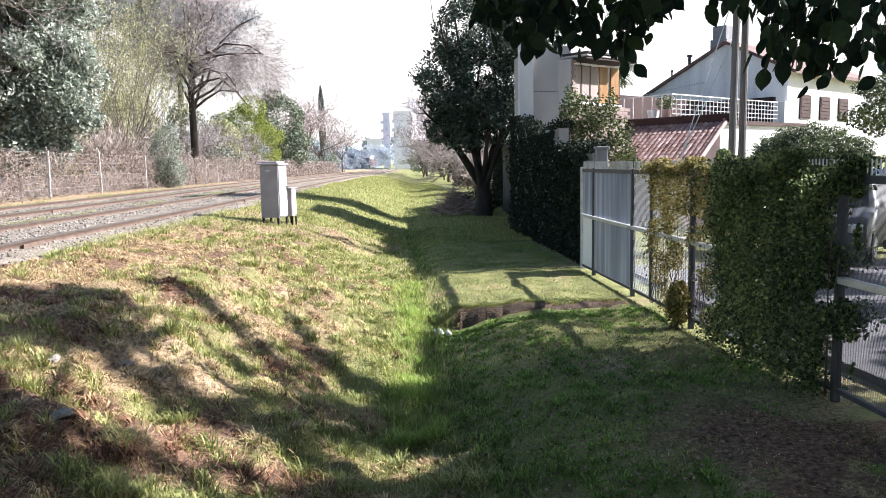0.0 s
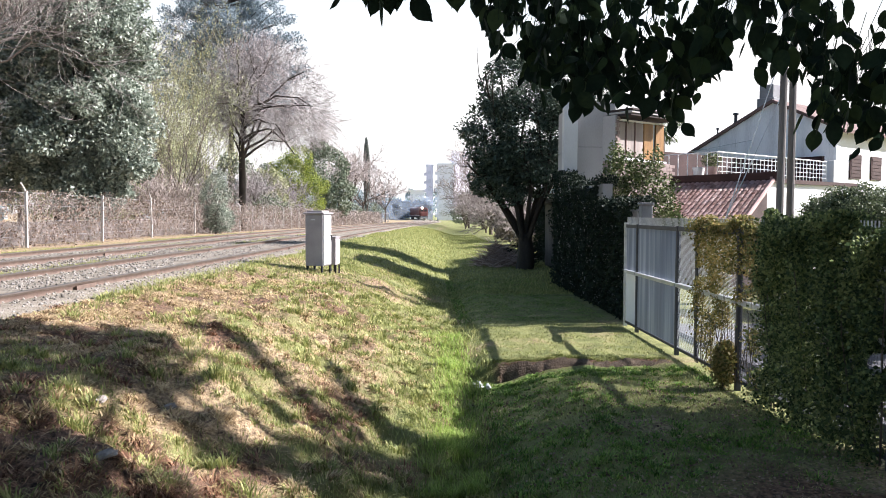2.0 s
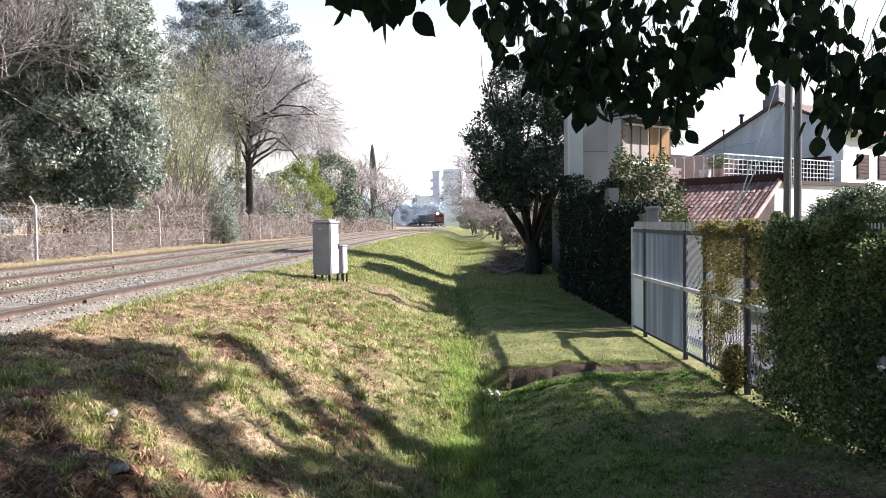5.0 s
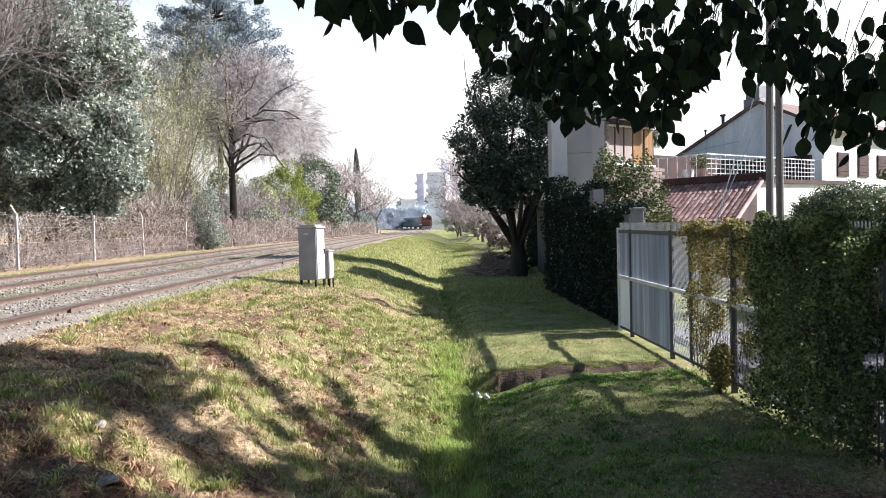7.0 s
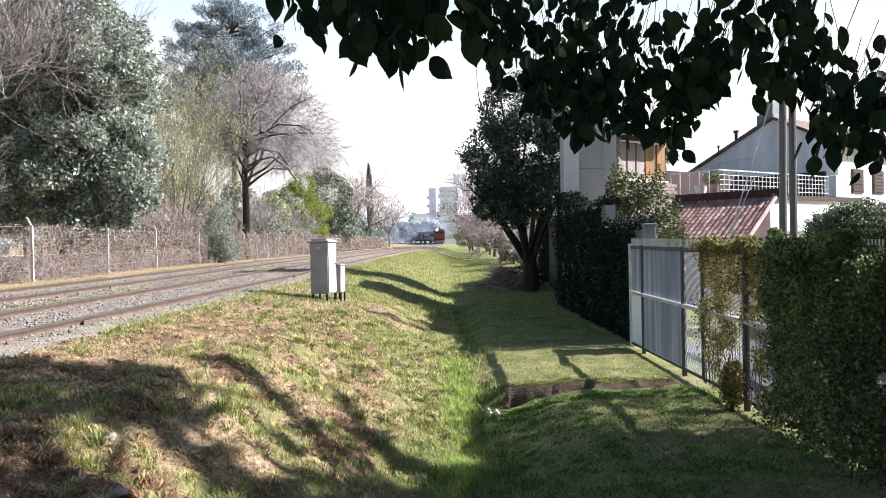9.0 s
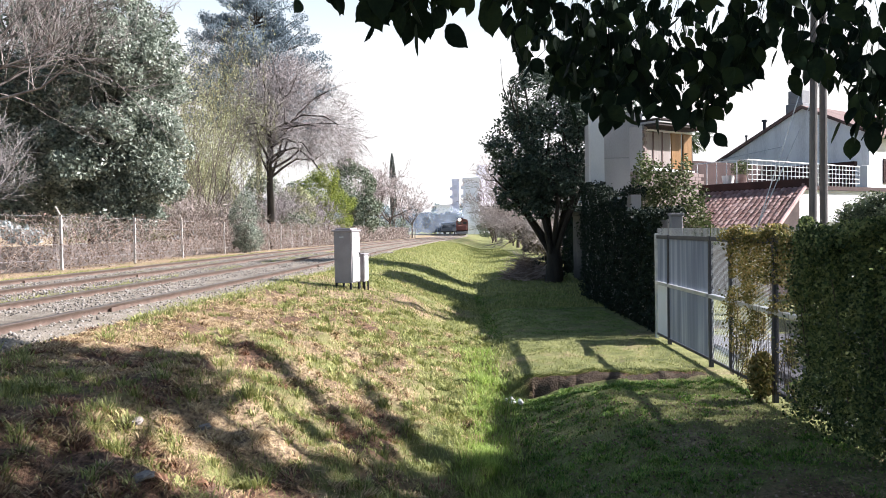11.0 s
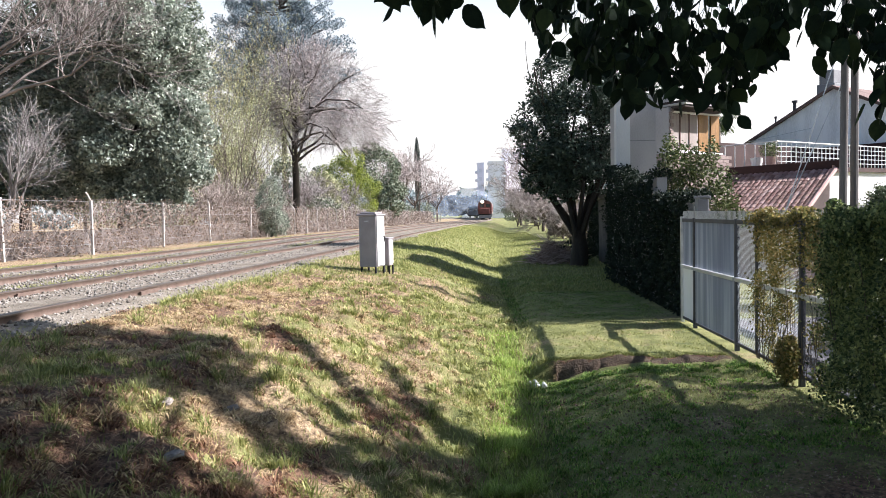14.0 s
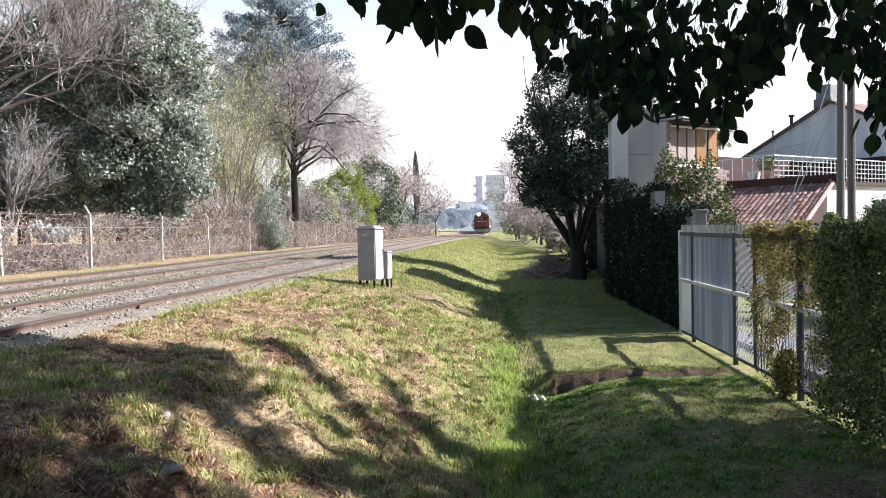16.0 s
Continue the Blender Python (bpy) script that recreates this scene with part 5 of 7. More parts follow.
def build_palm(x, y, height, seed):
    """A feather palm: arched fronds with two rows of narrow leaflets."""
    rng = np.random.default_rng(seed)
    t = thing("palm", "feathery green palm behind the house", "palm", gz(x, y))
    v, f = tube_arrays([([(0, 0, -0.2), (0.08, 0, height * 0.5), (0, 0, height)], [0.2, 0.16, 0.14])], 9)
    mesh_part("trunk", v, f, "bark", t, smooth=True)
    for k in range(26):
        a, up = 2.4 * k, rng.uniform(0.1, 1.15)
        L = rng.uniform(0.8, 1.25)
        d = Vector((math.cos(a) * math.cos(up), math.sin(a) * math.cos(up), math.sin(up)))
        p, rib, V, F = Vector((0, 0, height - 0.05)), [], [], []
        for i in range(13):
            rib.append(tuple(p))
            side = d.cross(Vector((0, 0, 1))).normalized()
            if i > 1:
                for sgn in (-1, 1):
                    w = 0.3 * math.sin(math.pi * min(1, i / 12.5)) + 0.08
                    tip = p + (side * sgn * 0.85 + d * 0.6 + Vector((0, 0, -0.35))).normalized() * w
                    b = len(V)
                    V += [tuple(p - d * 0.02), tuple((p + tip) / 2 + Vector((0, 0, 0.03)) - d * 0.03), tuple(tip), tuple((p + tip) / 2 + d * 0.03)]
                    F.append((b, b + 1, b + 2, b + 3))
            p = p + d * (L / 12)
            d = (d + Vector((0, 0, -0.12))).normalized()
        frond = mesh_part("frond", V, F, "palm_leaf", t)
        v, f = tube_arrays([(rib, np.linspace(0.02, 0.005, len(rib)))], 4)
        mesh_part("rib", v, f, "palm_leaf", frond)


M["palm_leaf"] = material("palm_leaf", [(0.02, 0.035, 0.014), (0.045, 0.07, 0.028), (0.1, 0.13, 0.055)], 2, 0.5, island=True, bump=0, through_light=0.2)
build_palm(10.75, 34.0, 5.7, 66)
leafy_tree("citrus_shrub", "bushy light-green garden shrub in front of the tiled roof", (5.0, 17.6, 0.1), [(-0.2, 0, 3.0, 0.75, 0.7, 0.6), (0.2, 0, 2.6, 0.9, 0.7, 0.6), (0.5, 0, 2.2, 0.6, 0.6, 0.5), (-0.4, 0, 2.4, 0.5, 0.6, 0.55), (0.75, 0, 1.9, 0.4, 0.5, 0.4), (1.0, 0, 1.75, 0.35, 0.4, 0.3), (-0.5, 0, 3.35, 0.25, 0.3, 0.4), (0.45, 0, 3.2, 0.2, 0.3, 0.45)], 6400, 0.085, "shrub_leaf", 0.05, seed=23, gap=0.6, height=1.5, shell=0.2)
leafy_tree("clipped_bush", "rounded clipped green bush behind the fence", (9.0, 15.4, 0.1), [(0, 0, 2.1, 1.2, 1.0, 0.62), (-0.35, 0, 2.0, 0.95, 0.9, 0.55), (0.45, 0, 2.0, 0.95, 0.9, 0.55)], 34000, 0.055, "bush_leaf", 0.08, seed=24, gap=0.0, height=1.6)
leafy_tree("street_tree", "green street tree beyond the parked cars", (15.0, 20.0, 0.1), [(0, 0, 3.4, 2.6, 2.0, 1.3)], 9000, 0.12, "shrub_leaf", 0.12, seed=25, height=2)
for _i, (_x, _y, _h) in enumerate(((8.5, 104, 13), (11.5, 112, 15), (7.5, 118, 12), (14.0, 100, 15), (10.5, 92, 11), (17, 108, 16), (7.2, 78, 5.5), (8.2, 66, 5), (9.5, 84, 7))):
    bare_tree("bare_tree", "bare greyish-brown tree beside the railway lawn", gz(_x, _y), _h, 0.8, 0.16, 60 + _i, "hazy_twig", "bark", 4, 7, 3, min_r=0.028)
for _i, (_x, _y, _r) in enumerate(((6.8, 58, 1.5), (7.2, 50, 1.3), (6.6, 44, 1.2), (9, 70, 1.8), (10, 130, 2.2), (8.5, 160, 2.6))):
    leafy_tree("bush", "low dark bush at the edge of the lawn", gz(_x, _y), [(0, 0, _r * 0.8, _r, _r * 1.3, _r * 0.9)], 3000, 0.14 + 0.001 * _y, "far_leaf" if _y > 100 else "brush_leaf", 0.05, seed=80 + _i, height=0.8)


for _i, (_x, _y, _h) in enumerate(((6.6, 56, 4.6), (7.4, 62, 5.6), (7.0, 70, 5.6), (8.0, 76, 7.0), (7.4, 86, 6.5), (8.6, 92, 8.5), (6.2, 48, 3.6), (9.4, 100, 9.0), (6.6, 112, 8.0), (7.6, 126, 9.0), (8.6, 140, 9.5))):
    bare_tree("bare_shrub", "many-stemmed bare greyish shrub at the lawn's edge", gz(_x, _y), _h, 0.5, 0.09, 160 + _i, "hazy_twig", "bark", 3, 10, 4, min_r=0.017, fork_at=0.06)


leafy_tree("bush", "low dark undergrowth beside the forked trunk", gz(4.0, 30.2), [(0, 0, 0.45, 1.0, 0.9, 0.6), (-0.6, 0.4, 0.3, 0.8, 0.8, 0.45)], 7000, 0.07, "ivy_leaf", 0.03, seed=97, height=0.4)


def build_brush_pile():
    rng = np.random.default_rng(33)
    lines = []
    for k in range(650):
        a = rng.uniform(0, 6.28)
        r = rng.uniform(0, 1.0)
        p = Vector((math.cos(a) * r * 0.85, math.sin(a) * r * 0.9, 0.02 + 0.95 * (1 - r) * rng.uniform(0.2, 1)))
        d = Vector((rng.normal(0, 1), rng.normal(0, 1), rng.uniform(-0.1, 0.55))).normalized()
        L = rng.uniform(0.3, 0.95)
        lines.append(([tuple(p), tuple(p + d * L * 0.5 + Vector(rng.normal(0, 0.04, 3))), tuple(p + d * L)], [0.014, 0.011, 0.005]))
    v, f = tube_arrays(lines, 4)
    v[:, 2] = np.maximum(v[:, 2], 0.0)
    t = mesh_part("brush_pile", v, f, "red_stick")
    t.matrix_basis = pose(*gz(3.0, 29.6))
    tagged(t, "heap of cut dry branches at the foot of the tree", "brush pile", kind="stuff")


build_brush_pile()


# ---- lineside fence with dry creeper ----
def fence_x(y):
    return rail_x(y) - np.interp(y, [15, 23, 27.4, 41, 60, 200], [10.2, 11.1, 10.3, 11.2, 11.1, 10.9])


def build_line_fence():
    t = thing("lineside_fence", "wire fence on pale bent concrete posts along the railway", "fence", (0, 0, 0))
    ys = [17.0, 20.3, 23.5, 27.4, 34.2, 41.0, 47.8] + [51 + 3.4 * i for i in range(36)]
    tops = []
    for i, y in enumerate(ys):
        x = float(fence_x(y))
        z = float(ground_z(x, y))
        bent = i % 2 == 1 or y > 50
        bm = bmesh.new()
        box(bm, -0.042, -0.042, -0.2, 0.042, 0.042, 2.02, m=pose(x, y, z, 0, 1.2 * math.sin(i * 2.1), 0))
        if bent:
            a = Vector((x, y, z + 1.98))
            cyl(bm, a, a + Vector((0.05, -0.42, 0.3)) if y < 50 else a + Vector((-0.3, 0.0, 0.28)), 0.045, 0.035, 6)
        part("post", bm, "concrete_post", t)
        tops.append((x, y, z))
    for h in (0.4, 0.95, 1.5, 1.95):
        bm = bmesh.new()
        for a, b in zip(tops[:-1], tops[1:]):
            cyl(bm, (a[0], a[1], a[2] + h), (b[0], b[1], b[2] + h), 0.004, n=4)
        part("wire", bm, "galvanised", t)
    rng = np.random.default_rng(44)
    lines, pts = [], []
    for k in range(7600):
        y = 16 + 134 * rng.uniform(0, 1) ** 1.7
        x = float(fence_x(y)) - 0.12 + rng.normal(0, 0.14)
        z = float(ground_z(x, y))
        far = max(1.0, y / 40)
        p = Vector((x, y, z + rng.uniform(0, 1.85)))
        d = Vector((rng.normal(0, 0.25), rng.normal(0, 0.8), rng.normal(0.2, 0.7))).normalized()
        L = rng.uniform(0.4, 1.1) * min(1.6, far)
        q = [p]
        for i in range(3):
            d = (d + Vector(rng.normal(0, 0.3, 3))).normalized()
            q.append(q[-1] + d * L / 3)
        zt = z + 2.05 + 0.12 * math.sin(y * 1.3)
        q = [(a.x, a.y, min(max(a.z, z), zt)) for a in q]
        r = 0.008 * far
        lines.append((q, [r, r, r * 0.8, r * 0.6]))
        for a in q[1:]:
            for m in range(1):
                pts.append((a[0] + rng.normal(0, 0.06), a[1] + rng.normal(0, 0.12), min(a[2] + rng.normal(0, 0.08), zt)))
    v, f = tube_arrays(lines, 3)
    tagged(mesh_part("dry_creeper", v, f, "dead_stalk"), "tangled dry brown creeper over the lineside fence", "creeper", kind="stuff")
    pts = np.array(pts)
    v, f = leaf_arrays(rng, pts, 0.085, 0.8, 0.3, 0.6)
    M["dry_leaf"] = material("dry_leaf", [(0.1, 0.068, 0.048), (0.2, 0.135, 0.1), (0.34, 0.25, 0.19)], 0.8, 0.8, island=True, bump=0, through_light=0.2)
    tagged(mesh_part("dry_leaves", v, f, "dry_leaf"), "withered brown leaves on the lineside fence", "leaves", kind="stuff")
    # garden boundary wall behind
    b = bmesh.new()
    for a, c in zip(tops[:-1], tops[1:]):
        va = [bm_v for bm_v in (b.verts.new((a[0] - 1.2, a[1], a[2] - 0.2)), b.verts.new((c[0] - 1.2, c[1], c[2] - 0.2)), b.verts.new((c[0] - 1.2, c[1], c[2] + 0.9)), b.verts.new((a[0] - 1.2, a[1], a[2] + 0.9)))]
        b.faces.new(va)
    bmesh.ops.solidify(b, geom=b.faces[:], thickness=0.12)
    M["garden_wall"] = material("garden_wall", [(0.1, 0.085, 0.078), (0.18, 0.155, 0.145), (0.3, 0.27, 0.255)], 0.6, 0.9, stretch=(1, 1, 0.5))
    tagged(part("garden_wall", b, "garden_wall"), "low weathered boundary wall behind the lineside fence", "wall", kind="structure")


build_line_fence()


# ---- far buildings and woods ----
def far_block(x, y, w, d, h, floors, cols, label):
    t = thing("apartment_building", label, "building", (x, y, 0))
    boxpart("wall", "hazed_wall", t, 0, 0, -1, w, d, h)
    boxpart("roof", "hazed_wall", t, -0.2, -0.2, h, w + 0.2, d + 0.2, h + 0.6)
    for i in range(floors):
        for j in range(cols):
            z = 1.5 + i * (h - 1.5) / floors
            boxpart("window", "hazed_window", t, w * (j + 0.25) / cols, -0.06, z, w * (j + 0.7) / cols, -0.004, z + 1.4)
        boxpart("balcony", "hazed_wall", t, -0.9, 1.0, 1.2 + i * (h - 1.5) / floors, -0.01, 4.0, 2.2 + i * (h - 1.5) / floors)


far_block(2.3, 300.0, 2.6, 8, 21.0, 6, 1, "slim pale tower block in the distance")
far_block(6.2, 275.0, 6.0, 14, 19.8, 6, 3, "pale apartment building in the distance")
far_block(12.0, 285.0, 9.0, 14, 25.0, 8, 4, "taller pale apartment building in the distance")
far_block(-4.5, 330.0, 6.0, 10, 12.0, 4, 3, "low pale building beyond the railway curve")


def far_woods():
    rng = np.random.default_rng(70)
    P = []
    for k in range(60):
        x = rng.uniform(-130, 14)
        y = 400 + rng.uniform(-20, 40)
        h = rng.uniform(11, 17) * (1 if x > -60 else 1.3)
        r = rng.uniform(5, 8)
        P.append(crown_points(rng, 350, [(x, y, h * 0.55, r, r * 0.6, h * 0.5)], 0.2))
    for k in range(50):
        x = rng.uniform(20, 90) if k % 2 else rng.uniform(-120, -30)
        y = rng.uniform(150, 260)
        P.append(crown_points(rng, 300, [(x, y, 4.5, 6, 4, 5)], 0.2))
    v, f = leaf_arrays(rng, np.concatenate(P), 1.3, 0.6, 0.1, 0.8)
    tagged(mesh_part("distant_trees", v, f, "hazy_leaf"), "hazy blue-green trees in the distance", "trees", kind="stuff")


far_woods()


# ---- overhanging street tree ----
CROWN_EDGE = [(-12, 17.9), (-10, 14.6), (-9.2, 13.1), (-8.5, 14.5), (-7.4, 15.5), (-6, 13.7), (-4.2, 12.9), (-1.6, 13.6), (-0.6, 13.3), (0.4, 14.6), (1.4, 16), (2.3, 13.7), (4.2, 13.3), (4.9, 10.5), (6.2, 10.2), (7.7, 7.8), (9.8, 7.7), (11.4, 6.2), (13.6, 6.0), (15, 6.1), (16, 6.8), (17.5, 4.8), (18.6, 4.2), (19.5, 8.0), (21.1, 8), (21.8, 10.5), (23.3, 10), (24, 8), (25.7, 7.5), (26.7, 7.3), (27.4, 9), (28, 3.4), (29.6, 2.9), (31.1, 4.2), (32, 2.9), (34.5, 4), (50, 6)]


def big_leaves(rng, pts, size):
    """Ovate pointed leaves hanging from their stalks, with a fold along the mid rib."""
    n = len(pts)
    az = rng.uniform(0, 6.283, n)
    el = -rng.uniform(0.55, 1.5, n)
    d = np.stack([np.cos(az) * np.cos(el), np.sin(az) * np.cos(el), np.sin(el)], 1)
    s = rng.normal(0, 1, (n, 3))
    s -= (s * d).sum(1, keepdims=True) * d
    s /= np.linalg.norm(s, axis=1, keepdims=True) + 1e-9
    nr = np.cross(d, s)
    L = size * rng.uniform(0.7, 1.2, (n, 1))
    shape = [(0.0, 0.0), (0.06, 0.14), (0.2, 0.28), (0.4, 0.34), (0.6, 0.3), (0.78, 0.18), (0.9, 0.06), (1.0, 0.0)]
    cols = []
    for t, w in shape:
        mid = pts + d * L * t + nr * L * (0.1 * t * t)
        cols += [mid + s * L * w + nr * L * w * 0.3, mid, mid - s * L * w + nr * L * w * 0.3]
    v = np.stack(cols, 1)
    q = []
    for k in range(7):
        a = 3 * k
        q += [(a, a + 1, a + 4, a + 3), (a + 1, a + 2, a + 5, a + 4)]
    f = (np.array(q)[None] + 24 * np.arange(n)[:, None, None]).reshape(-1, 4)
    return v.reshape(-1, 3), f


# shadow streaks and areas on the ground; leaves are hung sunward of them
SHADOW_STREAKS = [
    ([(-2.5, 6.45), (-1.95, 6.15), (-1.45, 5.9), (-0.95, 5.68), (-0.4, 5.4)], 0.12, 0.16),
    ([(-2.1, 6.0), (-1.7, 5.75), (-1.2, 5.45)], 0.07, 0.1),
    ([(-2.0, 8.7), (-1.5, 7.98), (-1.1, 7.4), (-0.75, 7.05), (-0.3, 6.72), (0.1, 6.5)], 0.05, 0.16),
    ([(-2.6, 8.8), (-1.95, 8.4), (-1.6, 8.15)], 0.08, 0.05),
    ([(-1.1, 9.2), (-0.8, 8.2), (-0.4, 7.6), (0.1, 7.2)], 0.05, 0.16),
    ([(-0.95, 8.0), (-0.6, 7.7), (-0.1, 7.55), (0.25, 7.4)], 0.07, 0.1),
    ([(-1.5, 7.0), (-1.1, 6.75), (-0.6, 6.5)], 0.06, 0.1),
    ([(-1.7, 4.95), (-1.2, 4.55), (-0.8, 4.3)], 0.05, 0.08),
    ([(-3.4, 8.2), (-2.9, 8.0), (-2.4, 7.7)], 0.06, 0.1),
    ([(-0.2, 6.9), (0.3, 6.5), (0.85, 6.2)], 0.12, 0.18),
]
SHADE = [
    ([(-9, 8.2), (-4.4, 7.75), (-3.7, 7.8), (-3.1, 8.05), (-2.35, 7.75), (-1.95, 6.6), (-2.1, 6.3), (-2.6, 5.95), (-3.5, 5.5), (-9, 5.3)], 0.97, 0.5),
    ([(-9, 5.4), (-3.5, 5.55), (-2.8, 5.6), (-2.45, 5.0), (-2.0, 4.9), (-1.5, 4.5), (-1.1, 3.9), (-1.2, 2.5), (-9, 2.5)], 1.0, 0.5),
    ([(-1.3, 5.8), (-0.6, 6.7), (0.0, 7.2), (0.65, 7.5), (0.9, 6.2), (0.5, 6.15), (0.1, 6.15), (-0.3, 5.7), (-0.9, 5.45)], 0.76, 0.35),
    ([(-0.8, 4.9), (-0.2, 5.5), (0.6, 5.4), (1.2, 5.4), (1.2, 2.5), (-0.6, 2.5)], 0.84, 0.4),
    ([(0.9, 2.5), (0.9, 6.2), (2.0, 6.8), (3.6, 6.2), (3.6, 2.5)], 0.95, 0.5),
]


def build_street_tree():
    rng = np.random.default_rng(90)
    t = thing("overhanging_tree", "street tree with large dark hanging leaves above the camera", "tree", (6.4, -0.6, 0.16))
    org = np.array((6.4, -0.6, 0.16))
    eye = np.array((0, 0, 2.1))
    az = np.array([a for a, _ in CROWN_EDGE])
    ed = np.array([e for _, e in CROWN_EDGE])
    pivot = np.array((1.0, 3.9, 3.7))
    groups = {True: ([], []), False: ([], [])}
    for k in range(1450):
        rim = k > 1130
        a = -12 + 62 * rng.uniform(0, 1) ** 0.8 if not rim else rng.uniform(-12, 36)
        e0 = np.interp(a, az, ed)
        dens = np.interp(a, [-12, 2, 6, 12, 19, 24, 27, 50], [0.55, 0.55, 0.75, 0.88, 0.8, 0.72, 0.66, 0.6])
        if rng.uniform() > dens or (rim and a < 4 and k % 2):
            continue
        e = e0 + 2.0 + 14 * rng.uniform(0, 1) ** 1.25
        if rim:
            e = e0 + rng.uniform(1.7, 3.2)
        elif patchy(a, e, 2.2, 12) < 0.52:
            continue
        e += 0.9 if a < 5 else 0.3
        r = rng.uniform(3.3, 4.8)
        if a > 5 and rng.uniform() < 0.5 and not rim:
            r = rng.uniform(4.2, 6.4)
            e = e + 1.0
        A, E = radians(a), radians(e)
        tip = eye + r * np.array((math.sin(A) * math.cos(E), math.cos(A) * math.cos(E), math.sin(E)))
        # a hanging twig with leaves on both sides; its end is the tip
        pts, lines = groups[a < 5]
        off = pivot if a < 5 else org
        n = rng.integers(3, 7)
        top = tip + np.array((rng.uniform(-0.02, 0.16), rng.normal(0, 0.08), rng.uniform(0.24, 0.46)))
        for i in range(n):
            f = i / n
            pts.append(tip * (1 - f) + top * f + rng.normal(0, 0.035, 3) - off)
        mid = (tip + top) / 2 + rng.normal(0, 0.03, 3)
        lines.append(([tuple(top - off), tuple(mid - off), tuple(tip - off)], [0.002, 0.0017, 0.0015]))
    pts, lines = groups[False]
    v, f = big_leaves(rng, np.array(pts), 0.098)
    mesh_part("hanging_foliage", v, f, "front_leaf", t)
    v, f = tube_arrays(lines, 3)
    tagged(mesh_part("twig_tangle", v, f, "front_leaf", t), kind="stuff")
    pts, lines = groups[True]
    lines.append(([(0.3, -0.4, 0.3), (-0.6, 0.0, 0.15), (-1.6, 0.1, 0.0)], [0.02, 0.014, 0.006]))
    v, f = tube_arrays(lines, 4)
    spray = mesh_part("swaying_spray", v, f, "dark_bark", t, "outer leafy spray swaying in the breeze")
    kinds = [from_arrays("leaf", *big_leaves(rng, np.zeros((1, 3)), 0.145), "front_leaf") for k in range(14)]
    for k, p in enumerate(pts[:300]):
        ob = new("leaf", kinds[k % 14])
        ob.parent = spray
        ob.matrix_basis = pose(*p, 0, 0, 137.5 * k % 360)
    if len(pts) > 300:
        v, f = big_leaves(rng, np.array(pts[300:]), 0.135)
        tagged(mesh_part("leafage", v, f, "front_leaf", spray), kind="stuff")
    spray.matrix_basis = pose(*(pivot - org))
    # limbs from the trunk into the crown
    trunk = [(0, 0, -0.1), (0.05, 0.1, 1.6), (-0.1, 0.3, 3.0)]
    limbs = [(trunk, [0.2, 0.17, 0.15])]
    for tx, ty, tz in ((-0.5, 3.3, 4.0), (1.4, 3.6, 3.7), (3.0, 4.2, 3.8), (2.3, 5.8, 5.0), (4.2, 2.6, 4.6), (8.5, 6.5, 6.8), (5.2, 8.5, 6.8), (9.5, 3.0, 6.5)):
        tip = np.array((tx, ty, tz)) - org
        s = np.array(trunk[2])
        mid = s * 0.5 + tip * 0.5 + np.array((0, 0, 0.5))
        limbs.append(([tuple(s), tuple(mid), tuple(tip)], [0.09, 0.06, 0.02]))
        limbs += [(a, b) for a, b in branch_lines(rng, mid, tip - mid, 1.4, 0.025, 2, 0.6, 4)] if tz > 4.5 else []
    v, f = tube_arrays(limbs, 7)
    mesh_part("trunk", v, f, "dark_bark", t, smooth=True)
    # upper crown out of view, placed so that it shades bank, lawn and street
    blobs = []
    for n, (x0, x1), (y0, y1), (z0, z1), r0 in ((95, (1.0, 4.3), (1.2, 5.6), (4.0, 5.4), 0.5), (14, (2.4, 3.7), (4.8, 6.6), (4.6, 5.6), 0.4), (34, (4.6, 9.2), (5.0, 13.2), (5.4, 6.8), 0.62)):
        for k in range(n):
            r, z = rng.uniform(0.7, 1.3) * r0, rng.uniform(z0, z1)
            blobs.append((rng.uniform(x0, x1) + 1.43 * (z - 0.1), rng.uniform(y0, y1) + 0.1 * z, z, r * 1.2, r, r * 0.6))
    # unseen leaves over and behind the camera, added to block skylight
    over = [(rng.uniform(-9, 9), rng.uniform(-6, 2.9), rng.uniform(4.6, 6.8), 0.9, 0.9, 0.5) for k in range(300)]
    P = [crown_points(rng, 25000, blobs, 0.2, 1.1, 0.2), crown_points(rng, 27000, over, 0.2, 1.1, 0.2)]
    P = np.concatenate(P)
    v, f = leaf_arrays(rng, P - org, 0.22, 0.7, 0.5, 0.7)
    mesh_part("upper_crown", v, f, "front_leaf", t)
    return spray, pivot - org


SPRAY, SPRAY_AT = build_street_tree()


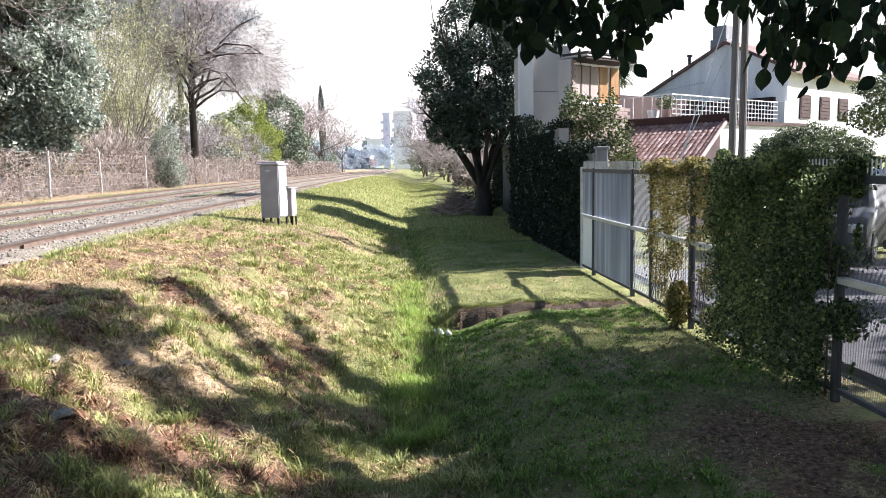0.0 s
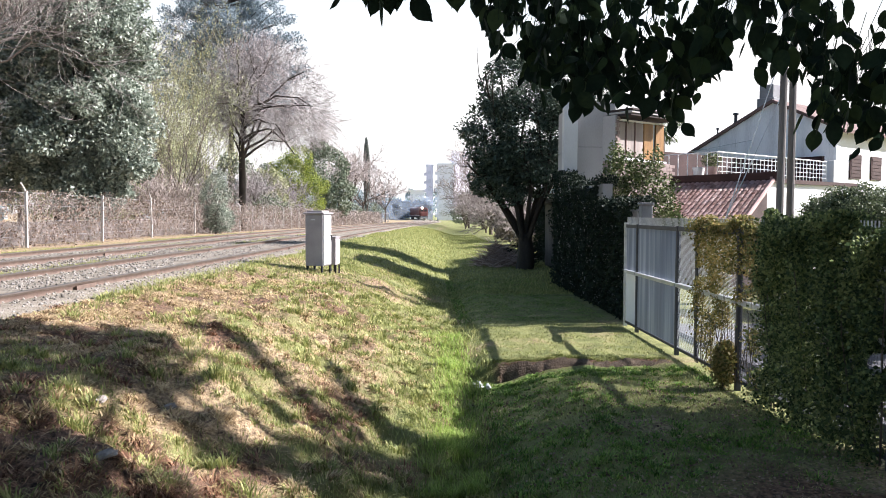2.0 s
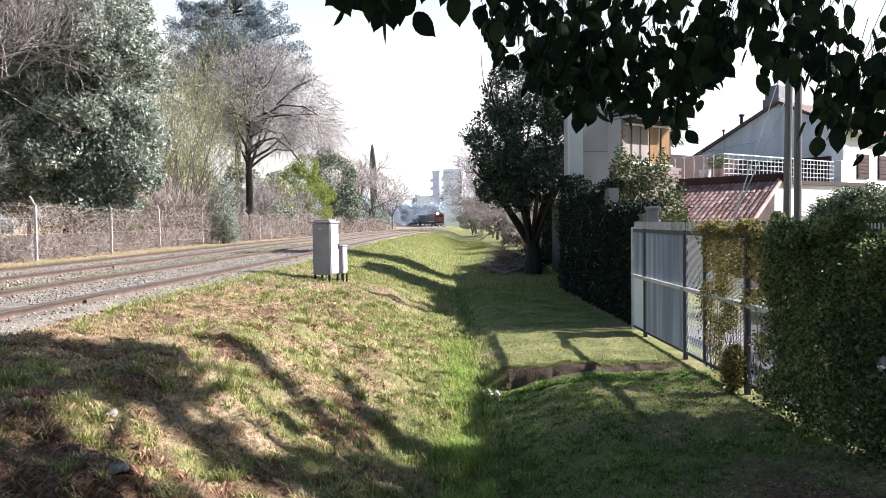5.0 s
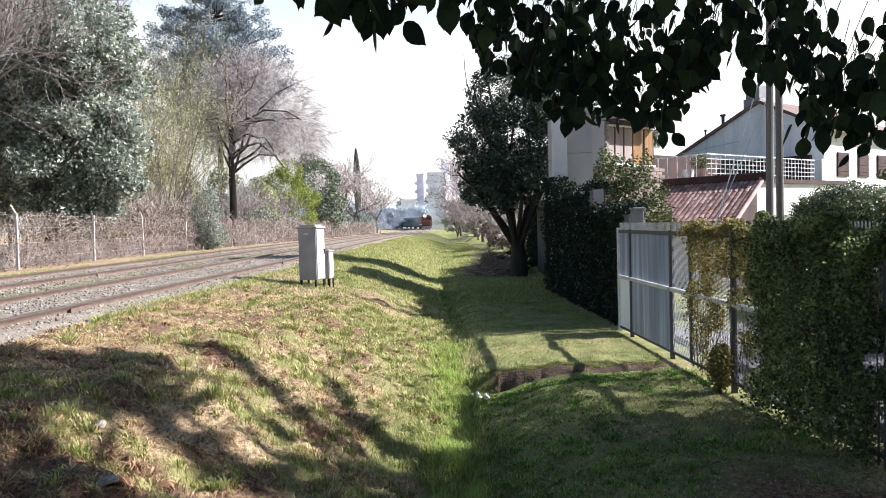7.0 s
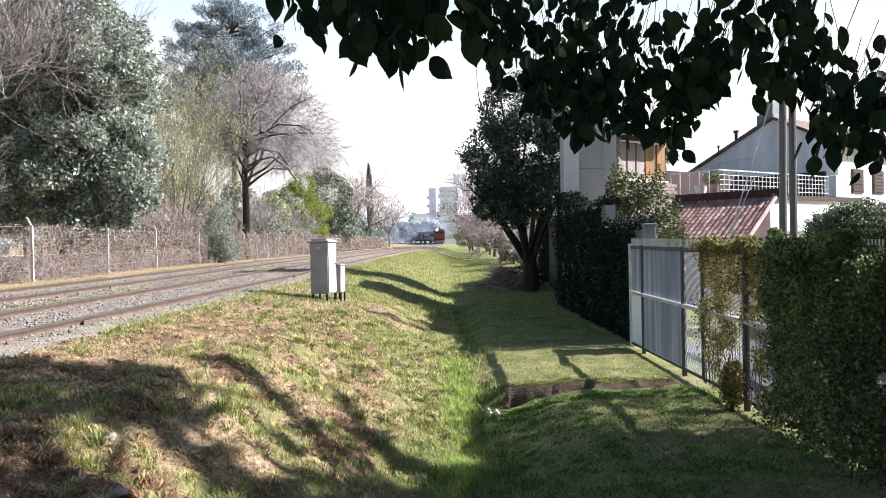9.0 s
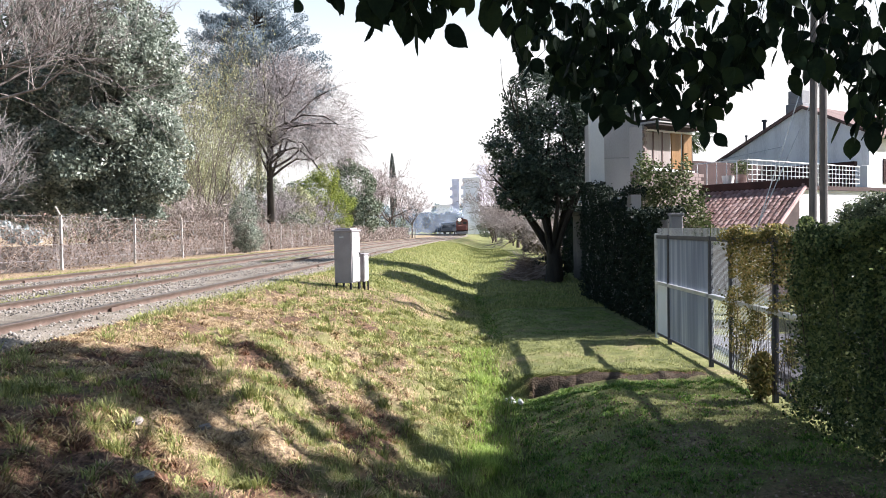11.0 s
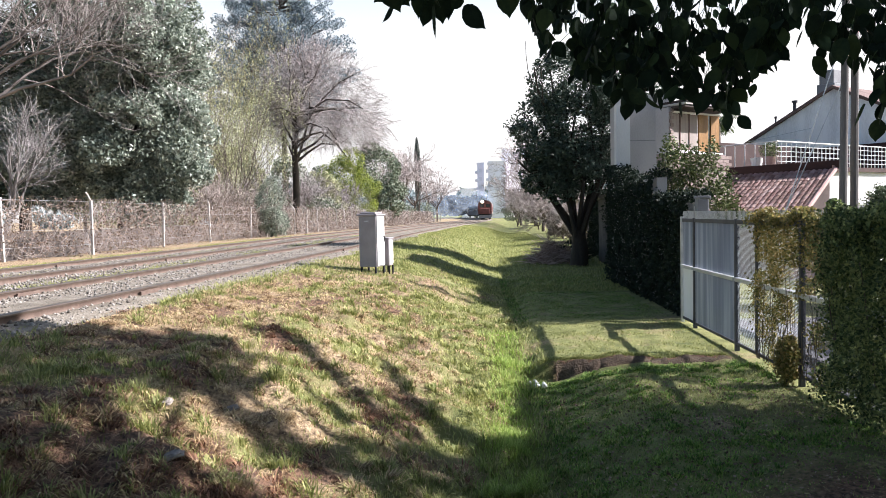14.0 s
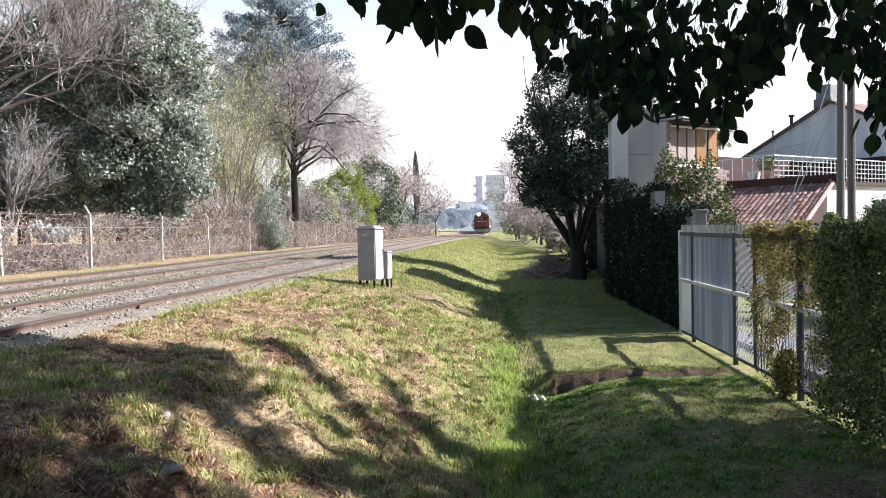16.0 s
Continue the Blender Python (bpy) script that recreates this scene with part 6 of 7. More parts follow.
def build_shade_tree():
    """An unseen tree added across the road, so that its high boughs shade the bank."""
    rng = np.random.default_rng(191)
    org = np.array((14.6, 6.2, 0.1))
    top = (-0.2, 0.1, 7.4)
    t = thing("street_tree", "unseen leafy tree added across the road to shade the bank", "tree", tuple(org))
    twigs, shade = [], []

    def above(x, y, z):
        h = z - ground_z(x, y)
        return np.stack([x + 1.43 * h, y + 0.1 * h, z], 1)

    for line, r0, r1 in SHADOW_STREAKS:
        q = np.array(line)
        k = np.concatenate([[0], np.cumsum(np.hypot(*np.diff(q, axis=0).T))])
        n = int(k[-1] * 230 * (r0 + r1) / 0.24)
        f = rng.uniform(0, k[-1], n)
        w = (r0 + (r1 - r0) * f / k[-1]) * (0.6 + 0.8 * patchy(f, f, 0.22, 5))
        x, y = np.interp(f, k, q[:, 0]) + rng.normal(0, 0.5, n) * w, np.interp(f, k, q[:, 1]) + rng.normal(0, 0.5, n) * w
        shade.append(above(x, y, 8.6 + rng.normal(0, 0.15, n)))
        c = above(q[:, 0], q[:, 1], np.full(len(q), 8.6))
        twigs.append((c - org, np.linspace(0.03, 0.05, len(q))))
        twigs.append(([top, tuple((np.array(top) * 0.5 + (c[-1] - org) * 0.5) + np.array((0, 0, 0.35))), tuple(c[-1] - org)], [0.09, 0.07, 0.05]))
    for ring, cover, fleck in SHADE:
        q = np.array(ring)
        (x0, y0), (x1, y1) = q.min(0), q.max(0)
        n = int((x1 - x0) * (y1 - y0) * 420)
        x, y = rng.uniform(x0, x1, n), rng.uniform(y0, y1, n)
        inside = np.zeros(n, bool)
        for (ax, ay), (bx, by) in zip(q, np.roll(q, -1, 0)):
            cut = (ay > y) != (by > y)
            inside ^= cut & (x < (bx - ax) * (y - ay) / (by - ay + 1e-9) + ax)
        inside &= 0.55 * patchy(x + 0.5 * y, y, fleck, 21) + 0.45 * patchy(x, y, fleck * 0.4, 22) < cover
        x, y = x[inside] + rng.normal(0, 0.05, inside.sum()), y[inside] + rng.normal(0, 0.05, inside.sum())
        shade.append(above(x, y, 8.6 + rng.normal(0, 0.3, len(x))))
        c = above(q[:, 0], q[:, 1], np.full(len(q), 8.5)).mean(0) - org
        twigs.append(([top, tuple(np.array(top) * 0.5 + c * 0.5 + np.array((0, 0, 0.3))), tuple(c)], [0.1, 0.08, 0.04]))
    trunk = [([(0, 0, -0.2), (0.05, 0.02, 3.0), (-0.05, 0.05, 5.4), top], [0.3, 0.24, 0.2, 0.15])]
    v, f = tube_arrays(trunk, 10)
    mesh_part("trunk", v, f, "bark", t, smooth=True)
    v, f = tube_arrays(twigs, 6)
    mesh_part("branchwork", v, f, "bark", t)
    v, f = leaf_arrays(rng, np.concatenate(shade) - org, 0.18, 0.7, 0.5, 0.7)
    mesh_part("crown", v, f, "front_leaf", t)


build_shade_tree()


# ---- grass ----
def blades(name, label, n, area, want_dry, mat, seed, hmin, hmax, pick=None):
    rng = np.random.default_rng(seed)
    x0, x1, y0, y1 = area
    y = y0 + (y1 - y0) * rng.uniform(0, 1, n) ** 1.9
    x = rng.uniform(x0, x1, n)
    d = dryness(x, y)
    keep = rng.uniform(0, 1, n) < (d if want_dry else 1.05 - d)
    keep &= x > rail_x(y) + 0.45
    keep &= (x < 0.8) | (y < 10.4) | (y > 14.5) | (rng.uniform(0, 1, n) < 0.9)
    clump = np.clip(0.5 + 1.1 * (0.6 * patchy(x, y, 0.35, 7) + 0.4 * patchy(x, y, 0.14, 8) - 0.5), 0, 1)
    keep &= rng.uniform(0, 1, n) > 0.8 * bareness(x, y)
    keep &= rng.uniform(0, 1, n) < 0.3 + 0.8 * clump
    keep &= ~((y > 10.16) & (y < 10.46) & (x > 1.0) & (x < 3.4))
    if pick is not None:
        keep &= pick(x, y, rng)
    x, y, clump = x[keep], y[keep], clump[keep]
    n = len(x)
    z = ground_z(x, y) - 0.01
    h = rng.uniform(hmin, hmax, n) * (0.6 + 0.7 * clump) * np.where((x > 1.0) & (hmax < 0.12), 0.5, 1.0)
    a = rng.uniform(0, 6.283, n)
    lean = rng.uniform(0.2, 1.1, n) * h if not want_dry else rng.uniform(0.8, 3.0, n) * h
    w = rng.uniform(0.0014, 0.0032, n) * (1 + y / 8)
    bx, by = np.cos(a), np.sin(a)
    base = np.stack([x, y, z], 1)
    side = np.stack([-by, bx, 0 * x], 1) * w[:, None]
    mid = base + np.stack([bx * lean * 0.35, by * lean * 0.35, h * (0.6 if not want_dry else 0.42)], 1)
    tip = base + np.stack([bx * lean, by * lean, h * (0.95 if not want_dry else 0.4)], 1)
    v = np.stack([base - side, base + side, mid + side * 0.8, mid - side * 0.8, tip + side * 0.12, tip - side * 0.12], 1)
    f = np.arange(n)[:, None, None] * 6 + np.array([[[0, 1, 2, 3], [3, 2, 4, 5]]])
    me = from_arrays(name, v.reshape(-1, 3), f.reshape(-1, 4), mat)
    tagged(new(name, me), label, "grass", kind="stuff")


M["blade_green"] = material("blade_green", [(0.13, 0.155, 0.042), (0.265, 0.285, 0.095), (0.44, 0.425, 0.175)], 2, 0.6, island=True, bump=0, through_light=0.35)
# lawn green with shade put into the colour, deeper than blade_green
M["blade_shaded"] = material("blade_shaded", [(0.05, 0.095, 0.016), (0.115, 0.225, 0.035), (0.28, 0.38, 0.09)], 2, 0.6, island=True, bump=0, through_light=0.35)
M["blade_dry"] = material("blade_dry", [(0.13, 0.072, 0.04), (0.38, 0.27, 0.145), (0.6, 0.475, 0.28)], 3, 0.8, island=True, bump=0, through_light=0.2)
M["blade_rust"] = material("blade_rust", [(0.075, 0.032, 0.018), (0.21, 0.105, 0.06), (0.4, 0.24, 0.15)], 3, 0.85, island=True, bump=0, through_light=0.15)
M["blade_lush"] = material("blade_lush", [(0.17, 0.25, 0.05), (0.3, 0.41, 0.09), (0.46, 0.54, 0.17)], 2, 0.6, island=True, bump=0, through_light=0.5)
# where the darker green goes: shaded lawn, leaving out the sunlit strips
SHADED_LAWN = lambda x, y, r: (x > 0.75) & ((y < 7.5) | ((y < 10.3) & (x < 1.4)) | (y > 14.2))
blades("green_grass", "green grass blades on the bank and lawn", 250000, (-4.6, 3.6, 3.2, 21), False, "blade_green", 51, 0.025, 0.085, lambda x, y, r: ~SHADED_LAWN(x, y, r) | (r.uniform(0, 1, len(x)) < 0.35))
blades("lawn_grass", "short lawn grass, its green darkened where the lawn is shaded", 150000, (0.7, 3.65, 3.2, 24), False, "blade_shaded", 54, 0.025, 0.06, SHADED_LAWN)
blades("dry_grass", "dry straw-coloured grass on the bank", 260000, (-4.6, 3.4, 3.2, 21), True, "blade_dry", 52, 0.02, 0.07)
blades("ditch_grass", "tall bright green grass in the ditch", 40000, (-0.6, 1.3, 6.2, 13), False, "blade_lush", 53, 0.06, 0.15, lambda x, y, r: np.abs(x - lerp_at(y, [(4, 0.15), (6.5, 0.3), (10, 0.5), (13, 0.4)])) < 0.3 * r.uniform(0.2, 1.2, len(x)))


def tufts(name, label, n, area, want_dry, mat, seed, hmin, hmax, share):
    """Tussocks: fans of long blades that spring from one root and bend over."""
    rng = np.random.default_rng(seed)
    x0, x1, y0, y1 = area
    cy = y0 + (y1 - y0) * rng.uniform(0, 1, n) ** 1.6
    cx = rng.uniform(x0, x1, n)
    d = dryness(cx, cy)
    keep = (rng.uniform(0, 1, n) < (0.25 + 0.75 * d if want_dry else 1.1 - d)) & (cx > rail_x(cy) + 0.5)
    keep &= share(cx, cy)
    cx, cy = cx[keep], cy[keep]
    big = rng.uniform(0.55, 1.25, len(cx)) ** 1.3
    count = (rng.integers(26, 60, len(cx)) * big).astype(int)
    turn = rng.uniform(0, 6.283, len(cx))
    i = np.repeat(np.arange(len(cx)), count)
    n = len(i)
    a = rng.uniform(0, 6.283, n) if not want_dry else turn[i] + rng.normal(0, 0.9, n)
    r = np.abs(rng.normal(0, 0.045, n)) * big[i]
    x, y = cx[i] + np.cos(a) * r + rng.normal(0, 0.015, n), cy[i] + np.sin(a) * r + rng.normal(0, 0.015, n)
    h = rng.uniform(hmin, hmax, n) * big[i]
    w = rng.uniform(0.0018, 0.0038, n) * (1 + cy[i] / 9)
    base = np.stack([x, y, ground_z(x, y) - 0.012], 1)
    out = np.stack([np.cos(a), np.sin(a), 0 * a], 1)
    side = np.stack([-np.sin(a), np.cos(a), 0 * a], 1) * w[:, None]
    up = np.array((0, 0, 1.0))
    lean = (rng.uniform(0.35, 1.2, n) if not want_dry else rng.uniform(1.1, 2.6, n)) * h
    v = []
    for f, g, e in ((0, 0, 1), (0.22, 0.5, 1), (0.58, 0.86, 0.75), (1.0, 0.9 if not want_dry else 0.5, 0.1)):
        c = base + out * (lean * f)[:, None] + up * (h * g)[:, None]
        v += [c - side * e, c + side * e]
    v = np.stack(v, 1)
    q = np.array([(0, 1, 3, 2), (2, 3, 5, 4), (4, 5, 7, 6)])
    f = (np.arange(n)[:, None, None] * 8 + q[None]).reshape(-1, 4)
    tagged(new(name, from_arrays(name, v.reshape(-1, 3), f, mat)), label, "grass", kind="stuff")


BANK = lambda x, y: (x < 0.7)
tufts("grass_tufts", "bushy green grass tufts scattered over the bank", 1700, (-4.4, 0.7, 3.3, 15), False, "blade_green", 151, 0.035, 0.1, BANK)
tufts("straw_tufts", "flattened tufts of dry straw-brown grass on the bank", 2700, (-4.5, 0.5, 3.3, 14), True, "blade_dry", 152, 0.02, 0.055, BANK)
tufts("rusty_tufts", "rust-brown dead grass matted on the bank", 900, (-4.5, 0.4, 3.3, 9), True, "blade_rust", 153, 0.025, 0.07, lambda x, y: bareness(x, y) > 0.25)
tufts("lawn_tufts", "grass clumps in the shaded lawn, coloured in the darker shade green", 1500, (0.6, 3.6, 3.4, 10.2), False, "blade_shaded", 154, 0.018, 0.048, lambda x, y: (patchy(x, y, 0.5, 33) > 0.45) & (bareness(x, y) < 0.3))

tufts("lip_grass", "ragged grass hanging over the gully's earth edge", 150, (0.95, 3.45, 10.5, 10.66), False, "blade_green", 155, 0.015, 0.04, lambda x, y: x > 0)
tufts("gully_grass", "grass clumps on the gully floor", 130, (0.8, 3.45, 9.8, 10.18), False, "blade_shaded", 156, 0.015, 0.04, lambda x, y: x > 0)


def far_blades():
    """Coarser tufts on the far bank and lawn."""
    rng = np.random.default_rng(58)
    n = 60000
    y = 19 + 60 * rng.uniform(0, 1, n) ** 1.5
    x = rail_x(y) + 0.5 + rng.uniform(0, 1, n) * (8.5 - 0.04 * (y - 19))
    z = ground_z(x, y) - 0.01
    h = rng.uniform(0.04, 0.1, n)
    a = rng.uniform(0, 6.28, n)
    w = 0.006 * (1 + y / 20)
    b = np.stack([x, y, z], 1)
    sd = np.stack([np.cos(a) * w, np.sin(a) * w, 0 * x], 1)
    tip = b + np.stack([np.sin(a) * h * 0.6, np.cos(a) * h * 0.6, h], 1)
    v = np.stack([b - sd, b + sd, tip], 1).reshape(-1, 3)
    tagged(new("far_grass", from_arrays("far_grass", v, np.arange(3 * n).reshape(n, 3), "blade_green")), "green grass on the far bank beside the railway", "grass", kind="stuff")


far_blades()


def track_weeds():
    rng = np.random.default_rng(57)
    n = 40000
    y = 5 + 41 * rng.uniform(0, 1, n) ** 1.4
    o = rng.choice([-6.6, -4.5, -2.7, -2.5, 0.6], n) + rng.normal(0, 0.26, n)
    keep = np.sin(y * 0.8 + o * 2) * np.sin(y * 0.37 + 1) > -0.35
    y, o = y[keep], o[keep]
    x, n = rail_x(y) + o, len(y)
    z = rail_z(y) - 0.13
    h = rng.uniform(0.02, 0.065, n)
    a = rng.uniform(0, 6.28, n)
    w = 0.004 * (1 + y / 12)
    b = np.stack([x, y, z], 1)
    sd = np.stack([np.cos(a) * w, np.sin(a) * w, 0 * x], 1)
    tip = b + np.stack([np.sin(a) * h * 0.6, np.cos(a) * h * 0.6, h], 1)
    v = np.stack([b - sd, b + sd, tip], 1).reshape(-1, 3)
    tagged(new("track_weeds", from_arrays("track_weeds", v, np.arange(3 * n).reshape(n, 3), "blade_green")), "thin green weeds growing between the rails", "weeds", kind="stuff")


track_weeds()


def build_litter():
    rng = np.random.default_rng(61)
    t = bmesh.new()
    for k in range(5):
        bmesh.ops.create_icosphere(t, subdivisions=1, radius=0.042, matrix=pose(rng.normal(0, 0.07), rng.normal(0, 0.05), 0.04, 20 * k, 35 * k, 50 * k) @ Matrix.Diagonal((1.3, 0.8, 0.5, 1)))
    ob = part("crumpled_litter", t, "white_paint")
    ob.matrix_basis = pose(*gz(0.84, 10.0))
    tagged(ob, "crumpled pale plastic bag lying in the ditch", "litter")
    # flat stones and scraps lying in the bank's grass
    for k, (sx, sy, w, d, r) in enumerate(((-2.0, 6.1, 0.2, 0.09, 25), (-2.3, 5.55, 0.12, 0.08, 70), (-1.95, 4.75, 0.2, 0.13, 10), (-1.1, 6.75, 0.11, 0.05, 120), (-1.9, 7.2, 0.14, 0.07, 40))):
        st = bmesh.new()
        bmesh.ops.create_icosphere(st, subdivisions=2, radius=0.5)
        for q in st.verts:
            q.co = q.co * (0.85 + 0.5 * noise.noise(q.co * 3.1 + Vector((k * 3.1, 0, 0))))
            q.co = Vector((q.co.x * w, q.co.y * d, q.co.z * 0.05))
        ob = part("flat_stone", st, "field_stone")
        ob.matrix_basis = pose(sx, sy, float(ground_z(sx, sy)) + 0.018, 8, -14, r)
        tagged(ob, "flat pale stone half sunk in the bank's grass", "stone", "stones on the bank")
    n = 5200
    x, y = rng.uniform(0.4, 3.6, n), 3.3 + 6 * rng.uniform(0, 1, n) ** 1.5
    p = np.stack([x, y, ground_z(x, y) + 0.02], 1)
    v, f = leaf_arrays(rng, p, 0.03, 0.25, 0, 0.7)
    tagged(mesh_part("fallen_leaves", v, f, "dry_leaf"), "small fallen leaves scattered on the shaded lawn", "leaves", kind="stuff")


build_litter()


# ---- train ----
def glow_material():
    m = bpy.data.materials.new("headlight_glow")
    m.use_nodes = True
    b = m.node_tree.nodes["Principled BSDF"]
    b.inputs["Emission Color"].default_value = (1.0, 0.92, 0.8, 1)
    b.inputs["Emission Strength"].default_value = 90
    return m


M["headlight_glow"] = glow_material()
_ty = np.arange(60.0, 352.0, 1.0)
_tx = rail_x(_ty) - 0.87
_ts = np.concatenate([[0], np.cumsum(np.hypot(np.diff(_tx), np.diff(_ty)))])


def on_track(s):
    y = float(np.interp(s, _ts, _ty))
    x = float(np.interp(s, _ts, _tx))
    return Vector((x, y, float(rail_z(y))))


def locomotive():
    t = thing("locomotive", "red diesel locomotive with a lit headlight", "locomotive", (0, 0, 0))
    bm = bmesh.new()
    prof = [(-1.45, 1.2), (1.45, 1.2), (1.45, 3.3), (1.2, 3.75), (0.6, 4.0), (-0.6, 4.0), (-1.2, 3.75), (-1.45, 3.3)]
    a = [bm.verts.new((x, -7.4, z)) for x, z in prof]
    b = [bm.verts.new((x, 7.4, z)) for x, z in prof]
    bm.faces.new(a)
    bm.faces.new(b[::-1])
    for i in range(8):
        bm.faces.new((a[i], b[i], b[(i + 1) % 8], a[(i + 1) % 8]))
    bevelled(bm, 0.06)
    part("body", bm, "loco_red", t)
    boxpart("frame", "black_iron", t, -1.4, -7.6, 0.75, 1.4, 7.6, 1.2, bevel=0.03)
    boxpart("nose", "loco_red", t, -1.05, -8.3, 1.2, 1.05, -7.4, 2.35, bevel=0.08)
    for s in (-1, 1):
        boxpart("windscreen", "dark_glass", t, s * 0.62 - 0.45, -7.46, 2.65, s * 0.62 + 0.45, -7.41, 3.3)
        boxpart("walkway", "white_paint", t, s * 1.48 - 0.05, -7.4, 1.3, s * 1.48 + 0.05, 7.4, 1.45)
        bm = bmesh.new()
        cyl(bm, (s * 0.85, -8.0, 0.95), (s * 0.85, -7.5, 0.95), 0.22, n=12)
        part("buffer", bm, "black_iron", t)
        for y in (-5.6, -4.0, 4.0, 5.6):
            bm = bmesh.new()
            cyl(bm, (s * 0.78, y, 0.5), (s * 0.92, y, 0.5), 0.5, n=18)
            part("wheel", bm, "black_iron", t)
    bm = bmesh.new()
    box(bm, -1.3, -8.25, 0.3, 1.3, -8.05, 0.95)
    bevelled(bm, 0.05)
    part("cowcatcher", bm, "pillar_grey", t, "grey pilot plate at the front")
    bm = bmesh.new()
    box(bm, -0.95, -7.75, 3.45, -0.15, -7.4, 4.05)
    bevelled(bm, 0.06)
    hl = part("headlight_housing", bm, "black_iron", t)
    bm = bmesh.new()
    cyl(bm, (-0.55, -7.76, 3.75), (-0.55, -7.84, 3.75), 0.24, n=16)
    part("headlight", bm, "headlight_glow", hl, "glowing headlight")
    boxpart("exhaust", "black_iron", t, -0.3, -1.0, 4.0, 0.3, 0.5, 4.25)
    return t


def coach():
    t = thing("coach", "grey-blue passenger coach behind the locomotive", "railway coach", (0, 0, 0), "train coaches")
    bm = bmesh.new()
    prof = [(-1.42, 1.0), (1.42, 1.0), (1.42, 3.2), (1.1, 3.65), (0, 3.9), (-1.1, 3.65), (-1.42, 3.2)]
    a = [bm.verts.new((x, -9.6, z)) for x, z in prof]
    b = [bm.verts.new((x, 9.6, z)) for x, z in prof]
    bm.faces.new(a)
    bm.faces.new(b[::-1])
    for i in range(7):
        bm.faces.new((a[i], b[i], b[(i + 1) % 7], a[(i + 1) % 7]))
    part("body", bm, "coach_grey", t)
    for s in (-1, 1):
        for k in range(8):
            boxpart("window", "dark_glass", t, s * 1.44 - 0.02, -8.3 + k * 2.1, 2.1, s * 1.44 + 0.02, -6.8 + k * 2.1, 2.95)
        for y in (-7.5, -5.5, 5.5, 7.5):
            bm = bmesh.new()
            cyl(bm, (s * 0.78, y, 0.46), (s * 0.92, y, 0.46), 0.46, n=16)
            part("wheel", bm, "black_iron", t)
    boxpart("underframe", "black_iron", t, -1.2, -9.4, 0.6, 1.2, 9.4, 1.0)
    return t


def smoke_material():
    m = bpy.data.materials.new("thin_smoke")
    m.use_nodes = True
    n, l = m.node_tree.nodes, m.node_tree.links
    b = n["Principled BSDF"]
    b.inputs["Base Color"].default_value = (0.72, 0.84, 1.0, 1)
    b.inputs["Roughness"].default_value = 1.0
    b.inputs["Specular IOR Level"].default_value = 0.0
    tr, tl, mx, mt = n.new("ShaderNodeBsdfTransparent"), n.new("ShaderNodeBsdfTranslucent"), n.new("ShaderNodeMixShader"), n.new("ShaderNodeMixShader")
    tl.inputs[0].default_value = (0.72, 0.84, 1.0, 1)
    mt.inputs[0].default_value = 0.5
    ns, rg = n.new("ShaderNodeTexNoise"), n.new("ShaderNodeMapRange")
    ns.inputs["Scale"].default_value, ns.inputs["Detail"].default_value = 0.3, 1.5
    rg.inputs[1].default_value, rg.inputs[2].default_value, rg.inputs[3].default_value, rg.inputs[4].default_value = 0.3, 0.75, 0.005, 0.075
    co = n.new("ShaderNodeTexCoord")
    l.new(co.outputs["Object"], ns.inputs["Vector"])
    l.new(ns.outputs[0], rg.inputs[0])
    l.new(rg.outputs[0], mx.inputs[0])
    l.new(b.outputs[0], mt.inputs[1])
    l.new(tl.outputs[0], mt.inputs[2])
    l.new(tr.outputs[0], mx.inputs[1])
    l.new(mt.outputs[0], mx.inputs[2])
    l.new(mx.outputs[0], n["Material Output"].inputs[0])
    return m


M["thin_smoke"] = smoke_material()


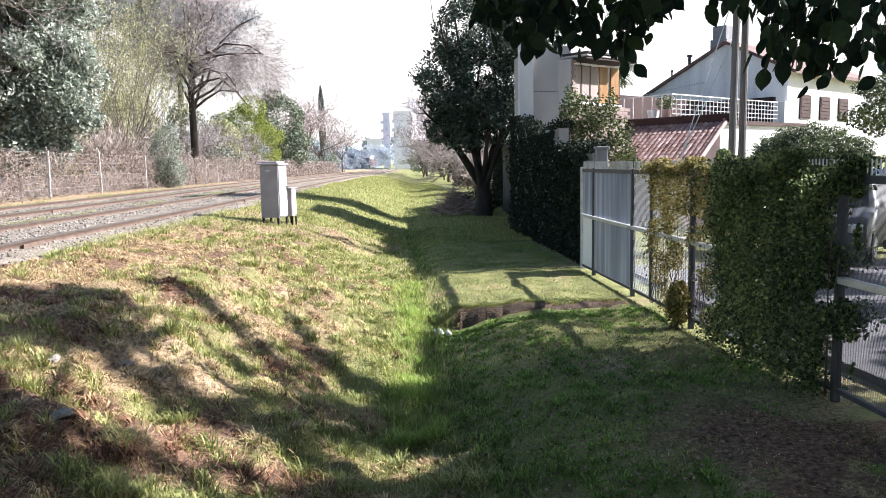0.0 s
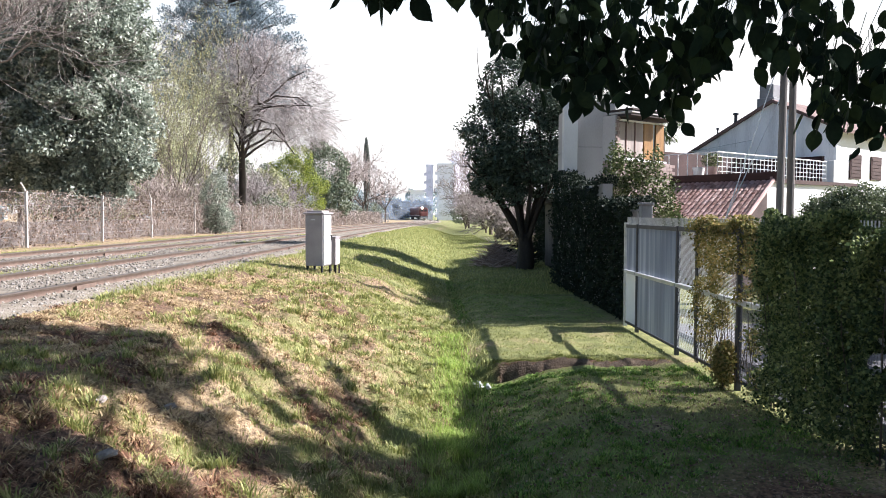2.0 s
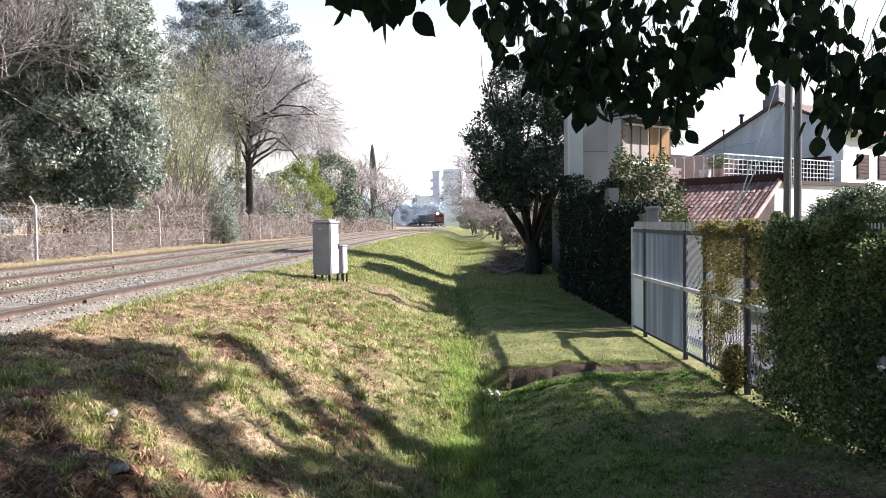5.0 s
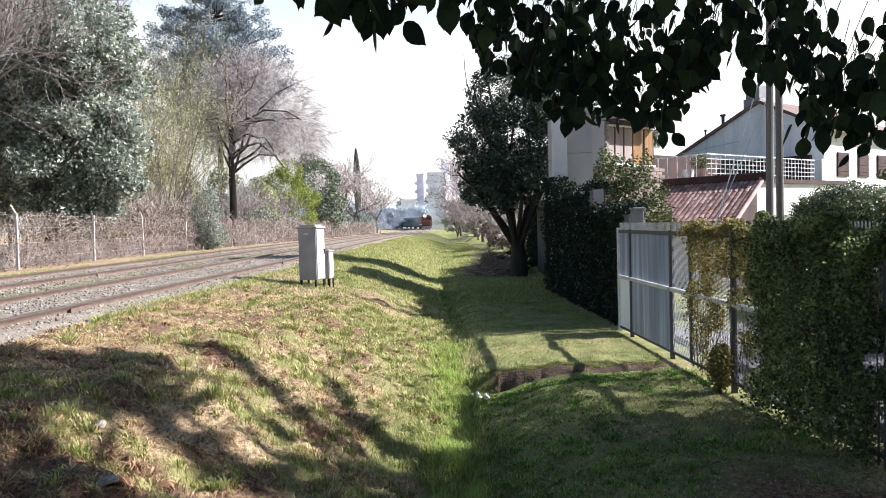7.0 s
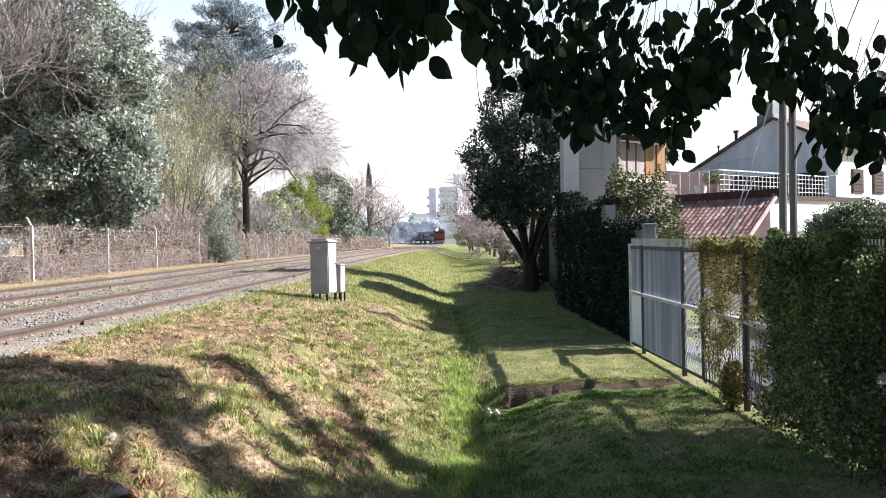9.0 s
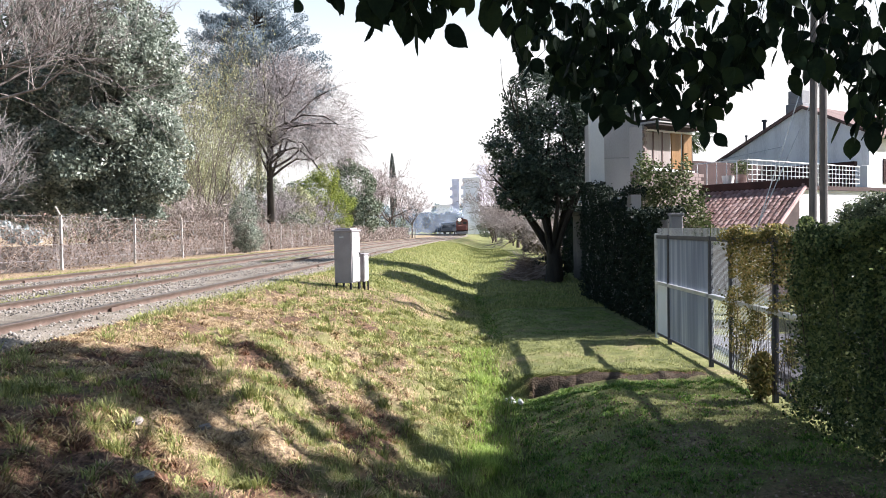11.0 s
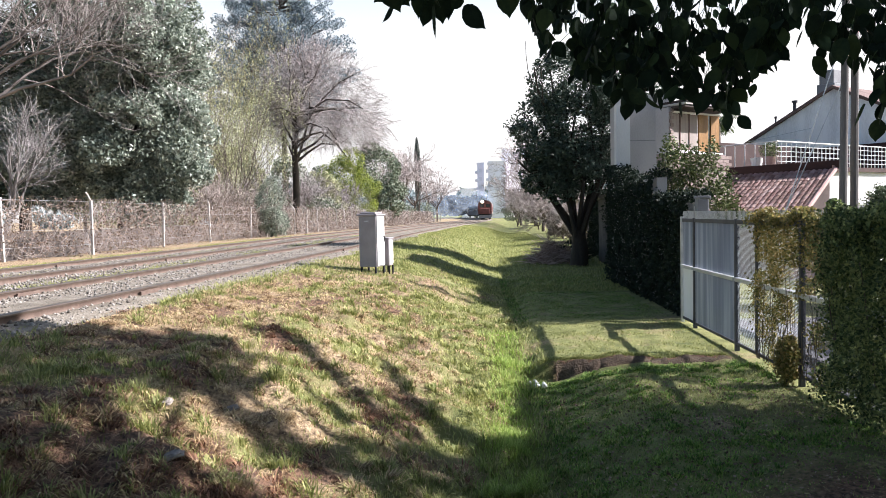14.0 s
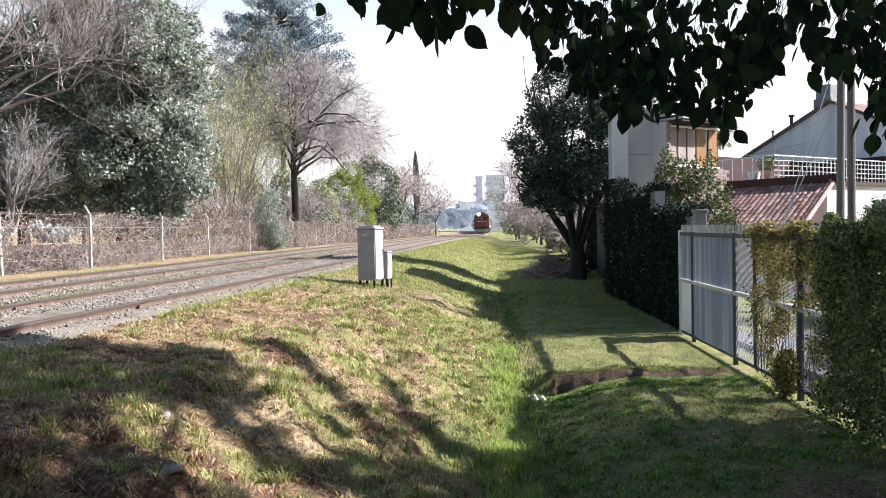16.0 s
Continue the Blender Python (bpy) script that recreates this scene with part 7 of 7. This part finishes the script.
def build_smoke():
    """Thin drifting exhaust, as overlapping rigid puffs."""
    rng = np.random.default_rng(17)
    t = thing("exhaust_smoke", "thin bluish exhaust smoke drifting behind the train", "smoke", (0, 250, 0))
    for k in range(64):
        bm = bmesh.new()
        x = rng.uniform(-18, 5)
        r = rng.uniform(1.6, 3.6)
        bmesh.ops.create_icosphere(bm, subdivisions=2, radius=r, matrix=pose(x, rng.uniform(2, 30), 1.5 + 6.5 * rng.uniform(0, 1) ** 1.4, 0, 0, rng.uniform(0, 90)) @ Matrix.Diagonal((1.5, 1.0, 0.8, 1)))
        ob = part("smoke_puff", bm, "thin_smoke", t, smooth=True)
        ob.visible_shadow = False
    return t


SMOKE = build_smoke()
LOCO = locomotive()
COACHES = [coach()]
for _k in range(3):
    COACHES.append(copy_thing(COACHES[0], pose(0, 0, 0)))


def train_front(t):
    """Arc length of the train's front along the track."""
    y = np.interp(t, [0, 3.5, 6, 9, 12, 14.5, 16], [262, 241, 222, 197, 175, 158, 148.5])
    return float(np.interp(y, _ty, _ts))


def vehicle_pose(s, half):
    a, b = on_track(s - half * 0.6), on_track(s + half * 0.6)
    d = b - a
    return pose(*((a + b) / 2), 0, 0, math.degrees(math.atan2(-d.x, d.y)))


def motions():
    times = [0, 1, 2, 3, 4, 5, 6, 7, 8, 9, 10, 11, 12, 13, 14, 15, 16]
    walk(LOCO, [(t, vehicle_pose(train_front(t) + 8.2, 7.4)) for t in times])
    walk(SMOKE, [(0, pose(-1.5, 252, -0.5)), (8, pose(0.0, 246, 0.0)), (16, pose(1.0, 240, 0.6))])
    sway = [(0, 0.3), (0.5, 0.4), (1, 0.9), (1.5, -0.8), (2, -0.6), (2.5, 0.4), (3, 0.9), (3.5, -1.0), (4.2, 0.4), (5, -0.4), (6, 0.2), (7, 0.2), (7.5, 0.2), (8, 1.0), (8.5, 2.2), (9, 4.8), (9.5, 2.3), (10.2, 1.0), (11, 1.6), (12, 1.0), (13, 0.7), (14, 0.6), (14.5, 0.4), (15, 1.0), (16, 1.9)]
    walk(SPRAY, [(t, pose(*SPRAY_AT, 0, -d, 0)) for t, d in sway])
    for k, c in enumerate(COACHES):
        walk(c, [(t, vehicle_pose(train_front(t) + 26.5 + 20.2 * k, 9.6)) for t in times])


motions()
